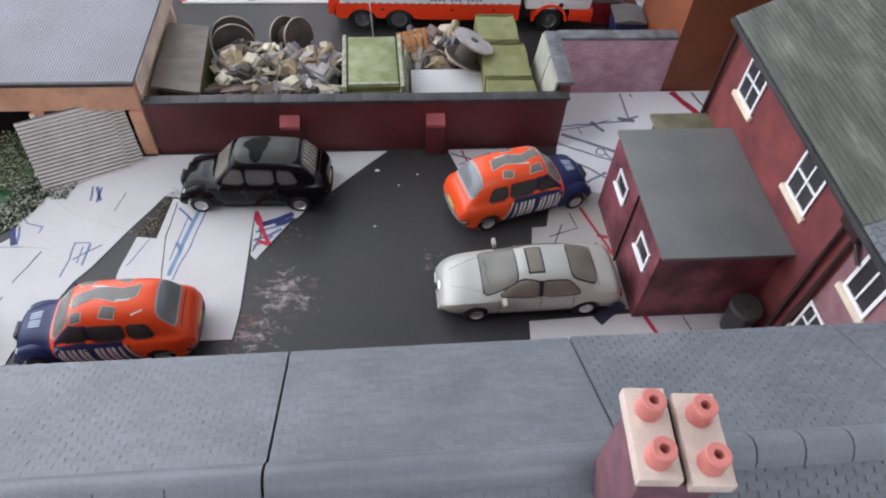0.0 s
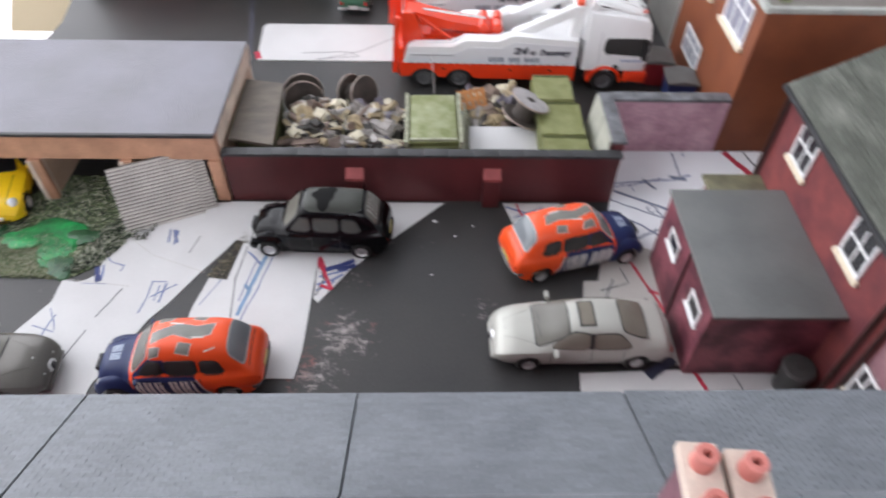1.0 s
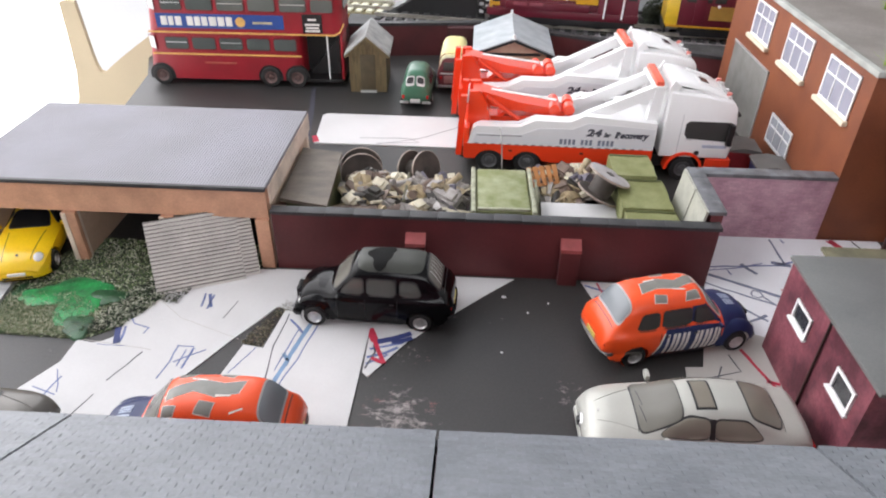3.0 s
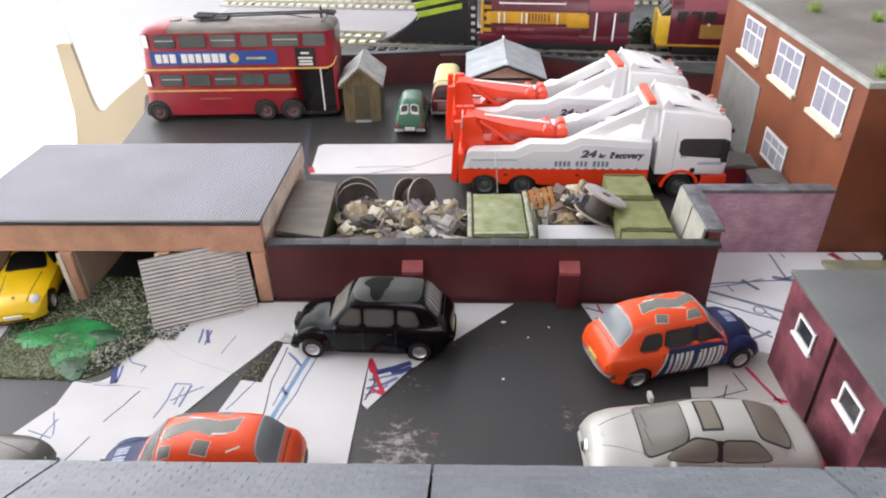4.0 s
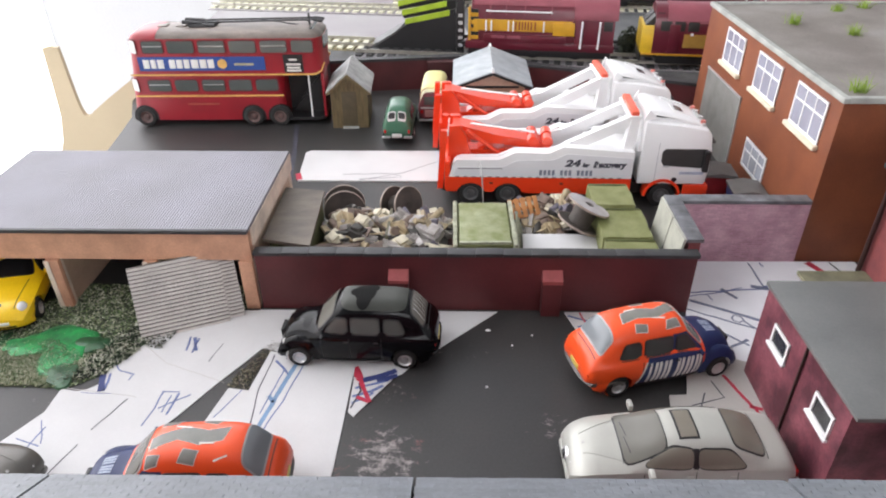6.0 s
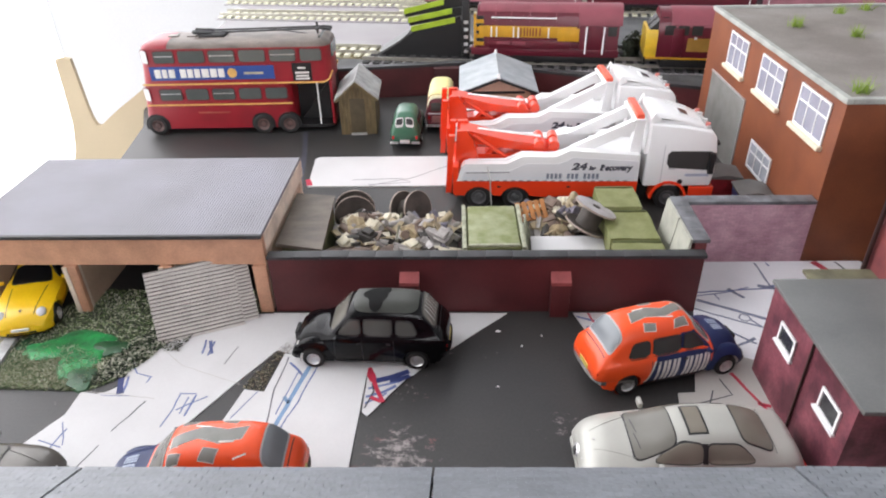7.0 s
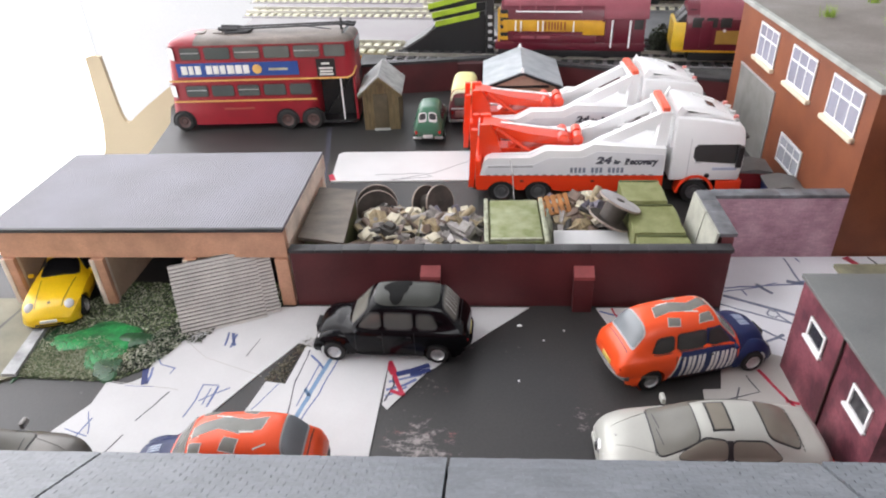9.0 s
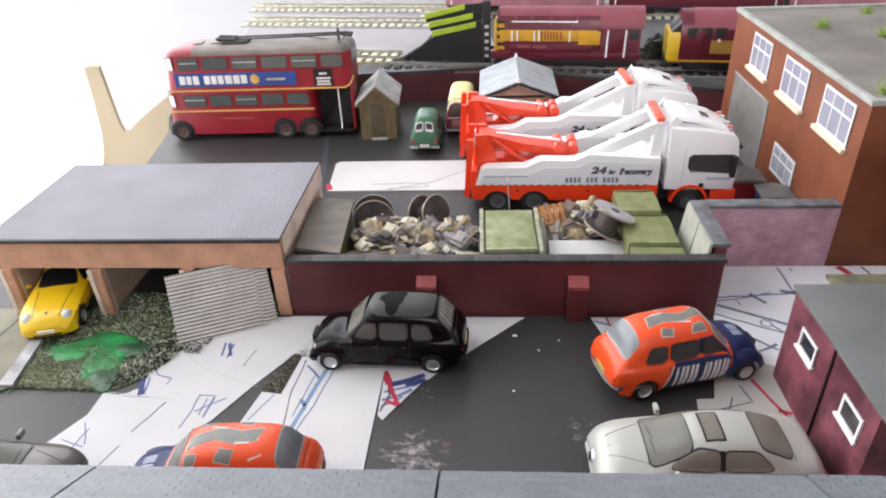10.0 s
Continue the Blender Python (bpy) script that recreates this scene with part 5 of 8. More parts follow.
def saloon(label, paint, x, y, turn, sunroof=True, name="saloon_car"):
    t = thing(name, label, "car", x, y, 0.35, turn)
    s = Shell(SALOON, 0.55, 0.66)
    front, rear, r = 19.0, -20.2, 4.0
    part("body", s.body(84, ((front, r), (rear, r)), 5.0), paint, t)
    running_gear(t, s, front, rear, r, 11.9)
    window("windscreen", t, s, [(16.6, -9.4), (16.6, 9.4), (5.0, 7.6), (5.0, -7.6)], "roof", CAR_GLASS_PALE, rounded=8, edge=0.32)
    window("rear_window", t, s, [(-13.4, -7.2), (-13.4, 7.2), (-22.8, 8.4), (-22.8, -8.4)], "roof", CAR_GLASS_BROWN, rounded=6, edge=0.32)
    if sunroof:
        part("sunroof", patch(s, [(0.8, -5.0), (0.8, 5.0), (-3.8, 5.0), (-3.8, -5.0)], "roof", lift=0.16), CAR_GLASS_BROWN, t)
        part("sunroof_frame", patch(s, [(1.4, -5.6), (1.4, 5.6), (-4.4, 5.6), (-4.4, -5.6)], "roof", lift=0.08), TRIM, t)
    for sg in (-1, 1):
        window("front_door_window", t, s, [(12.4, 12.6), (-2.0, 12.5), (-2.0, 17.3), (3.6, 17.4)], "side", CAR_GLASS_BROWN, sg, edge=0.26)
        window("rear_door_window", t, s, [(-3.4, 12.5), (-17.6, 12.7), (-12.6, 17.0), (-3.4, 17.3)], "side", CAR_GLASS_BROWN, sg, edge=0.26)
        part("door_pillar", patch(s, [(-1.9, 12.5), (-3.5, 12.5), (-3.5, 17.3), (-1.9, 17.3)], "side", sg, 2, 8, 0.24), TRIM, t)
        for xx in (11.5, -2.9, -14.5):
            part("door_gap", patch(s, [(xx + 0.1, 3.2), (xx - 0.1, 3.2), (xx - 0.1, 11.8), (xx + 0.1, 11.8)], "side", sg, 1, 8, 0.05), TRIM, t)
        part("sill_trim", patch(s, [(13.5, 2.4), (-14.5, 2.4), (-14.5, 3.2), (13.5, 3.2)], "side", sg, 10, 1, 0.25), TRIM, t)
        part("mirror", mesh_box(9.4, 11, sg * 11.6, sg * 15.0, 11.6, 13.9, bevel=0.7), paint, t)
        for xx in (-0.4, -12.4):
            part("door_handle", patch(s, [(xx, 10.0), (xx - 1.8, 10.0), (xx - 1.8, 10.5), (xx, 10.5)], "side", sg, 2, 1, 0.3), paint, t)
        for yy, rr in ((7.2, 1.7), (4.4, 1.2)):
            bm = bmesh.new()
            bmesh.ops.create_uvsphere(bm, u_segments=14, v_segments=8, radius=rr, matrix=Matrix.LocRotScale((29.2 if yy > 5 else 30.4, sg * yy, 7.2), None, (0.7, 1, 1)))
            part("headlight", bm, LAMP_CLEAR, t)
        part("tail_light", mesh_box(-32.6, -30.8, sg * 8.6 - 1.4, sg * 8.6 + 1.4, 7.8, 10, bevel=0.4), LAMP_RED, t)
    bm = bmesh.new()
    bmesh.ops.create_uvsphere(bm, u_segments=20, v_segments=12, radius=1.0, matrix=Matrix.LocRotScale((30.6, 0, 6.4), None, (1.7, 3.2, 2.0)))
    part("grille", bm, CHROME, t, "oval chrome grille")
    part("grille_mesh", rod(bmesh.new(), (31.6, 0, 6.4), (32.45, 0, 6.3), 1.7, 18, 1.2), TRIM, t)
    part("bumper", mesh_box(29.8, 32.2, -8, 8, 2.6, 4.6, bevel=0.8), paint, t, "front bumper")
    part("bumper", mesh_box(-33.6, -31.4, -9.4, 9.4, 3.4, 6.0, bevel=0.8), paint, t, "rear bumper")
    for sg in (-1, 1):
        part("bonnet_crease", patch(s, [(27.4, sg * 3.6 - 0.1), (27.4, sg * 3.6 + 0.1), (17.2, sg * 7.6 + 0.35), (17.2, sg * 7.6 - 0.35)], "roof", n=2, m=10, lift=0.16), paint, t)
        part("wiper", patch(s, [(15.4, sg * 3 - 2.6), (15.15, sg * 3 - 2.6), (14.4, sg * 3 + 3.2), (14.6, sg * 3 + 3.2)], "roof", n=1, m=8, lift=0.42), TRIM, t)
        part("lower_trim", patch(s, [(15, 6.2), (-15.5, 6.2), (-15.5, 6.7), (15, 6.7)], "side", sg, 12, 1, 0.2), paint, t)
    part("badge", patch(s, [(27.2, -0.45), (27.2, 0.45), (26.4, 0.45), (26.4, -0.45)], "roof", n=6, m=6, lift=0.12, disc=True), GREY_METAL, t)
    part("shut_line", patch(s, [(17.0, -8.6), (17.0, 8.6), (16.75, 8.6), (16.75, -8.6)], "roof", n=12, m=1, lift=0.05), TRIM, t, "gap behind the bonnet")
    part("shut_line", patch(s, [(-23.4, -8.6), (-23.4, 8.6), (-23.6, 8.6), (-23.6, -8.6)], "roof", n=12, m=1, lift=0.05), TRIM, t, "gap before the boot lid")
    return t


saloon("silver model saloon with sunroof beside the outhouse", SILVER, 23.6, 152.6, 181.5)
saloon("dark grey model saloon on paper behind the terrace roof", GREY_CAR, -193.8, 136.5, 3.5, False)

SPORT = [(-28, 6, 9, 10, 9, 6.5), (-26.5, 4, 9.8, 11.4, 11.2, 7), (-21, 3, 10.4, 14.0, 12, 7.2), (-14, 2.4, 10.6, 16.4, 11.9, 7.4), (-8.5, 2.2, 10.5, 17.3, 11.7, 7.6), (-4, 2.2, 10.4, 16.7, 11.6, 7.6), (1, 2.2, 10.3, 14.4, 11.6, 7.4), (5.5, 2.2, 10.1, 12.0, 11.6, 7.3), (10, 2.2, 10.0, 11.8, 11.6, 7.2), (15, 2.3, 9.8, 11.3, 11.6, 7), (21, 2.5, 9.2, 10.6, 11.3, 6.6), (24.6, 3, 8.0, 9.2, 10.5, 6), (26.6, 3.6, 6.4, 7.4, 9.2, 5.6), (27.4, 4.2, 5.6, 6.2, 8.0, 5)]


def sports_car(label, x, y, turn):
    t = thing("sports_car", label, "car", x, y, 0.35, turn)
    s = Shell(SPORT, 0.58, 0.66)
    front, rear, r = 17.5, -14.5, 4.1
    part("body", s.body(76, ((front, r), (rear, r)), 5.0), YELLOW, t)
    running_gear(t, s, front, rear, r, 11.7)
    window("windscreen", t, s, [(4.8, -7.8), (4.8, 7.8), (-2.8, 6.2), (-2.8, -6.2)], "roof", CAR_GLASS_DARK)
    window("rear_window", t, s, [(-12, -6), (-12, 6), (-19, 6.4), (-19, -6.4)], "roof", CAR_GLASS_DARK)
    part("bonnet_gap", patch(s, [(24, -5.2), (24, -4.9), (7, -6.6), (7, -6.9)], "roof", n=1, m=8, lift=0.06), TRIM, t)
    part("bonnet_gap", patch(s, [(24, 4.9), (24, 5.2), (7, 6.9), (7, 6.6)], "roof", n=1, m=8, lift=0.06), TRIM, t)
    part("badge", patch(s, [(22.6, -0.5), (22.6, 0.5), (21.4, 0.5), (21.4, -0.5)], "roof", n=6, m=6, lift=0.15, disc=True), TRIM, t)
    for sg in (-1, 1):
        window("door_window", t, s, [(2.2, 11.2), (-13.5, 11.6), (-11, 14.9), (-3.6, 15.1)], "side", CAR_GLASS_DARK, sg)
        part("door_gap", patch(s, [(3.1, 3.2), (2.9, 3.2), (2.9, 10.2), (3.1, 10.2)], "side", sg, 1, 8, 0.05), TRIM, t)
        bm = bmesh.new()
        bmesh.ops.create_uvsphere(bm, u_segments=16, v_segments=10, radius=2.0, matrix=Matrix.LocRotScale((22.8, sg * 7.5, 9.2), Euler((0, 0.55, 0)), (1.1, 1, 0.45)))
        part("headlight", bm, LAMP_CLEAR, t)
        part("indicator", mesh_box(25.2, 26.4, sg * 6.6 - 1.5, sg * 6.6 + 1.5, 5.0, 5.7, bevel=0.2), LAMP_CLEAR, t)
        part("mirror", mesh_box(1.6, 3, sg * 11, sg * 13.2, 11.2, 12.6, bevel=0.4), YELLOW, t)
    part("bumper", rounded_bumper(24.6, 27.6, 10.6, 2.4, 5.6), YELLOW, t)
    part("air_intake", mesh_box(26.6, 28.1, -5.4, 5.4, 3.2, 4.2, bevel=0.3), TRIM, t)
    part("number_plate", mesh_box(27.4, 28.3, -3.2, 3.2, 4.5, 5.7, bevel=0.15), DECAL_PALE, t)
    part("lower_lip", rounded_bumper(24.2, 27.0, 10.2, 1.6, 2.5), TRIM, t, "dark lower lip")
    return t


sports_car("bright yellow model sports car half inside the garage", -221, 237.5, 284)

# ---- small old cars in the back yard ----
MINOR = [(-23.4, 5, 9, 11.5, 8, 6), (-22.6, 3.5, 10.6, 15, 8.8, 6.8), (-20.4, 2.6, 11.8, 19.2, 9.2, 7.0), (-17, 2.3, 12, 21.4, 9.3, 7.2), (-8, 2.2, 12, 22, 9.3, 7.4), (0, 2.2, 12, 21.4, 9.3, 7.2), (4, 2.2, 11.8, 19, 9.3, 7), (9, 2.3, 11, 13.4, 9.2, 6), (16, 2.6, 9.8, 12.4, 8.8, 5), (21, 3.2, 8.2, 10.6, 8.0, 4.4), (23, 4.4, 6.6, 7.6, 6.6, 4)]


def small_car(name, label, paint, roof_paint, x, y, turn):
    t = thing(name, label, "car", x, y, 0.3, turn)
    s = Shell(MINOR, 0.58, 0.66)
    part("body", s.body(60, ((14.5, 3.6), (-13.5, 3.6)), 4.5), paint, t)
    running_gear(t, s, 14.5, -13.5, 3.6, 9.8)
    window("windscreen", t, s, [(8.2, -6.6), (8.2, 6.6), (4.2, 6), (4.2, -6)], "roof", CAR_GLASS)
    if roof_paint is not paint:
        part("roof_panel", patch(s, [(3.4, -8), (3.4, 8), (-19, 8), (-19, -8)], "roof", n=14, m=14, lift=0.12), roof_paint, t, "pale yellow roof")
    for sg in (-1, 1):
        window("rear_window", t, s, [(-20.6, sg * 3.0 - 1.9), (-20.6, sg * 3.0 + 1.9), (-22.2, sg * 3.1 + 2.0), (-22.2, sg * 3.1 - 2.0)], "roof", TRIM, seal=LAMP_CLEAR, edge=0.5)
        window("side_window", t, s, [(3.4, 12.5), (-6.5, 12.5), (-6.5, 17.4), (1.4, 17.4)], "side", CAR_GLASS, sg)
        window("rear_side_window", t, s, [(-7.6, 12.5), (-16, 12.5), (-15, 17.2), (-7.6, 17.4)], "side", CAR_GLASS, sg)
        part("tail_light", mesh_box(-24, -22.6, sg * 7.2 - 0.7, sg * 7.2 + 0.7, 6.4, 8.4, bevel=0.2), LAMP_RED, t)
        part("bumper_end", mesh_box(-25.2, -23.6, sg * 6.6 - 2.6, sg * 6.6 + 2.6, 3.6, 5.0, bevel=0.4), CHROME, t)
        bm = bmesh.new()
        bmesh.ops.create_uvsphere(bm, u_segments=12, v_segments=8, radius=1.3, matrix=Matrix.Translation((21.6, sg * 6, 7.6)))
        part("headlight", bm, LAMP_CLEAR, t)
    part("number_plate", mesh_box(-25.3, -24.2, -3, 3, 4.2, 6.4, bevel=0.2), LAMP_CLEAR, t)
    return t


small_car("small_car", "small green vintage model car seen from behind", GREEN_CAR, GREEN_CAR, -78, 419, 89)


def camper_van(label, x, y, turn):
    """A small rounded van seen from behind: maroon sides, pale yellow roof."""
    t = thing("camper_van", label, "van", x, y, 0.3, turn)
    paint = mat("maroon_enamel", (0.16, 0.03, 0.04), 0.35, size=9, bump=0.02)
    s = Shell([(-21.6, 5, 12, 19.5, 8.2, 6.6), (-21, 3.4, 12.6, 22.4, 9.2, 7.6), (-19.4, 2.6, 13, 24.4, 9.6, 8.0), (-15, 2.4, 13, 25.4, 9.7, 8.2), (10, 2.4, 13, 25.4, 9.7, 8.2), (16, 2.4, 13, 24.0, 9.6, 7.8), (20, 3, 12.4, 19, 9.2, 7.2), (21.6, 4.4, 11, 14, 8.4, 6.6)], 0.5, 0.6, 0.3)
    part("body", s.body(60, ((13, 3.6), (-12.5, 3.6)), 4.5), paint, t)
    running_gear(t, s, 13, -12.5, 3.6, 9.4)
    part("roof_panel", patch(s, [(15.6, -8.6), (15.6, 8.6), (-20.2, 8.4), (-20.2, -8.4)], "roof", n=18, m=18, lift=0.25), PALE_YELLOW, t, "pale yellow roof")
    part("gutter", patch(s, [(-20.0, -8.0), (-20.0, 8.0), (-20.8, 7.8), (-20.8, -7.8)], "roof", n=10, m=2, lift=0.5), mat("cream_gutter", (0.75, 0.72, 0.5), 0.4, bump=0), t)
    part("rear_window", mesh_box(-22.2, -21.0, -5.6, 5.6, 13.6, 19.0, bevel=0.5), CAR_GLASS_MID, t)
    part("waist_band", mesh_box(-22.0, -21.2, -7.8, 7.8, 11.2, 12.2, bevel=0.3), LAMP_CLEAR, t)
    part("tailgate_panel", mesh_box(-22.0, -21.0, -5.2, 5.2, 5.6, 10.4, bevel=0.4), mat("faded_pink_enamel", (0.4, 0.2, 0.19), 0.4, size=6, bump=0.02), t)
    part("bumper", mesh_box(-23.2, -21.6, -8.8, 8.8, 3.0, 4.6, bevel=0.5), CHROME, t)
    for sg in (-1, 1):
        for x0 in (-16, -7, 2):
            window("side_window", t, s, [(x0 + 7.4, 14.4), (x0, 14.4), (x0, 20.4), (x0 + 7.4, 20.4)], "side", CAR_GLASS, sg)
        part("tail_light", mesh_box(-21.9, -20.8, sg * 7 - 0.7, sg * 7 + 0.7, 8.0, 10.0, bevel=0.3), LAMP_RED, t)
    return t


camper_van("maroon model camper van with a pale yellow roof", -57.4, 446, 89)
# ---- trolleybus ----
ROOF_GREY = mat("weathered_bus_roof", (0.1, 0.084, 0.07), 0.5, size=9, spots=0.3, dark=(0.21, 0.17, 0.145), grain=0.16, stretch=(0.5, 1.2, 1))
BAND = mat("gold_band", (0.72, 0.42, 0.12), 0.4, bump=0)
AD_BLUE = mat("advert_blue", (0.02, 0.065, 0.26), 0.4, spots=0.05, bump=0)
BUS_GLASS = glass("bus_glass", (0.085, 0.1, 0.095), 0.1)
RIM_RED = mat("dark_red_window_rim", (0.16, 0.006, 0.012), 0.5, size=6, bump=0.02)
RUST_RIM = mat("dusty_red_rim", (0.11, 0.06, 0.055), 0.5, size=3)


def rounded_box(x0, x1, y0, y1, z0, z1, r, seg=4):
    """A box whose upright edges are rounded by r."""
    pts = []
    for cx, cy, a0 in ((x1 - r, y1 - r, 0), (x0 + r, y1 - r, 90), (x0 + r, y0 + r, 180), (x1 - r, y0 + r, 270)):
        for k in range(seg + 1):
            a = radians(a0 + 90 * k / seg)
            pts.append((cx + r * math.cos(a), cy + r * math.sin(a)))
    return slab(bmesh.new(), pts, z0, z1)


def rake(bm):
    """Leans the front end back."""
    for v in bm.verts:
        if v.co.x < -45:
            v.co.x += (v.co.z - 4) * 0.14
    return bm


def rounded_pane(x0, x1, z0, z1, y0, y1, r=1.6):
    """An upright pane with rounded corners, looking along y."""
    pts = []
    for cx, cz, a0 in ((x1 - r, z1 - r, 0), (x0 + r, z1 - r, 90), (x0 + r, z0 + r, 180), (x1 - r, z0 + r, 270)):
        for k in range(5):
            a = radians(a0 + 22.5 * k)
            pts.append((cx + r * math.cos(a), cz + r * math.sin(a)))
    return prism(bmesh.new(), pts, "y", y0, y1)


def trolleybus(x, y, turn):
    t = thing("trolleybus", "red double-deck model trolleybus with a weathered grey roof", "bus", x, y, 0, turn)
    W = 16.0
    part("lower_body", rake(rounded_box(-63, 36, -W, W, 4, 33.5, 6)), BUS_RED, t)
    part("platform", rounded_box(34, 62, -W, W, 3.6, 5.4, 5), TRIM, t)
    # Back wall and stairs are black to paint in the open platform's shade.
    part("platform_back", mesh_box(36, 61.5, 2, W - 0.4, 5.4, 33.5), TRIM, t)
    part("rear_corner_post", mesh_box(60.4, 62, -W + 1, 2, 5.4, 33.5, bevel=0.4), BUS_RED, t)
    part("staircase", prism(bmesh.new(), [(38, 5.4), (58, 5.4), (58, 30)], "y", -4, 1.9), TRIM, t)
    part("upper_body", rake(rounded_box(-63, 62.5, -W - 0.2, W + 0.2, 33.5, 55.8, 7)), BUS_RED, t)
    # domed roof
    bm = bmesh.new()
    rings = []
    for f, zz in ((0.0, 55.8), (0.4, 57.0), (1.4, 58.2), (3.4, 59.2), (6.5, 59.8), (10, 60.1)):
        pts = []
        r = max(0.8, 6.5 - f * 0.3)
        x0, x1, y0, y1 = -63 + f * 1.25, 62.5 - f * 1.25, -W - 0.2 + f, W + 0.2 - f
        for cx, cy, a0 in ((x1 - r, y1 - r, 0), (x0 + r, y1 - r, 90), (x0 + r, y0 + r, 180), (x1 - r, y0 + r, 270)):
            for k in range(6):
                a = radians(a0 + 90 * k / 5)
                pts.append(bm.verts.new((cx + r * math.cos(a), cy + r * math.sin(a), zz)))
        rings.append(pts)
    n = len(rings[0])
    for lo, hi in zip(rings, rings[1:]):
        for i in range(n):
            bm.faces.new((lo[i], lo[(i + 1) % n], hi[(i + 1) % n], hi[i]))
    bm.faces.new(rings[-1])
    red = bm.copy()
    bmesh.ops.bisect_plane(red, geom=red.verts[:] + red.edges[:] + red.faces[:], plane_co=(-45, 0, 0), plane_no=(1, 0, 0), clear_outer=True)
    for v in red.verts:
        v.co += Vector((-0.12, 0.12 * (1 if v.co.y > 0 else -1), 0.15))
    part("roof", rake(bm), ROOF_GREY, t, "weathered grey domed roof")
    part("roof_front", rake(red), BUS_RED, t, "red front of the roof")
    for y in (-W - 0.35, W + 0.35):
        s = -1 if y < 0 else 1
        for k, (x0, x1) in enumerate(((-47, -34.5), (-31.5, -15.5), (-12.5, 3.5), (6.5, 22.5), (25.5, 41.5), (44.5, 57.5))):
            win = part("upper_window", rounded_pane(x0, x1, 47.4, 54.6, 0.05, 0.75, 1.3), BUS_GLASS, t, m=at(0, y - 0.4, 0))
            part("window_rim", rounded_pane(x0 - 0.7, x1 + 0.7, 46.8, 55.2, 0.2, 0.6, 1.8), RIM_RED, win)
            if k in (0, 2, 4):
                part("window_rail", mesh_box(x0 + 0.6, x1 - 0.6, -0.25, 1.05, 51.2, 51.8), CHROME, win)
        for k, (x0, x1) in enumerate(((-48.5, -34.5), (-31.5, -17.5), (-14.5, -0.5), (2.5, 16.5), (19.5, 33))):
            win = part("lower_window", rounded_pane(x0, x1, 23.4, 30.4, 0.05, 0.75, 1.3), BUS_GLASS, t, m=at(0, s * (W + 0.1) - 0.4, 0))
            part("window_rim", rounded_pane(x0 - 0.7, x1 + 0.7, 22.8, 31.0, 0.2, 0.6, 1.8), RIM_RED, win)
            if k in (0, 2):
                part("window_rail", mesh_box(x0 + 0.6, x1 - 0.6, -0.25, 1.05, 27.2, 27.8), CHROME, win)
        for xx, z0, z1 in ((-53.3, 47.0, 54.8), (-57.1, 23.0, 30.8)):
            win = part("corner_window", rounded_pane(-2.9, 2.9, z0, z1, -0.35, 0.35, 1.2), LAMP_CLEAR, t, m=at(xx, s * 14.9, 0, s * 35))
            part("window_rim", rounded_pane(-3.4, 3.4, z0 - 0.6, z1 + 0.6, -0.2, 0.2, 1.6), RIM_RED, win)
        part("gold_line", rod(rod(bmesh.new(), (57.6, s * (W + 0.2), 33.7), (61.0, s * (W - 1.6), 35.2), 0.55, 8), (61.0, s * (W - 1.6), 35.2), (62.9, s * (W - 5), 39.5), 0.55, 8), BAND, t)
        part("gold_line", mesh_box(-58, 36, s * (W + 0.15) - 0.3, s * (W + 0.15) + 0.3, 19.6, 20.6), BAND, t)
        part("gold_line", mesh_box(-58, 58, s * (W + 0.35) - 0.3, s * (W + 0.35) + 0.3, 33.2, 34.2), BAND, t)
        part("advert_panel", mesh_box(-51.5, 27, y - 0.3, y + 0.3, 36.4, 45.0), AD_BLUE, t, "blue advertisement panel with plain pale bars")
        # advertisement words kept as plain bars
        bars = [(-48.5, 3.9), (-43.8, 3.2), (-39.6, 3.9), (-32.4, 3.9), (-27.8, 3.6), (-23.4, 3.6), (-18.8, 4.6), (-13.4, 4.2), (-8.4, 3.9)]
        for x0, w in bars:
            part("advert_bar", mesh_box(x0, x0 + w, y - 0.45, y + 0.45, 37.9, 43.4, bevel=0.2), DECAL_PALE, t)
        part("advert_emblem", rod(bmesh.new(), (0.5, y - 0.45, 40.6), (0.5, y + 0.45, 40.6), 3.0, 20), BAND, t)
        part("advert_bar", mesh_box(8, 20, y - 0.42, y + 0.42, 39.6, 41.0), mat("gold_bar", (0.5, 0.45, 0.3), 0.5, bump=0), t)
        blind = part("route_blind", mesh_box(38.5, 50.5, y - 0.3, y + 0.3, 34.8, 46), TRIM, t, "black route blind with plain white bars")
        for zz, a, b in ((42.4, 42, 47), (39.4, 40, 49), (37.4, 40.5, 48.5), (35.6, 40, 49)):
            part("blind_bar", mesh_box(a, b, y - 0.42, y + 0.42, zz, zz + 1.2), DECAL_PALE, blind)
        part("crest", mesh_box(-26, -6, s * (W + 0.1) - 0.2, s * (W + 0.1) + 0.2, 14.2, 15.2), mat("dull_gold", (0.35, 0.08, 0.05), 0.5, bump=0), t)
        for xw in (-54.5, 15, 32):
            bm = rod(bmesh.new(), (xw, s * (W - 2.0), 6.2), (xw, s * (W + 0.25), 6.2), 7.9, 28)
            bmesh.ops.bisect_plane(bm, geom=bm.verts[:] + bm.edges[:] + bm.faces[:], plane_co=(0, 0, 3.9), plane_no=(0, 0, -1), clear_outer=True)
            part("wheel_arch", bm, TRIM, t)
            wheel(t, xw, s * (W - 1.0), 6.4, 4.0, RUST_RIM, s)
    part("grab_pole", rod(bmesh.new(), (52.5, -W + 1.6, 5.2), (52.5, -W + 1.6, 33.5), 0.55), WHITE, t, "white platform pole")
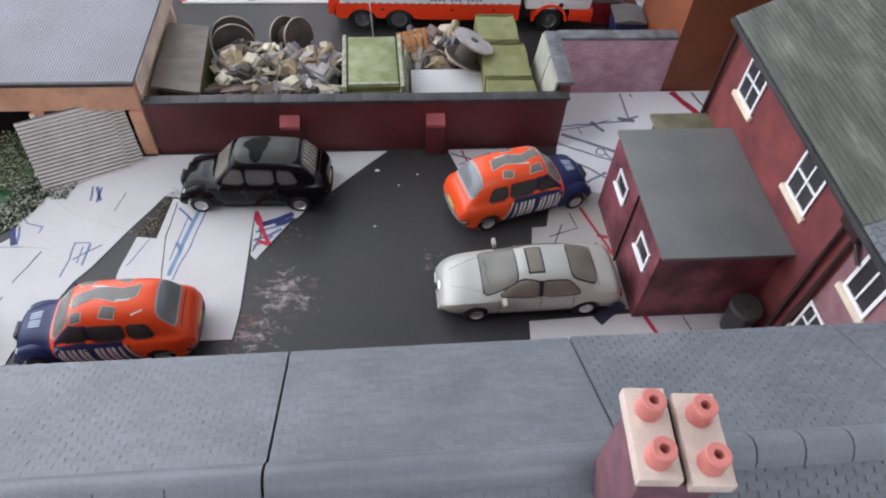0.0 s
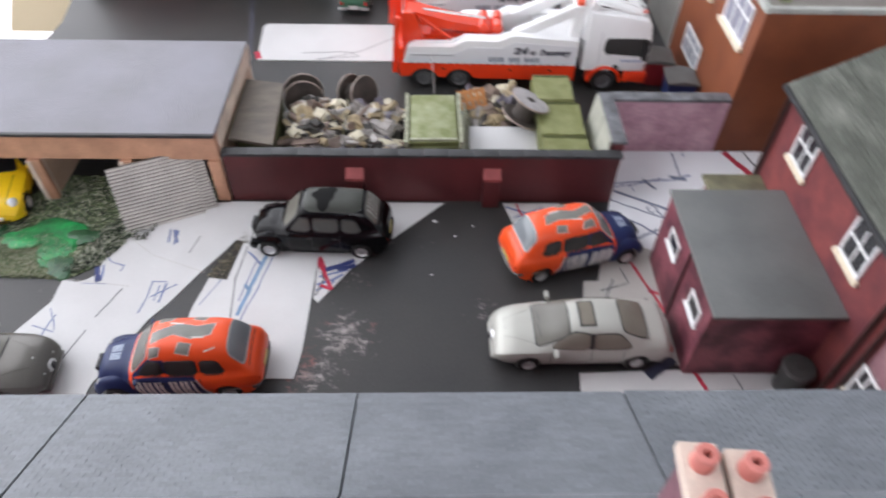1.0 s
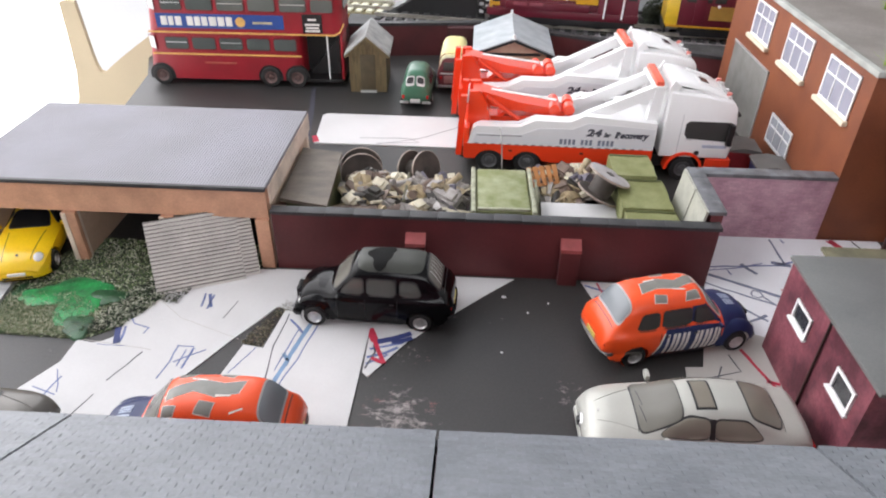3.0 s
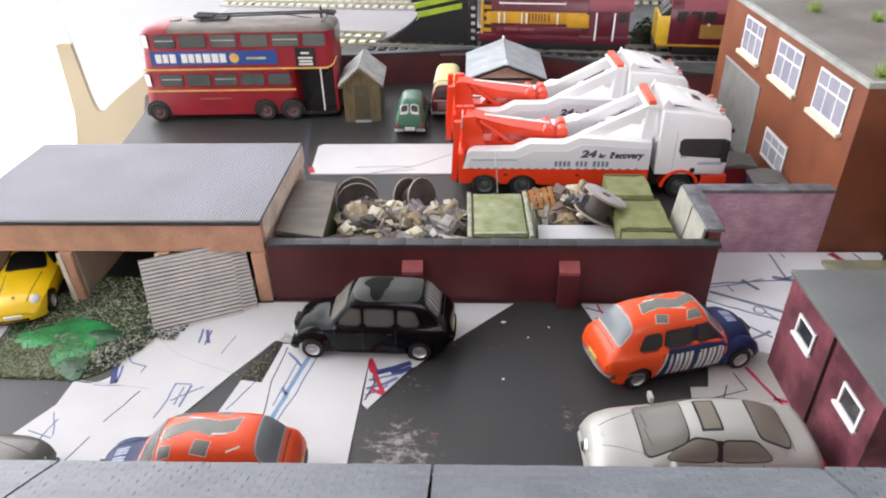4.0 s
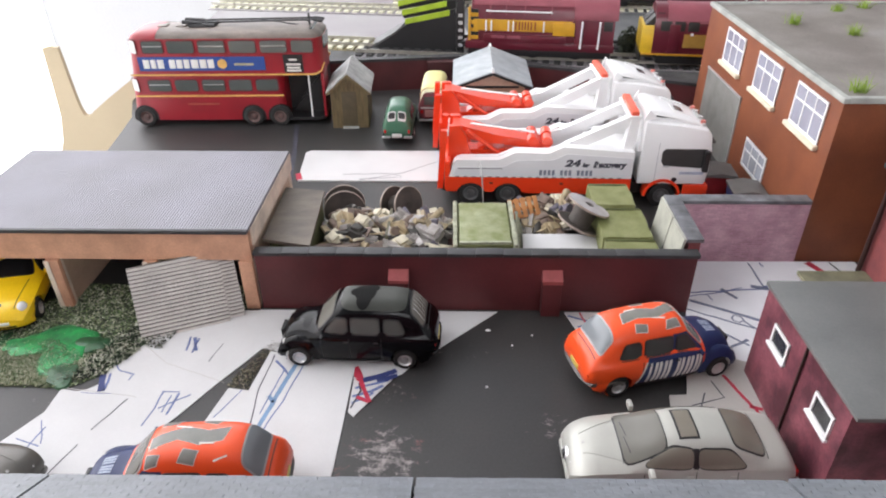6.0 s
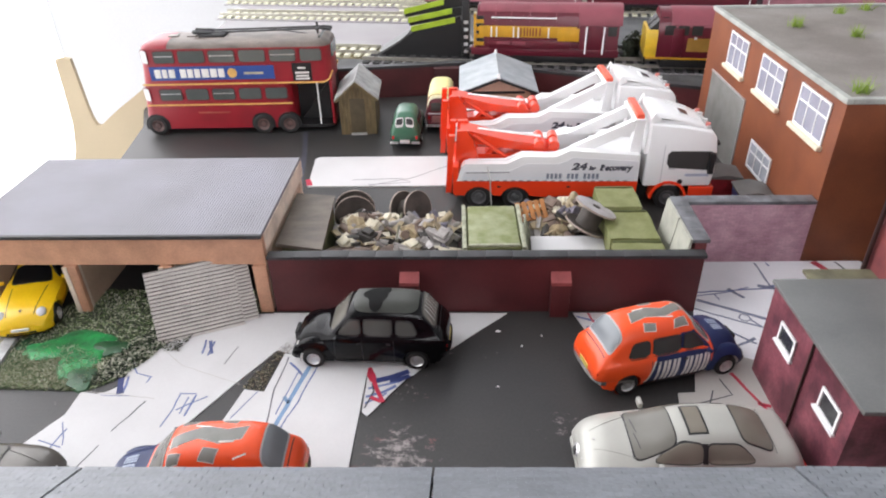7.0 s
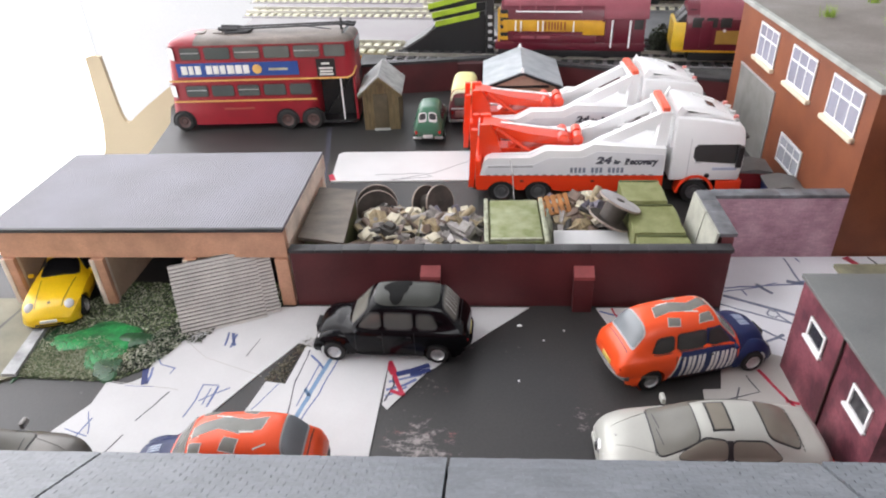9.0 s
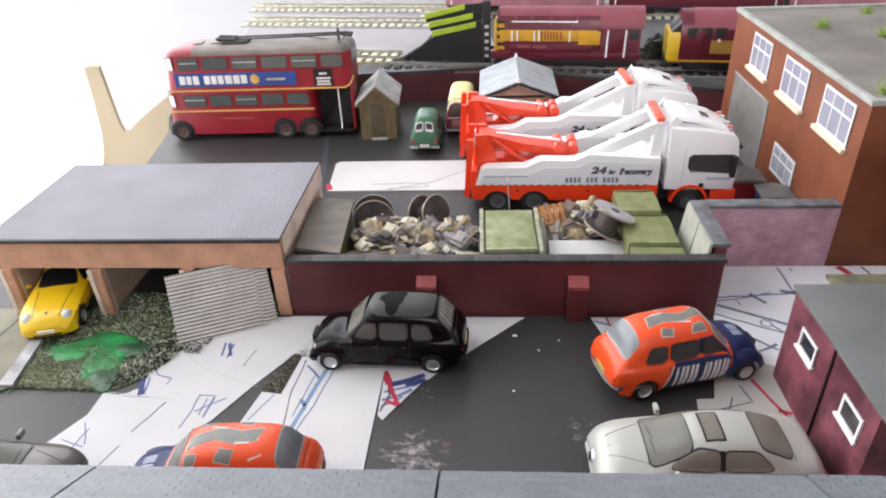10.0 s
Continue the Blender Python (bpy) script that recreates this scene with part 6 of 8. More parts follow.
    part("windscreen", rake(mesh_box(-63.3, -62.6, -10, 10, 22.5, 31)), LAMP_CLEAR, t)
    part("upper_windscreen", rake(mesh_box(-63.3, -62.6, -9, 9, 47.6, 54.8)), LAMP_CLEAR, t)
    part("rear_window", prism(bmesh.new(), [(56.0, 60.4), (63.1, 54.6), (63.1, 47.6), (62.0, 47.6), (61.8, 54.0), (55.4, 59.6)], "y", -9, 9), BUS_GLASS, t)
    GEAR = mat("trolley_gear", (0.03, 0.03, 0.032), 0.5, size=4)
    part("trolley_base", mesh_box(-20, -4, -6, 6, 59.8, 61.6, bevel=0.6), GEAR, t)
    for s in (-1, 1):
        part("trolley_boom", rod(rod(bmesh.new(), (-14, s * 3.2, 62.4), (57, s * 2.6, 63.6), 0.6, 8), (57, s * 2.6, 63.6), (63, s * 2.6, 62.8), 1.0, 8), GEAR, t)
        part("boom_spring", rod(bmesh.new(), (-24, s * 3.2, 62.8), (-12, s * 3.2, 62.2), 1.2, 8), GEAR, t)
    part("boom_hook", rod(rod(bmesh.new(), (54, -4, 63.4), (54, 4, 63.4), 0.7, 8), (54, 0, 58), (54, 0, 67), 0.7, 8), GEAR, t)
    part("rear_rope", rod(bmesh.new(), (20, 0, 64), (60, 0, 58), 0.35, 6), GEAR, t)
    for xx in (-40, -28):
        part("roof_vent", mesh_box(xx, xx + 6, -4, 2, 59.8, 60.7, bevel=0.3), ROOF_GREY, t)
    return t


trolleybus(-188.5, 440, 1.2)

# ---- recovery trucks ----
TRUCK_WHITE = mat("glossy_white_paint", (0.82, 0.82, 0.82), 0.3, spots=0.03, size=20, grain=0.008, bump=0.02, coat=0.4)
TRUCK_SIDE = mat("silver_grey_panel", (0.7, 0.7, 0.72), 0.35, spots=0.05, size=20, grain=0.01, bump=0.02)
TRUCK_ORANGE = mat("signal_orange_paint", (0.84, 0.052, 0.012), 0.3, spots=0.05, size=15, grain=0.015, bump=0.02, coat=0.4)
CHEQUER = mat("grey_chequer", (0.2, 0.17, 0.17), 0.45, bump=0)
BEACON = mat("faded_red_beacon", (0.62, 0.2, 0.17), 0.25, size=2, spots=0.1, bump=0)
DECK_GREY = mat("deck_grey", (0.5, 0.5, 0.52), 0.4, size=8)


def words(name, text, size, material, parent, m, wide=1.0):
    """Raised lettering in the built-in font."""
    curve = bpy.data.curves.new(name, "FONT")
    curve.body, curve.size, curve.extrude = text, size * MM, 0.08 * MM
    curve.shear, curve.offset = 0.2, 0.24 * MM
    ob = bpy.data.objects.new(name, curve)
    scene.collection.objects.link(ob)
    bpy.context.view_layer.update()
    data = bpy.data.meshes.new_from_object(ob.evaluated_get(bpy.context.evaluated_depsgraph_get()))
    bpy.data.objects.remove(ob)
    bpy.data.curves.remove(curve)
    data.materials.clear()
    data.materials.append(material)
    made = new(name, data)
    made.parent, made.matrix_basis = parent, m @ Matrix.Diagonal((wide, 1, 1, 1))
    return made


TRUCK_RIM = mat("dark_truck_rim", (0.09, 0.09, 0.095), 0.5, size=4)
NUMBER_GREY = mat("faded_number_grey", (0.2, 0.22, 0.28), 0.5, bump=0)


def recovery_truck(x, y, turn):
    t = thing("recovery_truck", "white and orange heavy recovery truck with an orange crane", "truck", x, y, 0, turn, "recovery trucks")
    H = 16.0
    part("chassis", mesh_box(-64, 62, -10, 10, 5, 11), TRIM, t)
    for s in (-1, 1):
        y0, y1 = sorted((s * 10.5, s * H))
        # stepped body side
        line = [(-60.5, 15.6), (30, 15.6), (30, 29.6), (-4.6, 32.2), (-11.4, 28.8), (-28, 29.0), (-35.4, 25.1), (-56.2, 25.0), (-58, 23.4)]
        part("body_side", prism(bmesh.new(), line, "y", y0, y1), TRUCK_WHITE, t)
        ys = s * (H + 0.25)
        panel = [(-58.4, 15.8), (29.4, 15.8), (29.4, 26.6), (-2.8, 28.6), (-9.6, 25.2), (-26, 25.2), (-33.6, 21.4), (-56.4, 21.2)]
        part("side_panel", prism(bmesh.new(), panel, "y", *sorted((s * (H - 0.2), ys))), TRUCK_SIDE, t, "silver grey side panel")
        part("rim_line", prism(bmesh.new(), [(-56, 20.2), (-34, 20.4), (-34, 20.7), (-56, 20.5)], "y", *sorted((s * H, ys + s * 0.08))), TRIM, t)
        skirt = [(-62, 7.6), (-58, 7.6)] + [(-49.4 + 8.0 * math.cos(a), 4.4 + 8.0 * math.sin(a)) for a in np.linspace(2.75, 0.4, 9)] + [(-30.8 + 8.0 * math.cos(a), 4.4 + 8.0 * math.sin(a)) for a in np.linspace(2.75, 0.4, 9)] + [(-20, 7), (30, 7), (30, 15.6), (-62, 15.6)]
        part("skirt", prism(bmesh.new(), skirt, "y", *sorted((s * (H - 1.2), s * (H + 0.1)))), TRUCK_ORANGE, t, "orange side skirt")
        for i in range(42):
            if i % 2:
                continue
            xx = -57 + i * 2.0
            part("chequer", mesh_box(xx, xx + 1.9, min(ys, ys + s * 0.15), max(ys, ys + s * 0.15), 15.75, 16.25), CHEQUER, t)
        for xx in (-40, -5, 16):
            part("locker_catch", mesh_box(xx, xx + 1.6, *sorted((s * H, s * (H + 0.5))), 12.2, 13), TRIM, t)
        for xw in (-49.4, -30.8, 46):
            wheel(t, xw, s * (H - 2.8), 6.5, 5.2, TRUCK_RIM, s)
        part("mudguard", prism(bmesh.new(), [(46 + 9.4 * math.cos(a), 6.2 + 9.4 * math.sin(a)) for a in np.linspace(0, math.pi, 13)] + [(46 + 8 * math.cos(a), 6.2 + 8 * math.sin(a)) for a in np.linspace(math.pi, 0, 13)], "y", *sorted((s * 9, s * (H + 0.1)))), TRUCK_ORANGE, t)
        # lettering
        if s < 0:
            words("lettering", "24", 4.9, INK_BLACK, t, at(-3.2, ys - 0.1, 22.2, 0, 90), 1.42)
            words("lettering", "hr", 2.7, INK_BLACK, t, at(5.4, ys - 0.1, 22.1, 0, 90), 1.2)
            words("lettering", "Recovery", 4.3, INK_BLACK, t, at(10.6, ys - 0.1, 21.8, 0, 90), 0.94)
        else:
            words("lettering", "24", 5.6, INK_BLACK, t, at(26, ys + 0.1, 22.4, 180, 90))
            words("lettering", "hr", 3.2, INK_BLACK, t, at(19, ys + 0.1, 22.4, 180, 90))
            words("lettering", "Recovery", 4.5, INK_BLACK, t, at(13, ys + 0.1, 22.0, 180, 90))
        for i in range(13):
            if i in (4, 8):
                continue
            xx = -15.5 + i * 2.05
            part("number_bar", mesh_box(xx, xx + 1.35, *sorted((ys, ys + s * 0.12)), 17.2, 20.0), NUMBER_GREY, t)
        # sloping strut from the bed to the head frame
        part("strut", prism(bmesh.new(), [(-4, 31.4), (7, 31.0), (29, 42), (29, 45.8), (25.5, 45.8)], "y", *sorted((s * 7.5, s * 11.5))), TRUCK_WHITE, t)
        part("bed_rail", prism(bmesh.new(), [(-55, 21.5), (-36, 22), (-28, 26), (-12, 26), (0, 29.5), (0, 32.4), (-12, 28.8), (-28, 29.2), (-36, 25.4), (-55, 25)], "y", *sorted((s * 9.2, s * 12))), TRUCK_WHITE, t)
    part("deck", mesh_box(-58, 29.8, -10.5, 10.5, 11, 21.0), DECK_GREY, t)
    part("locker_block", mesh_box(8, 29, -13, 13, 21, 29.8), TRUCK_WHITE, t)
    part("tail_board", mesh_box(-62.6, -59.6, -15.6, 15.6, 8, 23.4, bevel=0.6), TRUCK_ORANGE, t, "orange tail board")
    part("tail_frame", prism(bmesh.new(), [(-66.5, 7), (-63.6, 7), (-61.4, 38.2), (-64.4, 38.2)], "y", -12, -9), TRUCK_ORANGE, t)
    part("tail_frame", prism(bmesh.new(), [(-66.5, 7), (-63.6, 7), (-61.4, 38.2), (-64.4, 38.2)], "y", 9, 12), TRUCK_ORANGE, t)
    part("crane_arm", prism(bmesh.new(), [(-59, 32.6), (-38, 29.4), (-22, 27.6), (-14, 26.6), (-12, 29), (-22, 31.6), (-36, 33.6), (-54, 38.4), (-59, 38.4)], "y", -5.5, 5.5), TRUCK_ORANGE, t, "orange folded crane arm")
    part("lower_arm", prism(bmesh.new(), [(-59, 21), (-34, 22.4), (-22, 24.6), (-20, 27), (-25, 27), (-36, 25.6), (-59, 25.6)], "y", -4.6, 4.6), TRUCK_ORANGE, t)
    part("arm_brace", prism(bmesh.new(), [(-47, 25), (-44, 25), (-36, 32), (-39, 32)], "y", -4, 4), TRUCK_ORANGE, t)
    part("crane_cheek", prism(bmesh.new(), [(-61.5, 18), (-48, 17), (-52, 34), (-55.5, 39.6), (-60.5, 39.4)], "y", -8.5, -5.6), TRUCK_ORANGE, t)
    part("crane_cheek", prism(bmesh.new(), [(-61.5, 18), (-48, 17), (-52, 34), (-55.5, 39.6), (-60.5, 39.4)], "y", 5.6, 8.5), TRUCK_ORANGE, t)
    for s in (-1, 1):
        part("ram", rod(bmesh.new(), (-52, s * 6.6, 36.5), (-33, s * 6.6, 23), 1.1, 10), TRUCK_ORANGE, t)
        for xx in (-18.8, -11.6):
            part("winch_drum", rod(bmesh.new(), (xx, s * 1.2, 31), (xx, s * 7.4, 31), 2.7, 18), TRUCK_ORANGE, t)
    part("winch_rod", rod(bmesh.new(), (-50, -3, 39), (-18, -3, 34.6), 0.7, 8), CHROME, t)
    part("head_frame", prism(bmesh.new(), [(25, 29.6), (30.4, 29.6), (31, 46.6), (27, 46.6)], "y", -12.4, -7), TRUCK_WHITE, t)
    part("head_frame", prism(bmesh.new(), [(25, 29.6), (30.4, 29.6), (31, 46.6), (27, 46.6)], "y", 7, 12.4), TRUCK_WHITE, t)
    part("light_bar", mesh_box(26.4, 30.2, -12.7, 12.7, 47.0, 49.4, bevel=0.7), mat("orange_light_bar", (0.85, 0.13, 0.07), 0.25, bump=0), t, "orange light bar")
    part("light_bar_bracket", mesh_box(25.2, 31.4, -13.6, 13.6, 45.6, 47.2, bevel=0.4), TRUCK_WHITE, t)
    # cab
    cab = part("cab", prism(bmesh.new(), [(33, 12.5), (66.4, 12.5), (67.2, 21), (66.8, 31), (65.6, 38.4), (63.4, 41.4), (50, 44.0), (33, 45.8)], "y", -15.4, 15.4), TRUCK_WHITE, t, "white truck cab")
    bmesh_cab = bmesh.new()
    bmesh_cab.from_mesh(cab.data)
    bmesh.ops.bevel(bmesh_cab, geom=bmesh_cab.edges[:], offset=1.1 * MM, segments=3, affect="EDGES", profile=0.5)
    bmesh_cab.to_mesh(cab.data)
    bmesh_cab.free()
    cab.data.shade_smooth()
    cab.data.set_sharp_from_angle(angle=radians(50))
    bm = prism(bmesh.new(), [(33.4, 45), (33.8, 49.6), (36.4, 50.2), (42, 49.2), (50, 47.0), (58, 44.2), (63.0, 41.2), (50, 43.4)], "y", -12.8, 12.8)
    bmesh.ops.bevel(bm, geom=[e for e in bm.edges if abs(e.verts[0].co.y - e.verts[1].co.y) < 0.01 and e.verts[0].co.z > 41], offset=2.2, segments=3, affect="EDGES", profile=0.5)
    part("cab_roof", bm, TRUCK_WHITE, t)
    for s in (-1, 1):
        part("wind_deflector", prism(bmesh.new(), [(31.6, 30), (34.2, 30), (35, 45.6), (38, 47.6), (34.4, 50.6), (32.6, 47)], "y", *sorted((s * 12.9, s * 14.4))), TRUCK_WHITE, t)
    part("roof_hatch", prism(bmesh.new(), [(48.6, 47.0), (52.2, 45.9), (52.5, 46.7), (48.8, 47.9)], "y", -5, 1), CAR_GLASS, t)
    part("roof_hatch_frame", prism(bmesh.new(), [(47, 46.6), (57.2, 43.4), (57.5, 44.8), (47.2, 48.1)], "y", -7.4, 2.4), TRUCK_WHITE, t)
    part("air_horn", prism(bmesh.new(), [(44, 47.6), (55, 44.2), (55.4, 45.8), (44.4, 49.2)], "y", 7, 9.6), WHITE, t)
    for s in (-1, 1):
        part("side_window", prism(bmesh.new(), [(44.8, 22.8), (64.6, 21.6), (65.6, 23), (65.4, 30.4), (64.2, 31.6), (44.8, 31.6), (43.2, 30), (43.2, 25)], "y", *sorted((s * 15.2, s * 15.7))), CAR_GLASS, t)
        part("door_gap", mesh_box(41.2, 41.5, *sorted((s * 15.3, s * 15.5)), 14, 34.6), DECK_GREY, t)
        part("door_handle", mesh_box(44.4, 47.4, *sorted((s * 15.4, s * 15.9)), 22, 22.8), DECK_GREY, t)
        part("cab_step", mesh_box(56, 65.4, *sorted((s * 14.4, s * 15.8)), 6.5, 12.4, bevel=0.3), TRUCK_ORANGE, t)
        part("cab_emblem", rod(bmesh.new(), (51, s * 15.2, 15.2), (51, s * 15.7, 15.2), 1.3, 12), TRIM, t)
        part("cab_stripe", mesh_box(53, 64.5, *sorted((s * 15.3, s * 15.6)), 18.2, 19.6), mat("pale_blue_stripe", (0.45, 0.5, 0.62), 0.4, bump=0), t)
        part("mirror", mesh_box(63.0, 65.6, *sorted((s * 15.9, s * 18.6)), 20.5, 31.5, bevel=0.7), TRIM, t)
        for yy in (4.2, 9.6):
            part("roof_beacon", rod(bmesh.new(), (61.6, s * yy, 42.6), (61.7, s * yy, 44.1), 1.2, 12), BEACON if yy > 5 else LAMP_CLEAR, t)
        part("headlight", mesh_box(66.8, 68.7, *sorted((s * 8, s * 14)), 8.5, 11.6, bevel=0.5), LAMP_CLEAR, t)
    part("beacon_bar", mesh_box(60.8, 62.4, -12.4, 12.4, 41.8, 43.2, bevel=0.3), CHROME, t)
    part("windscreen", prism(bmesh.new(), [(66.8, 23.5), (67.6, 23.5), (66.9, 33), (66.2, 33)], "y", -13.6, 13.6), CAR_GLASS, t)
    part("sun_visor", mesh_box(64.6, 68.0, -14, 14, 34, 35.4, bevel=0.4), TRIM, t)
    part("front_bumper", mesh_box(63, 68.4, -15.6, 15.6, 5.5, 12.4, bevel=0.9), TRUCK_ORANGE, t)
    return t


recovery_truck(15.1, 333.4, -1.0)
recovery_truck(9.9, 388.6, 2.6)

# ---- sheds ----
SHED_WOOD = mat("olive_brown_planks", (0.155, 0.112, 0.052), 0.65, size=5, spots=0.3, grain=0.12, stretch=(3, 3, 0.6))
SHED_ROOF = mat("pale_grey_felt", (0.42, 0.43, 0.42), 0.6, size=6, spots=0.25)


def garden_shed(x, y, turn):
    t = thing("garden_shed", "small olive brown wooden shed with a pale felt roof", "shed", x, y, 0, turn)
    part("body", prism(bmesh.new(), [(-11.5, 0), (11.5, 0), (11.5, 24.5), (0, 35), (-11.5, 24.5)], "y", -15, 17), SHED_WOOD, t)
    for i in range(11):
        xx = -11.4 + i * 2.08
        h = 24.4 + (11.5 - abs(xx + 1.0)) * 0.91
        part("plank", mesh_box(xx, xx + 1.96, -15.35, -15, 0.2, min(h, 34.2)), SHED_WOOD, t)
    door = part("door", mesh_box(-4.6, 4.6, -15.8, -15.3, 1.4, 24, bevel=0.15), mat("dark_shed_door", (0.085, 0.065, 0.035), 0.6, size=4), t)
    part("door_sill", mesh_box(-5, 5, -16.6, -15.3, 0, 1.4), SHED_ROOF, door)
    for s in (-1, 1):
        part("roof_slope", prism(bmesh.new(), [(0, 35.2), (0, 36.8), (s * 14, 24.6), (s * 14, 23.2)], "y", -17.5, 19), SHED_ROOF, t)
        part("barge_board", prism(bmesh.new(), [(0, 33.4), (0, 35.6), (s * 13.8, 23.6), (s * 13.2, 22.2)], "y", -17.9, -17.3), SHED_WOOD, t)
    return t


garden_shed(-111, 435.5, 3)
t = thing("brick_hut", "small hut with a grey gable roof and peach gable", "hut", -20, 456, 0, 0)
part("wall", mesh_box(-21, 21, -22, 20, 0, 23.4), mat("peach_brick", (0.5, 0.3, 0.2), 0.65, size=5), t)
part("gable", prism(bmesh.new(), [(-22.5, 23.4), (22.5, 23.4), (0, 32)], "y", -22.6, 20), mat("peach_render", (0.55, 0.36, 0.27), 0.65, size=5), t)
part("lintel", mesh_box(-17, 17, -23.2, -21.9, 22.0, 23.2), TRIM, t)
HUT_SLATE = mat("hut_slate", (0.3, 0.33, 0.35), 0.5, size=9, spots=0.25, dark=(0.42, 0.45, 0.47))
for s in (-1, 1):
    part("roof_slope", prism(bmesh.new(), [(0, 32.6), (0, 34.4), (s * 25.4, 24.8), (s * 25.4, 23.6)], "y", -28, 29), HUT_SLATE, t)
    part("barge_board", prism(bmesh.new(), [(0, 32.0), (0, 33.6), (s * 25.0, 24.2), (s * 24.4, 22.8)], "y", -28.6, -28), TRIM, t)
for yy in (-27.5, 28):
    part("finial", rod(bmesh.new(), (0, yy, 33.4), (0, yy, 36.4), 1.3, 8, 0.6), WHITE, t)

# ---- bins beside the workshop ----
for x, y, m, text in ((91.5, 329, mat("red_bin_plastic", (0.25, 0.015, 0.02), 0.4, size=6), "red wheeled skip bin with a grey lid"), (99.2, 309.5, mat("blue_bin_plastic", (0.015, 0.03, 0.12), 0.4, size=6), "dark blue wheeled skip bin with a grey lid")):
    t = thing("wheelie_bin", text, "bin", x, y, 0, -4, "trade bins")
    part("bin_body", prism(bmesh.new(), [(-6, 0.8), (6, 0.8), (7.4, 14), (-7.4, 14)], "y", -7, 7), m, t)
    part("lid", prism(bmesh.new(), [(-8, 14), (8, 14), (8, 15), (0, 16.4), (-8, 15)], "y", -7.8, 7.8), mat("bin_lid_grey", (0.13, 0.13, 0.125), 0.45, size=6), t)
    for sx in (-5, 5):
        part("castor", rod(bmesh.new(), (sx, -5, 0.8), (sx, 5, 0.8), 0.8, 10), TRIM, t)
# ---- yard contents behind the wall ----
CRATE_EDGE = mat("pale_crate_edge", (0.38, 0.39, 0.28), 0.6, size=4, spots=0.3)
t = thing("covered_bunker", "dark brown-grey covered bunker with a sloping lid", "bunker")
part("bunker_body", slab(bmesh.new(), [(-119, 250), (-100.6, 246.5), (-102.2, 282), (-119, 285)], 0, 23.4), mat("olive_bunker_side", (0.1, 0.105, 0.035), 0.6, size=7, spots=0.3), t)
bm = bmesh.new()
slab(bm, [(-119.3, 243.4), (-99.2, 238.6), (-101.2, 284), (-119.3, 287)], 23.4, 25)
for v in bm.verts:
    v.co.z += (v.co.y - 262) * 0.02
part("lid", bm, mat("brown_grey_planks", (0.145, 0.118, 0.093), 0.6, size=7, spots=0.3, dark=(0.09, 0.075, 0.06), grain=0.12, stretch=(0.6, 1.3, 1)), t, "dark brown plank lid")

SCRAP = [mat("scrap_tan", (0.42, 0.33, 0.2), 0.6, size=3, spots=0.3), mat("scrap_grey", (0.36, 0.33, 0.31), 0.5, size=3, spots=0.3), mat("scrap_brown", (0.2, 0.14, 0.11), 0.6, size=3, spots=0.3), mat("scrap_cream", (0.66, 0.6, 0.46), 0.6, size=3, spots=0.2), mat("scrap_violet", (0.15, 0.135, 0.17), 0.6, size=3, spots=0.3), mat("scrap_dark", (0.05, 0.045, 0.04), 0.6, size=3, spots=0.3), mat("scrap_olive", (0.27, 0.26, 0.12), 0.6, size=3, spots=0.3)]
LOOSE = ["offcut", "pipe_piece", "engine_block", "plate_piece"]


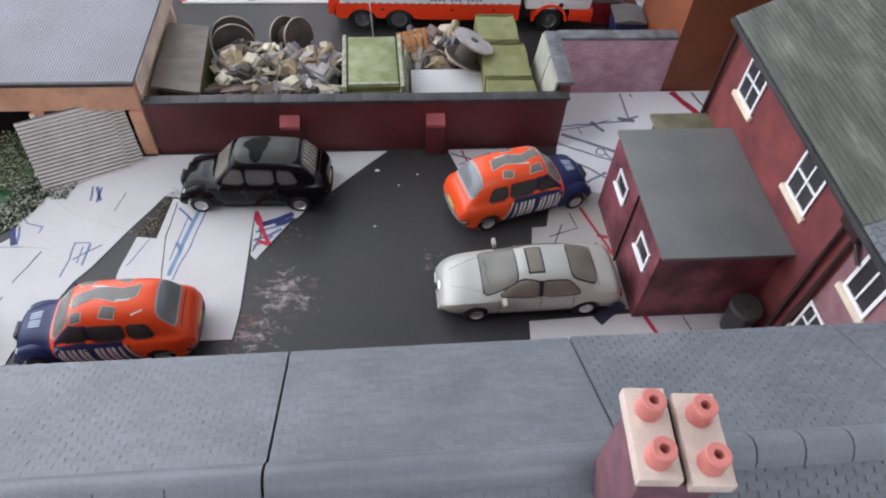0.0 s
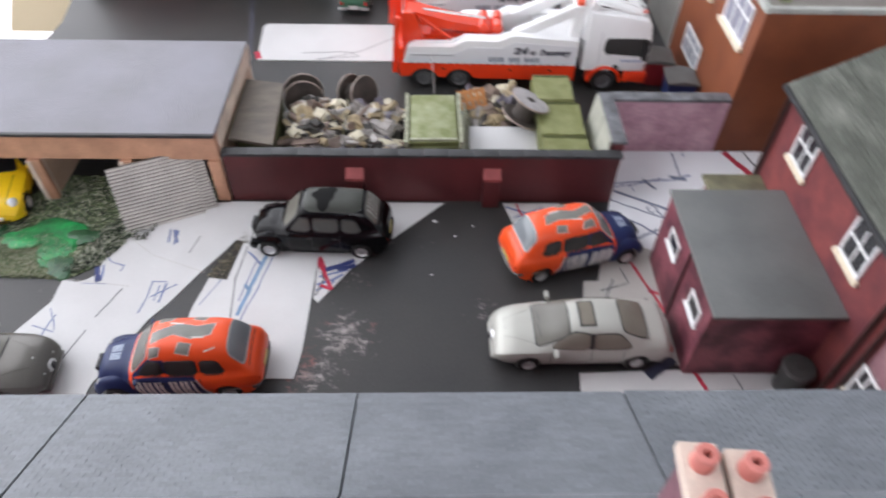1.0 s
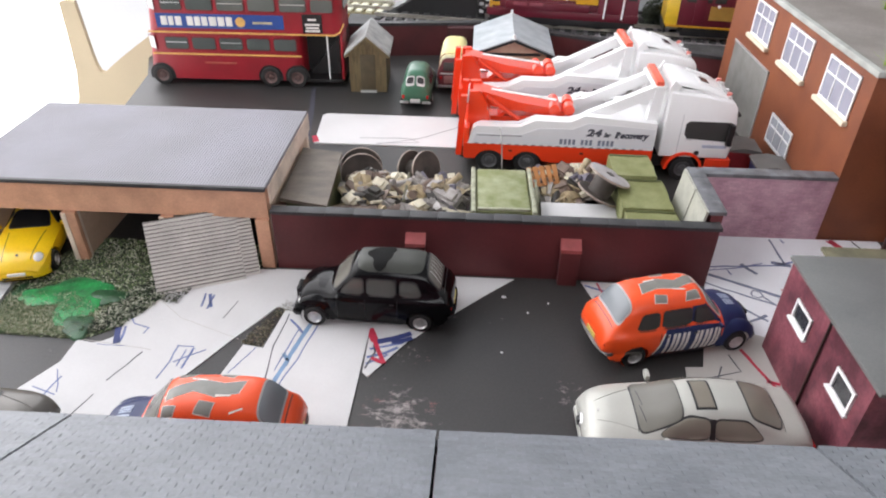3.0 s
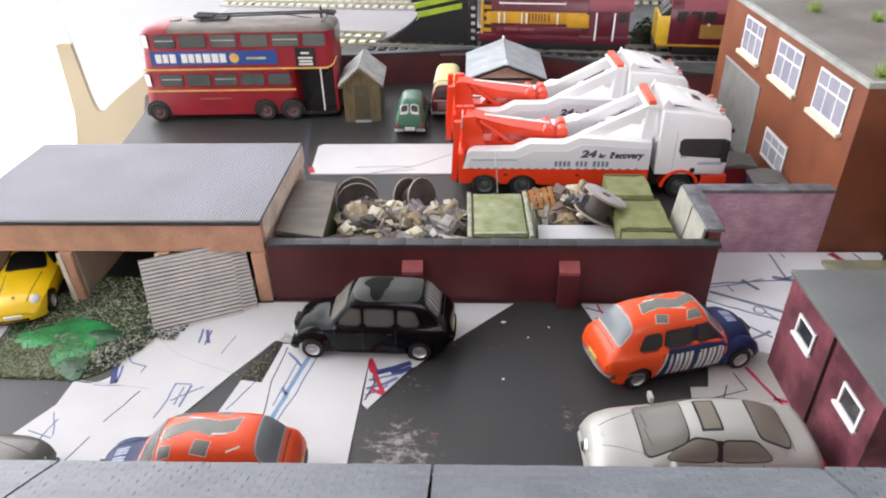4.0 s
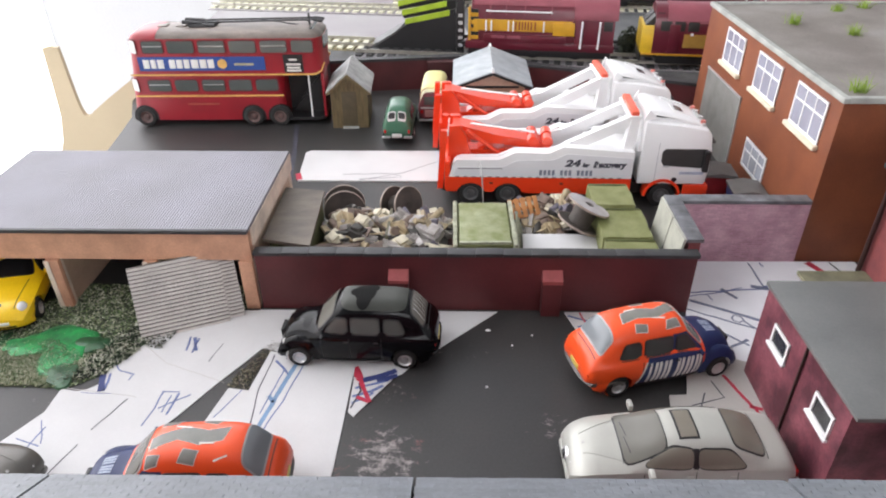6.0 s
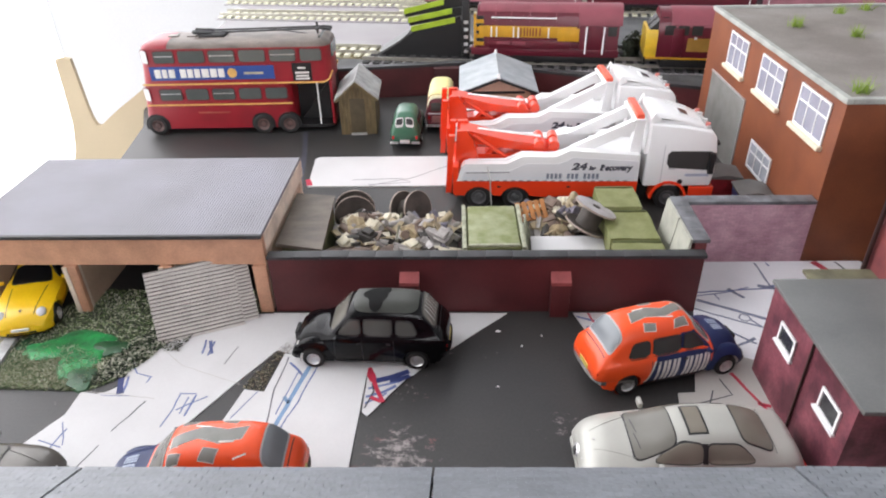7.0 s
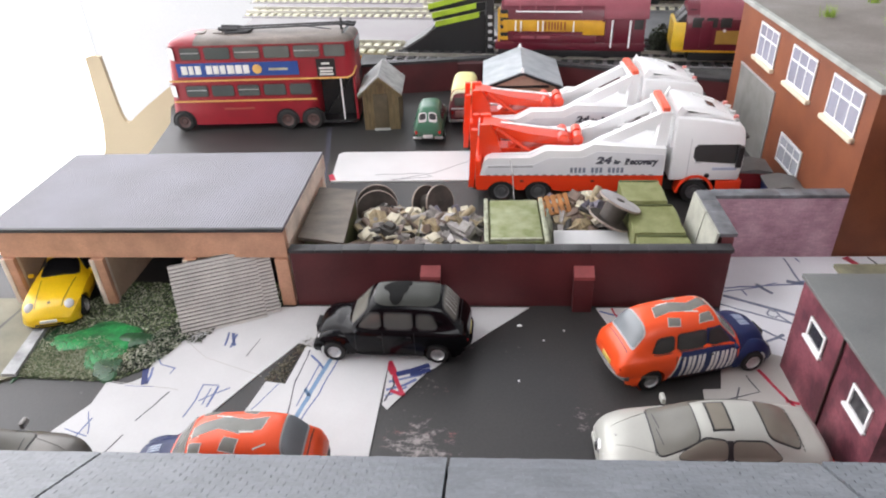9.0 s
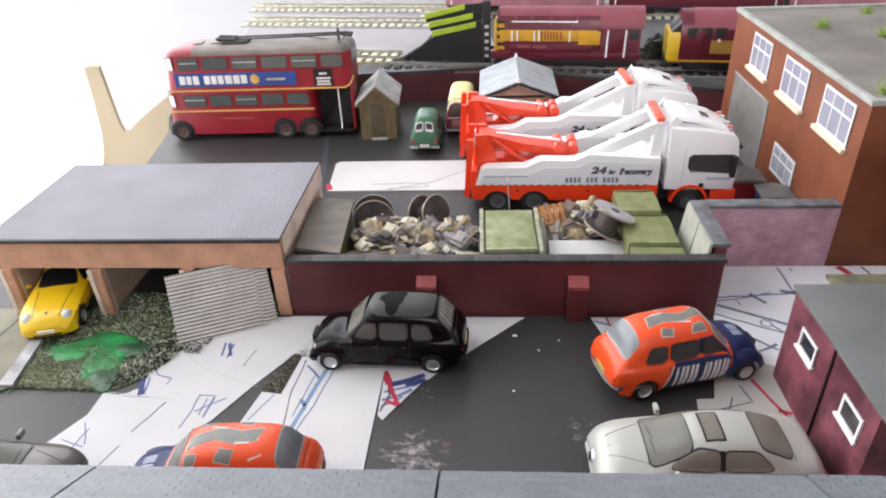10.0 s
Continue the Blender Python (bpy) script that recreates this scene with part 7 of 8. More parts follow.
def scrap_heap(name, x0, x1, y0, y1, top, count, seed, label):
    """A bay of loose scrap: every piece a mesh of its own on a dark bed."""
    rng = np.random.default_rng(seed)
    t = thing(name, label, "scrap heap")
    bm = bmesh.new()
    nx, ny = 8, 10
    g = [[bm.verts.new((x0 + (x1 - x0) * i / nx, y0 + (y1 - y0) * j / ny, top * (0.55 + 0.4 * math.sin(math.pi * j / ny)) * (0.75 + 0.25 * math.sin(math.pi * i / nx)) + rng.uniform(-1, 1))) for i in range(nx + 1)] for j in range(ny + 1)]
    for j in range(ny):
        for i in range(nx):
            bm.faces.new((g[j][i], g[j][i + 1], g[j + 1][i + 1], g[j + 1][i]))
    low = [bm.verts.new((a, b, 0)) for a, b in ((x0, y0), (x1, y0), (x1, y1), (x0, y1))]
    bm.faces.new((low[0], low[1], *[v for v in reversed(g[0])]))
    bm.faces.new((low[2], low[3], *[v for v in g[ny]]))
    bm.faces.new((low[1], low[2], *[g[j][nx] for j in range(ny, -1, -1)]))
    bm.faces.new((low[3], low[0], *[g[j][0] for j in range(ny + 1)]))
    bmesh.ops.recalc_face_normals(bm, faces=bm.faces[:])
    part("heap_core", bm, SCRAP[5], t)
    for k in range(count):
        fx, fy = rng.uniform(0.04, 0.96), rng.uniform(0.03, 0.97)
        x, y = x0 + (x1 - x0) * fx, y0 + (y1 - y0) * fy
        z = top * (0.55 + 0.4 * math.sin(math.pi * fy)) * (0.75 + 0.25 * math.sin(math.pi * fx)) + rng.uniform(0.4, 3.0)
        kind = int(rng.choice(4, p=(0.4, 0.2, 0.12, 0.28)))
        bm = bmesh.new()
        if kind == 0:
            box(bm, -rng.uniform(1.5, 5), rng.uniform(1.5, 4.5), -rng.uniform(0.6, 1.5), rng.uniform(0.6, 1.4), -0.5, rng.uniform(0.2, 0.9), bevel=0.07)
        elif kind == 1:
            l, r = rng.uniform(2.5, 6), rng.uniform(0.4, 1.2)
            rod(bm, (-l, 0, 0), (l, 0, 0), r, 10)
        elif kind == 2:
            box(bm, -2.2, 2.2, -2, 2, -1.4, 1.6, bevel=0.12)
            box(bm, -1.4, 1.4, -1.2, 1.2, 1.5, 2.6, bevel=0.2)
            rod(bm, (-3.2, 0, 0), (3.2, 0, 0), 0.9, 10)
        else:
            box(bm, -rng.uniform(2, 4.2), rng.uniform(2, 4.2), -rng.uniform(1.2, 3.0), rng.uniform(1.2, 3.0), -0.18, 0.18, bevel=0.05)
        bmesh.ops.scale(bm, vec=(1.6, 1.6, 1.6), verts=bm.verts[:])
        m = at(x, y, z, rng.uniform(0, 180), rng.uniform(-35, 35), rng.uniform(-35, 35))
        part(LOOSE[kind], bm, SCRAP[int(rng.choice(7, p=(0.26, 0.25, 0.18, 0.15, 0.04, 0.09, 0.03)))], t, m=m)
    return t


scrap_heap("scrap_heap", -99, -72.5, 241, 287, 17, 84, 11, "heap of tan and grey scrap metal in a yard bay")
scrap_heap("scrap_heap", -70, -45, 241, 287, 17, 78, 12, "heap of scrap castings and pipes in a yard bay")
scrap_heap("scrap_heap", -13, 18, 275, 300, 15, 70, 13, "low heap of timber scrap and wire behind a white board")
t = thing("bay_divider", "olive timber divider between two scrap bays", "divider")
part("divider_board", mesh_box(-72.0, -70.7, 239, 286, 0, 15.5, bevel=0.3), mat("olive_board", (0.1, 0.09, 0.04), 0.6, size=6, spots=0.3), t)
part("divider_post", mesh_box(-72.2, -71, 250, 251.5, 0, 16, bevel=0.2), BOX_BROWN, t)

REEL = mat("dark_reel_timber", (0.06, 0.048, 0.04), 0.6, size=6, spots=0.3)
REEL_RIM = mat("worn_reel_flange", (0.085, 0.066, 0.056), 0.6, size=6, spots=0.3, dark=(0.04, 0.03, 0.027))


def cable_reel(label, x, y, z, r, wide, turn, rx, ry, face=REEL_RIM):
    t = thing("cable_reel", label, "reel")
    t.matrix_basis = at(x, y, z, turn, rx, ry)
    for s in (-1, 1):
        part("flange", rod(bmesh.new(), (0, 0, s * wide / 2 - 0.5), (0, 0, s * wide / 2 + 0.5), r, 28), face if s > 0 else REEL, t)
        part("hub_ring", rod(bmesh.new(), (0, 0, s * wide / 2 + s * 0.4), (0, 0, s * wide / 2 + s * 0.8), r * 0.2, 14), REEL, t)
        part("rim_hoop", rod(bmesh.new(), (0, 0, s * wide / 2 - 0.42), (0, 0, s * wide / 2 + 0.42), r + 0.35, 28), mat("pale_hoop", (0.34, 0.27, 0.23), 0.5, size=4), t)
    part("core", rod(bmesh.new(), (0, 0, -wide / 2), (0, 0, wide / 2), r * 0.55, 20), REEL, t)
    return t


cable_reel("dark cable reel leaning behind the scrap heap", -95, 296, 10.2, 9.6, 8, 10, 84, 0)
cable_reel("dark cable reel standing behind the scrap heaps", -68, 298, 10.6, 8.8, 10, 52, 72, 0)
PALE_REEL = mat("pale_grey_flange", (0.46, 0.44, 0.44), 0.5, size=7, spots=0.25, dark=(0.3, 0.28, 0.28))
cable_reel("pale-topped cable reel tilted against the tarpaulin stack", 14, 272, 20.5, 9.4, 9.5, 0, -7, 26, PALE_REEL)

GREEN_CRATE = mat("green_crate_cover", (0.17, 0.195, 0.07), 0.6, size=6, spots=0.3, dark=(0.3, 0.32, 0.19), grain=0.1)
t = thing("green_crate", "green sheeted crate with pale worn edges", "crate", -29.5, 266.5, 0, 1)
part("crate_body", mesh_box(-11.5, 11.5, -18.5, 18, 0, 19, bevel=0.5), OLIVE, t)
part("cover", mesh_box(-10.6, 10.6, -16.5, 17, 19, 20, bevel=0.4), GREEN_CRATE, t)
for s in (-1, 1):
    part("end_batten", mesh_box(s * 12.4 - 0.9, s * 12.4 + 0.9, -19.6, 18.6, 0, 20.2, bevel=0.4), CRATE_EDGE, t)
part("front_board", mesh_box(-11.4, 11.4, -19.8, -18.4, 2, 17, bevel=0.3), OLIVE, t)
part("cover_edge", mesh_box(-10.8, 10.8, -17.6, -16.2, 18.8, 20.2, bevel=0.3), CRATE_EDGE, t)
t = thing("leaning_batten", "pale olive boards leaning against the crate", "boards", -13.5, 262, 0, -6)
for i in range(3):
    part("board", prism(bmesh.new(), [(-2 + i * 1.8, 0), (-0.8 + i * 2.2, 0), (-2.2 + i * 0.8, 18 - i * 3), (-3 + i * 0.8, 18 - i * 3)], "y", -16, 17), CRATE_EDGE, t)
t = thing("white_board", "blank white card sheet lying behind the wall", "card")
part("card", mesh_box(-17, 17, -12, 12, 0, 0.6, bevel=0.1), PAPER, t)
t.matrix_basis = at(4.5, 257, 9.4, 0, 13, 0)
t = thing("card_support", "dark block under the white card", "block")
part("block", mesh_box(-10, 18, 248, 262, 0, 6.9, bevel=0.4), SCRAP[5], t)

PALLET = mat("orange_pallet_wood", (0.48, 0.2, 0.06), 0.6, size=5, spots=0.25)
t = thing("pallet", "small orange wooden pallet tilted on the scrap", "pallet")
for i in range(5):
    part("slat", mesh_box(-7 + i * 2.9, -5 + i * 2.9, -5, 5, 0.8, 1.6, bevel=0.1), PALLET, t)
for yy in (-4.6, -0.6, 3.4):
    part("bearer", mesh_box(-7, 6.8, yy, yy + 1.3, 0, 0.8), PALLET, t)
t.matrix_basis = at(-10.5, 286, 15.6, 10, 34, -6)

TARP = mat("olive_tarpaulin_sheet", (0.155, 0.165, 0.055), 0.65, size=8, spots=0.2, dark=(0.23, 0.24, 0.11), grain=0.1, bump=0.3)
t = thing("sheeted_stack", "three olive green sheeted crates in a row", "crates")
for (x0, x1, y0, y1, h) in ((20, 41, 236.5, 253, 19.0), (19.5, 40, 253.4, 277, 20.4), (19.2, 37.6, 277.4, 296.5, 22.6)):
    bm = mesh_box(x0, x1, y0, y1, 0, h)
    bmesh.ops.subdivide_edges(bm, edges=bm.edges[:], cuts=5, use_grid_fill=True)
    for v in bm.verts:
        n = noise.noise(v.co * 0.25)
        v.co.z += n * 0.45 * (v.co.z > 1)
        v.co.x += noise.noise(v.co * 0.3 + Vector((9, 0, 0))) * 0.5
    c = part("sheeted_crate", bm, TARP, t)
    part("rope", mesh_box(x0 + 0.4, x1 - 0.4, y1 - 0.9, y1 + 0.4, h - 0.5, h + 0.5, bevel=0.3), mat("dark_rope", (0.1, 0.11, 0.04), 0.7), c)

t = thing("grey_panels", "pair of pale grey panels leaning on the side wall", "panels")
PANEL = mat("pale_grey_panel", (0.4, 0.4, 0.34), 0.55, size=7, spots=0.15)
for y0, y1 in ((235.6, 252), (253, 270.4)):
    part("panel", prism(bmesh.new(), [(42.2, 0.2), (43.2, 0.2), (46.9, 30.4), (45.9, 30.4)], "y", y0, y1), PANEL, t)
t = thing("wire_hook", "bent white wire standing on the scrap", "wire")
part("wire", rod(rod(bmesh.new(), (-29, 290, 14), (-30, 290.5, 30), 0.3, 6), (-30, 290.5, 30), (-31, 296, 34), 0.3, 6), GREY_METAL, t)

# ---- leaning corrugated sheets ----
CORR = mat("pale_grey_corrugated", (0.68, 0.65, 0.6), 0.5, size=12, spots=0.15)


# Darker tone that paints shade into the grooves.
GROOVE = mat("shaded_groove", (0.27, 0.25, 0.23), 0.7, size=5, spots=0.3)


def corrugated(label, m, wide, high):
    t = thing("corrugated_sheet", label, "metal sheet", group="leaning sheets")
    t.matrix_basis = m
    bm = bmesh.new()
    n = 19
    prof = []
    for i in range(n):
        for f, d in ((0.0, 0.0), (0.58, 0.0), (0.64, 1.0), (0.94, 1.0)):
            prof.append((high * (i + f) / n, d))
    prof.append((high, 0.0))
    rows = [[bm.verts.new((x, d, h)) for x in (-wide / 2, wide / 2)] for h, d in prof]
    back = [[bm.verts.new((x, d + 0.5, h)) for x in (-wide / 2, wide / 2)] for h, d in prof]
    for a, b in zip(rows, rows[1:]):
        bm.faces.new((a[0], a[1], b[1], b[0]))
    for a, b in zip(back, back[1:]):
        bm.faces.new((a[1], a[0], b[0], b[1]))
    for k in (0, 1):
        for i in range(len(rows) - 1):
            q = (rows[i][k], rows[i + 1][k], back[i + 1][k], back[i][k])
            bm.faces.new(q if k else q[::-1])
    bm.faces.new((rows[0][0], back[0][0], back[0][1], rows[0][1]))
    bm.faces.new((rows[-1][0], rows[-1][1], back[-1][1], back[-1][0]))
    sheet_part = part("sheet", bm, CORR, t, smooth=30)
    # Dark strips deepen each groove's shade by colour.
    for i in range(n):
        part("groove_shade", mesh_box(-wide / 2 + 0.1, wide / 2 - 0.1, 0.6, 0.99, high * (i + 0.65) / n, high * (i + 0.93) / n), GROOVE, sheet_part)
    return t


corrugated("pale grey corrugated sheet leaning on the garage", at(-144.6, 214.4, 0.5, 23.4, -31), 33, 28.2)
corrugated("second corrugated sheet behind the first", at(-139.6, 218.4, 0.6, 23.4, -29), 32, 27.4)

# ---- back wall and railway ----
tagged(part("back_wall_left", slab(bmesh.new(), [(-262, 471), (-40, 499), (-40, 503), (-262, 475)], 0, 21.5), MAROON), "maroon wall in front of the railway", "wall", kind="structure")
tagged(part("back_wall_right", slab(bmesh.new(), [(-40, 499), (180, 411), (181.5, 414.5), (-39, 503)], 0, 21.5), MAROON), "maroon wall angled towards the workshop", "wall", kind="structure")
tagged(part("back_coping", slab(slab(bmesh.new(), [(-262, 469.8), (-40.4, 497.8), (-40.4, 504.2), (-262, 476.2)], 21.5, 23.5), [(-40.2, 497.8), (180, 409.8), (182, 415.6), (-40.2, 504.2)], 21.5, 23.5), COPING), "dark coping on the back wall", "coping", kind="structure")
part_pier = thing("wall_pier", "maroon pier on the back wall", "pier", kind="structure")
part("pier_block", mesh_box(-64, -41, 490, 496, 0, 21.4), mat("dark_maroon", (0.06, 0.012, 0.014), 0.6), part_pier)
PALE_BED = mat("pale_board", (0.3, 0.29, 0.29), 0.7, size=70, spots=0.25, dark=(0.25, 0.22, 0.24), grain=0.05)
tagged(part("track_bed", slab(bmesh.new(), [(-262, 478), (-40, 506), (182, 417), (520, 417), (520, 1000), (-286, 1000)], 0, 17), PALE_BED, smooth=0), "pale grey board under the railway tracks", "track bed", kind="structure")
tagged(part("ballast_strip", slab(bmesh.new(), [(-262, 480), (-40, 508), (130, 440), (300, 430), (400, 470), (-36, 556), (-262, 580)], 17, 17.6), mat("dark_ballast", (0.1, 0.1, 0.1), 0.8, size=20, spots=0.3, grain=0.3, fine=1.6, bump=0.6), smooth=0), "dark grey ballast beside the wall", "ballast", kind="structure")

SLEEPER_DARK = mat("dark_sleeper", (0.03, 0.03, 0.03), 0.7, size=5)
SLEEPER_PALE = mat("concrete_sleeper", (0.78, 0.77, 0.6), 0.7, size=5, spots=0.15)
RAIL = mat("nickel_rail", (0.5, 0.48, 0.42), 0.35, metal=0.7, size=10)


def track(label, x, y, z, turn, x0, x1, sleeper, bed):
    t = thing("railway_track", label, "track", x, y, z, turn, "tracks")
    part("track_ballast", slab(bmesh.new(), [(x0, -18), (x1, -18), (x1, 18), (x0, 18)], -0.4, 0.5), bed, t)
    bm = mesh_box(-2.3, 2.3, -15, 15, 0.5, 2.0)
    first = part("sleeper", bm, sleeper, t)
    first.location.x = x0 * MM + 4 * MM
    n = int((x1 - x0) / 8.2)
    for i in range(1, n):
        s = new("sleeper", first.data)
        s.parent = t
        s.location.x = (x0 + 4 + 8.2 * i) * MM
    for yy in (-8.3, 8.3):
        bm = mesh_box(x0, x1, yy - 0.9, yy + 0.9, 2.0, 2.5)
        box(bm, x0, x1, yy - 0.4, yy + 0.4, 2.5, 4.4)
        part("rail", bm, RAIL, t)
    return t


DARK_BED = mat("dark_track_bed", (0.2, 0.2, 0.2), 0.8, size=10, grain=0.2)
YELLOW_BED = mat("brown_track_bed", (0.18, 0.15, 0.07), 0.8, size=10, grain=0.2)
track("dark sleepered model track under the locomotive", -30, 519.3, 17.2, -8, -90, 330, SLEEPER_DARK, PALE_BED)
track("pale sleepered model track end behind the trolleybus", -150, 553, 17.4, -8, -60, 40, SLEEPER_PALE, YELLOW_BED)
track("pale concrete sleepered model track in the distance", -150, 670, 17.4, -8, -130, 100, SLEEPER_PALE, PALE_BED)
track("pale concrete sleepered model track at the back", -172, 736, 17.4, -8, -120, 470, SLEEPER_PALE, PALE_BED)
track("pale sleepered model track under the coaches", -76, 697, 17.4, -8, -30, 400, SLEEPER_PALE, DARK_BED)

# striped loading ramp
t = thing("loading_ramp", "black loading ramp with lime green stripes", "ramp", -38, 542, 17.5, -8)
RAMP_BLACK = mat("ramp_black", (0.012, 0.012, 0.013), 0.5, size=10)
part("ramp_side", prism(bmesh.new(), [(-72, 0), (-4, 0), (-4, 29), (-30, 26), (-52, 13)], "y", -14, 14), RAMP_BLACK, t)
part("ramp_top", prism(bmesh.new(), [(-74, 0.2), (-52, 13.2), (-46, 18), (-46, 16.4), (-52, 11.6), (-72, -0.6)], "y", -15, 18), mat("ramp_grey", (0.13, 0.13, 0.13), 0.6, size=8), t)
LIME = mat("lime_stripe", (0.36, 0.5, 0.03), 0.5, size=8, bump=0)
for i, (xa, xb) in enumerate(((-43, -9), (-46, -12), (-50, -19))):
    z0 = 19.5 + i * 5.4
    part("stripe", prism(bmesh.new(), [(xa, z0), (xb, z0 + 7.6), (xb, z0 + 11.4), (xa, z0 + 3.9)], "y", -14.6 + i * 4.6, -13.4 + i * 4.6), LIME, t)
    part("stripe_backing", prism(bmesh.new(), [(xa + 0.5, z0 - 2.5), (-5, z0 + 6), (-5, z0 + 12), (xb, z0 + 11), (xa + 0.5, z0 + 3)], "y", -13.3 + i * 4.6, -9.8 + i * 4.6), RAMP_BLACK, t)
part("end_post", mesh_box(-3.5, 2, -16, -11, 0, 46, bevel=0.4), RAMP_BLACK, t)
for i in range(5):
    part("post_plate", mesh_box(-2, 1.2, -16.5, -15.9, 5 + i * 5.4, 7.4 + i * 5.4, bevel=0.2), mat("post_plate_white", (0.6, 0.62, 0.63), 0.5) if i == 3 else DECK_GREY, t)

# locomotives
LOCO = mat("loco_maroon", (0.115, 0.008, 0.02), 0.35, size=20, spots=0.08, bump=0.02, coat=0.3)
# Paler than the body: glare on the maroon is put into this colour.
LOCO_ROOF = mat("glare_maroon", (0.25, 0.06, 0.08), 0.55, size=14, spots=0.15)
GOLD = mat("loco_gold", (0.62, 0.33, 0.02), 0.4, size=10, bump=0.02)


def shunter(x, y, z, turn):
    t = thing("shunter_locomotive", "maroon shunting locomotive with a gold band and striped end", "locomotive", x, y, z, turn)
    t.matrix_basis = t.matrix_basis @ Matrix.Diagonal((0.94, 1, 0.97, 1))
    part("frame", mesh_box(-56, 56, -14, 14, 6.5, 12, bevel=0.4), LOCO, t)
    part("underframe", mesh_box(-54, 54, -12.6, 12.6, 1.5, 6.4, bevel=0.4), TRIM, t)
    hood = [(-11.5, 12), (-11.5, 33), (-9, 38), (-4, 41), (4, 41), (9, 38), (11.5, 33), (11.5, 12)]
    part("hood", prism(bmesh.new(), hood, "x", -52, 26), LOCO, t)
    part("hood_roof", prism(bmesh.new(), [(-9.8, 37.2), (-9.3, 38.4), (-4.2, 41.5), (4.2, 41.5), (9.3, 38.4), (9.8, 37.2)], "x", -50, 26), LOCO_ROOF, t)
    cab = [(-13.6, 12), (-13.6, 32), (-11, 38), (-5, 41), (5, 41), (11, 38), (13.6, 32), (13.6, 12)]
    part("cab", prism(bmesh.new(), cab, "x", 26.2, 55), LOCO, t)
    part("cab_roof", prism(bmesh.new(), [(-14, 29.4), (-14, 32.2), (-11.3, 38.4), (-5.2, 41.6), (5.2, 41.6), (11.3, 38.4), (14, 32.2), (14, 29.4)], "x", 25, 57), LOCO_ROOF, t)
    for s in (-1, 1):
        y0, y1 = sorted((s * 11.3, s * 12.1))
        part("gold_band", mesh_box(-50, 24, y0, y1, 19.5, 27.5, bevel=0.15), GOLD, t, "gold side band")
        part("gold_locker", mesh_box(10, 26, *sorted((s * 11.5, s * 13.4)), 17.5, 26.5, bevel=0.4), GOLD, t)
        # company letters kept as plain bars
        for a, w in ((-18.5, 3.4), (-13.5, 5.4), (-6.8, 3.6)):
            for k in range(2 if w < 5 else 3):
                xx = a + k * (w / (1 if w < 5 else 2)) * 0.8
                part("letter_bar", mesh_box(xx, xx + 1.1, *sorted((s * 12, s * 12.35)), 20.6, 26.4), mat("letter_brown", (0.25, 0.06, 0.02), 0.4, bump=0), t)
        for xx in (-41, -37, -24, -20.4, 2.5):
            part("handrail_post", mesh_box(xx, xx + 1.1, *sorted((s * 12.2, s * 13)), 19.5, 27), WHITE, t)
        part("handrail", rod(bmesh.new(), (-40, s * 12.6, 33.6), (8, s * 12.6, 33.6), 0.5, 8), WHITE, t)
        for xx in (-40, 8):
            part("handrail_bracket", rod(bmesh.new(), (xx, s * 11, 33.6), (xx, s * 12.8, 33.6), 0.6, 8), WHITE, t)
        for xx in (31, 44):
            part("cab_handrail", rod(bmesh.new(), (xx, s * 14.2, 9), (xx + 0.4, s * 14.2, 28.4), 0.7, 8), WHITE, t)
        part("cab_window", mesh_box(47, 53.5, *sorted((s * 13.4, s * 13.9)), 22, 28.6, bevel=0.2), CAR_GLASS, t)
        part("cab_door", mesh_box(33, 43, *sorted((s * 13.4, s * 13.9)), 10, 29, bevel=0.2), LOCO, t)
        part("battery_box", mesh_box(-42, 20, *sorted((s * 11.4, s * 14.8)), 12, 17.5, bevel=0.3), LOCO, t)
        for xx in (-36, -24):
            part("box_louvre", mesh_box(xx, xx + 10, *sorted((s * 14.6, s * 15.1)), 15, 17.2), LOCO_ROOF, t)
        for xw in (-36, -4, 28):
            w = part("driving_wheel", rod(bmesh.new(), (xw, s * 8, 9), (xw, s * 10.4, 9), 9, 24), TRIM, t)
            part("crank", rod(bmesh.new(), (xw, s * 10.2, 6), (xw, s * 11.6, 6), 1.6, 10), LAMP_RED, w)
        part("coupling_rod", mesh_box(-37, 29, *sorted((s * 11, s * 12)), 5.2, 6.8), LAMP_RED, t)
        for xx in (-56, 56):
            part("buffer", rod(bmesh.new(), (xx, s * 8, 9), (xx + (4 if xx > 0 else -4), s * 8, 9), 1.4, 12), TRIM, t)
    for i in range(4):
        part("hazard_stripe", mesh_box(-52.6, -51.9, -11.4, 11.4, 13 + i * 5.4, 15.7 + i * 5.4), GOLD, t)
        part("hazard_side", mesh_box(-51.9, -46.5, -12.0, -11.4, 13 + i * 5.4, 15.7 + i * 5.4), GOLD, t)
        part("hazard_side", mesh_box(-51.9, -46.5, -12.0, -11.4, 15.75 + i * 5.4, 18.3 + i * 5.4), TRIM, t)
    part("end_ladder", mesh_box(-54, -52.4, -13, -11, 8, 36, bevel=0.2), GOLD, t)
    for xx in (-38, -26, -12, 8):
        part("roof_seam", prism(bmesh.new(), [(-12.2, 31), (-12.2, 33.4), (-9.5, 38.7), (-4.3, 41.8), (4.3, 41.8), (4.3, 41), (-4, 41), (-9, 38), (-11.6, 33)], "x", xx, xx + 0.7), LOCO_ROOF, t)
    return t


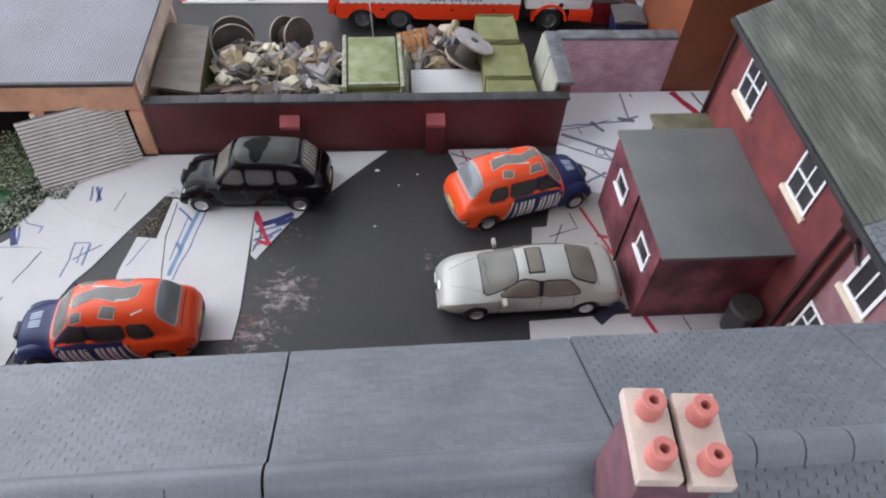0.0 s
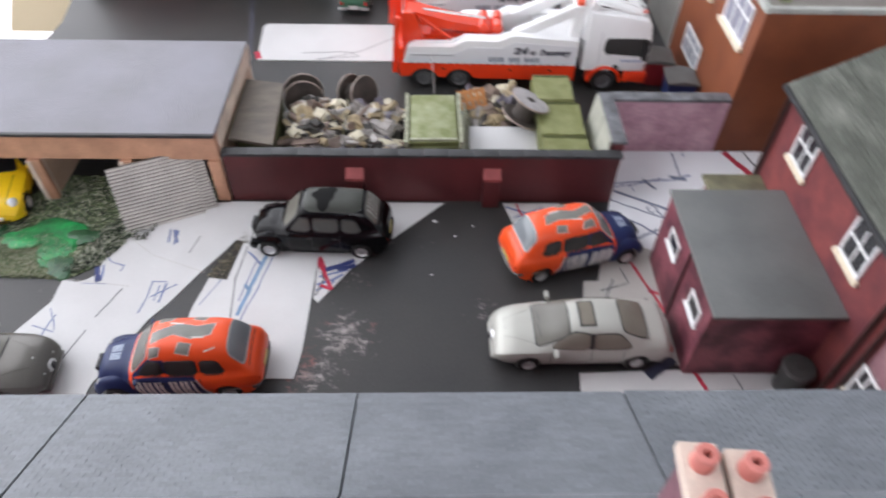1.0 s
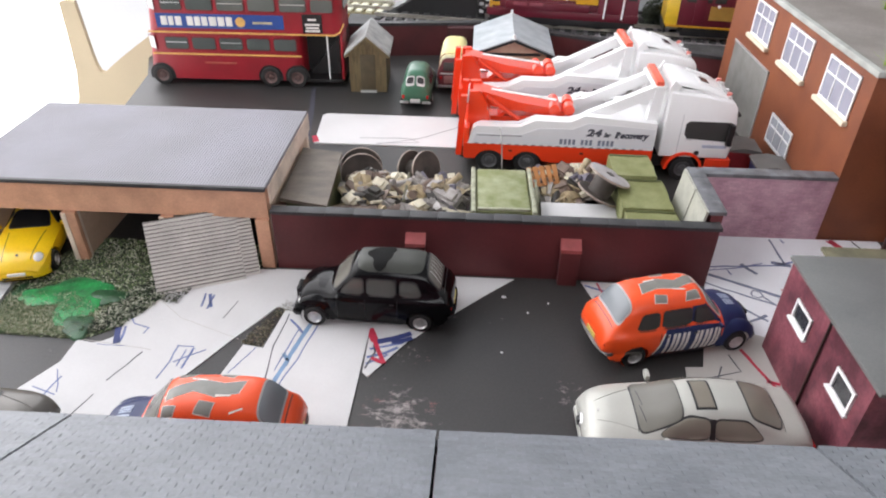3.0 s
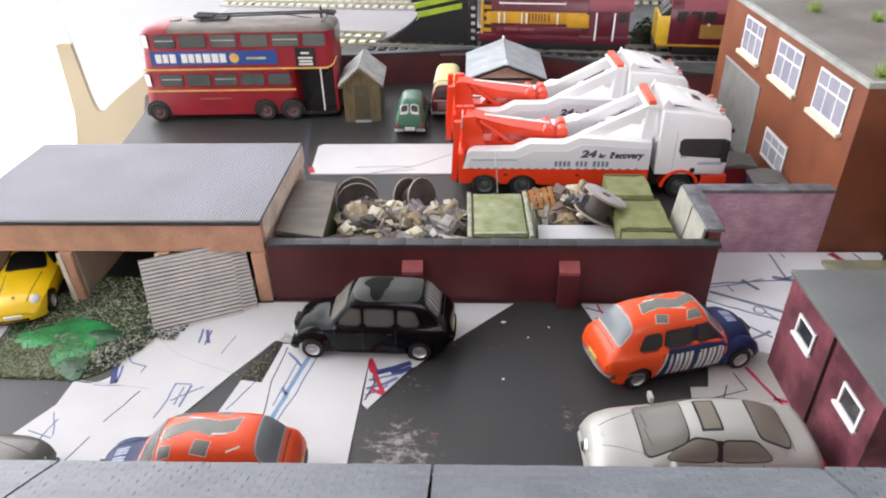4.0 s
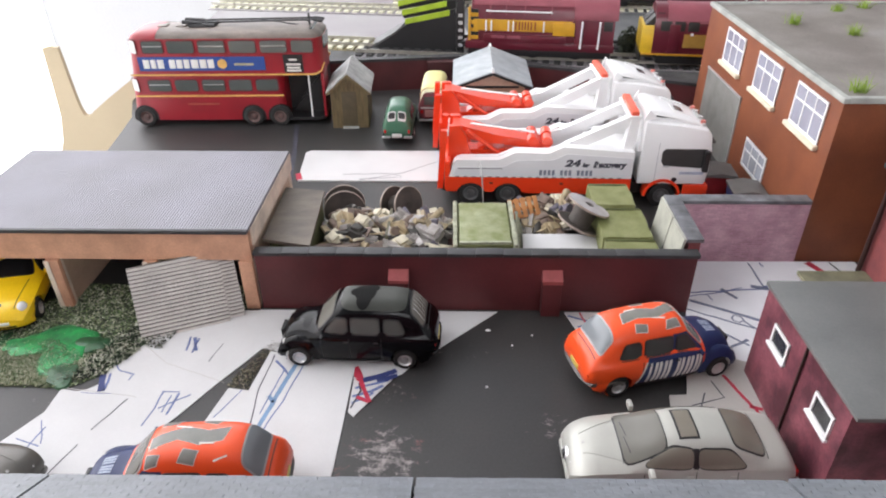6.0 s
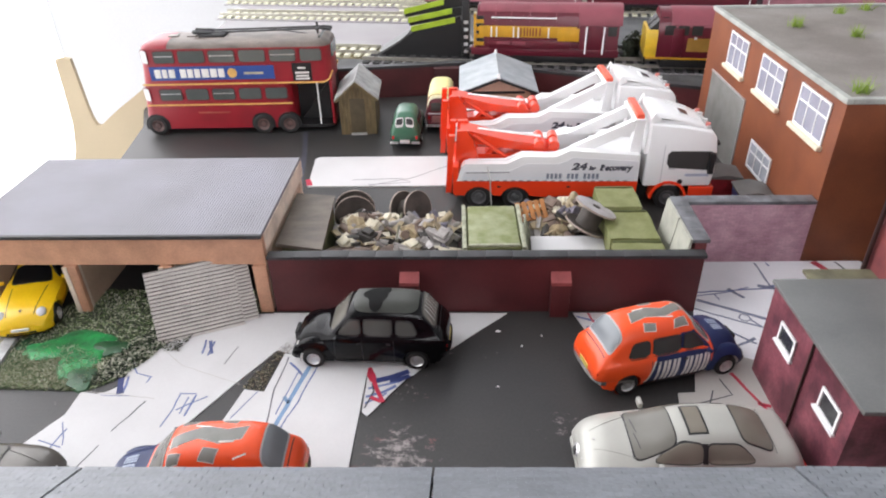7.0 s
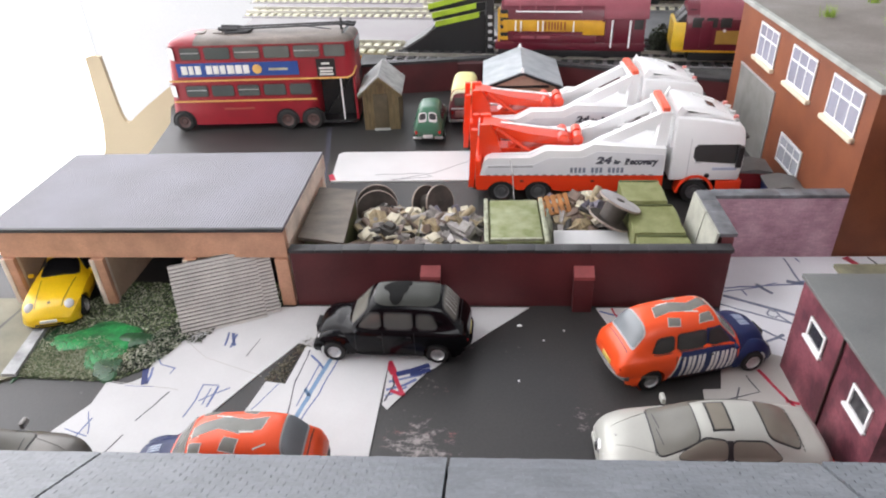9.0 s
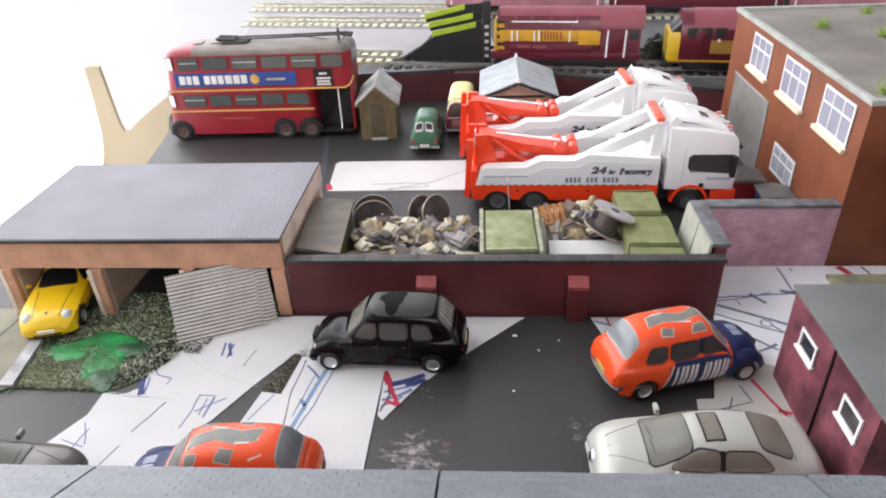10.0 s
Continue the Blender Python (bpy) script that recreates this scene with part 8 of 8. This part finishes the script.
def diesel(x, y, z, turn):
    t = thing("diesel_locomotive", "maroon diesel locomotive with a yellow nose and gold band", "locomotive", x, y, z, turn)
    t.matrix_basis = t.matrix_basis @ Matrix.Diagonal((1, 1, 0.9, 1))
    sec = [(-15, 9), (-15.4, 24), (-14.4, 33), (-11, 40), (-5, 43), (5, 43), (11, 40), (14.4, 33), (15.4, 24), (15, 9)]
    part("body", prism(bmesh.new(), sec, "x", 2, 190), LOCO, t)
    part("roof", prism(bmesh.new(), [(-14.8, 32), (-11.4, 40.2), (-5.2, 43.5), (5.2, 43.5), (11.4, 40.2), (14.8, 32)], "x", 10, 191), LOCO_ROOF, t)
    part("nose", prism(bmesh.new(), [(-14.6, 9), (-15, 23), (-13, 29), (13, 29), (15, 23), (14.6, 9)], "x", -6, 2.1), mat("warning_yellow", (0.7, 0.45, 0.02), 0.4, size=8, bump=0.02), t, "yellow warning nose")
    part("windscreen", prism(bmesh.new(), [(-4, 29), (2.4, 29), (8, 38.5), (4, 38.5)], "y", -12, 12), CAR_GLASS, t)
    part("windscreen_pillar", prism(bmesh.new(), [(-4.4, 29), (-3.2, 29), (4.6, 38.6), (3.4, 38.6)], "y", -0.8, 0.8), TRIM, t)
    for s in (-1, 1):
        part("gold_band", mesh_box(22, 190, *sorted((s * 15.1, s * 15.6)), 14, 24), mat("dull_gold_band", (0.42, 0.24, 0.05), 0.45, size=10, bump=0.02), t)
        part("sole_bar", mesh_box(-5, 190, *sorted((s * 14.6, s * 15.5)), 7.6, 9), GOLD, t)
        for xx in (6, 15, 24):
            part("cab_window", mesh_box(xx, xx + 7, *sorted((s * 14.4, s * 15.3)), 26, 33, bevel=0.2), CAR_GLASS, t)
        part("cab_door", mesh_box(12, 19, *sorted((s * 15.1, s * 15.55)), 9.5, 31, bevel=0.2), LOCO, t)
        for xx in (27, 38):
            part("lamp_fitting", rod(bmesh.new(), (xx, s * 15, 24), (xx, s * 16, 24), 1.1, 8), WHITE, t)
        part("grille_panel", mesh_box(52, 100, *sorted((s * 13.4, s * 14.8)), 33, 37), LOCO_ROOF, t)
    part("bogie", mesh_box(6, 60, -13, 13, 0.5, 7.4, bevel=0.5), TRIM, t)
    part("fuel_tank", mesh_box(66, 120, -12, 12, 1, 7.5, bevel=0.5), TRIM, t)
    part("buffer_beam", mesh_box(-6, -4.6, -14, 14, 2.5, 8.8), TRIM, t)
    return t


shunter(17, 513.0, 20.6, -8)
diesel(92, 501, 21, -8)



def coach(label, x, y, z, turn, paint, band):
    t = thing("railway_coach", label, "coach", x, y, z, turn, "coaches")
    sec = [(-16, 7), (-16.6, 18), (-16.2, 30), (-13, 39), (-6, 43), (6, 43), (13, 39), (16.2, 30), (16.6, 18), (16, 7)]
    part("body", prism(bmesh.new(), sec, "x", 0, 148), paint, t)
    part("underframe", mesh_box(2, 146, -14, 14, 4.2, 7, bevel=0.3), TRIM, t)
    for s in (-1, 1):
        part("waist_band", mesh_box(0.6, 147.4, *sorted((s * 15.8, s * 16.9)), 8.2, 14.4, bevel=0.2), band, t)
        for i in range(7):
            win = part("window", mesh_box(9 + i * 19.6, 21 + i * 19.6, *sorted((s * 16.0, s * 16.8)), 19.5, 29, bevel=0.3), CAR_GLASS_MID, t)
            part("window_rim", mesh_box(8.4 + i * 19.6, 21.6 + i * 19.6, *sorted((s * 15.9, s * 16.65)), 18.9, 29.6, bevel=0.3), CHROME, win)
        for xx in (5.4, 142):
            part("door_rail", rod(bmesh.new(), (xx, s * 17, 9), (xx, s * 17, 22), 0.6, 8), WHITE, t)
    for xx in (24, 124):
        part("bogie", mesh_box(xx - 17, xx + 17, -12, 12, 0.4, 5, bevel=0.5), TRIM, t)
    return t


COACH_PURPLE = mat("dusky_purple_coach", (0.09, 0.03, 0.05), 0.4, size=20, spots=0.2, bump=0.02)
COACH_PINK = mat("faded_pink_band", (0.4, 0.16, 0.2), 0.45, size=14, spots=0.2, bump=0.02)
d = Vector((math.cos(radians(-8)), math.sin(radians(-8))))
for i in range(3):
    k = -2 + i * 152.5
    coach("dusky purple railway coach with a faded pink waist band", -76 + d.x * k, 697 + d.y * k, 21.6, -8, COACH_PURPLE, COACH_PINK if i != 1 else LOCO)
# Grey sheet carries the falloff of window glare as a darker colour.
tagged(part("glare_falloff_sheet", slab(bmesh.new(), [(-30, 552), (330, 500), (480, 500), (480, 640), (-46, 672)], 17.0, 17.35), mat("glare_falloff_grey", (0.13, 0.135, 0.137), 0.8, size=30, spots=0.25, grain=0.15, fine=2, bump=0.3), smooth=0), "grey sheet between the sidings, painting in the glare's falloff", "board", kind="structure")


def bush(x, y, z, r, high, seed):
    rng = np.random.default_rng(seed)
    bm = bmesh.new()
    for _ in range(900):
        v = Vector(rng.normal(0, 1, 3)).normalized() * float(rng.uniform(0.45, 1.0))
        c = Vector((v.x * r, v.y * r, (abs(v.z)) * high))
        n = Vector(rng.normal(0, 1, 3)).normalized()
        a = n.orthogonal().normalized() * float(rng.uniform(0.9, 1.8))
        b = n.cross(a)
        bm.faces.new([bm.verts.new(q) for q in (c - a * 0.7, c + b * 0.8, c + a * 1.3, c - b * 0.8)])
    ob = part("crown", bm, mat("dark_scrub", (0.018, 0.025, 0.015), 0.85, size=4, spots=0.4, dark=(0.05, 0.06, 0.04), random_tone=0.4), None, smooth=0, m=at(x, y, z))
    ob.name = "scrub_bush"
    return tagged(ob, "dark green scrub bush between the locomotives", "plant")


bush(86, 528, 17.3, 11, 19, 5)
bush(97, 540, 17.3, 8, 12, 6)

# ---- cream shape by the window, outlined to fit the camera's view ----
# Made-up flat shape; its outline is traced on one plane from the camera.
outline = [(-350, -60), (-338, -34), (-333.6, -14), (-332.2, 10), (-331.4, 35.2), (-326, 36.4), (-320.6, 35.6), (-319.6, 20), (-318.4, 0), (-317.4, -9), (-315.6, -13.6), (-312.6, -14.2), (-306, -9), (-296, -1.6), (-275, 12.6), (-262.2, 20), (-262.2, -60)]
tagged(part("cream_cutout", prism(bmesh.new(), outline, "y", 476.4, 480), BEIGE, smooth=0), "made-up flat cream cutout, shaped to fit the camera's view", "board edge", kind="structure")
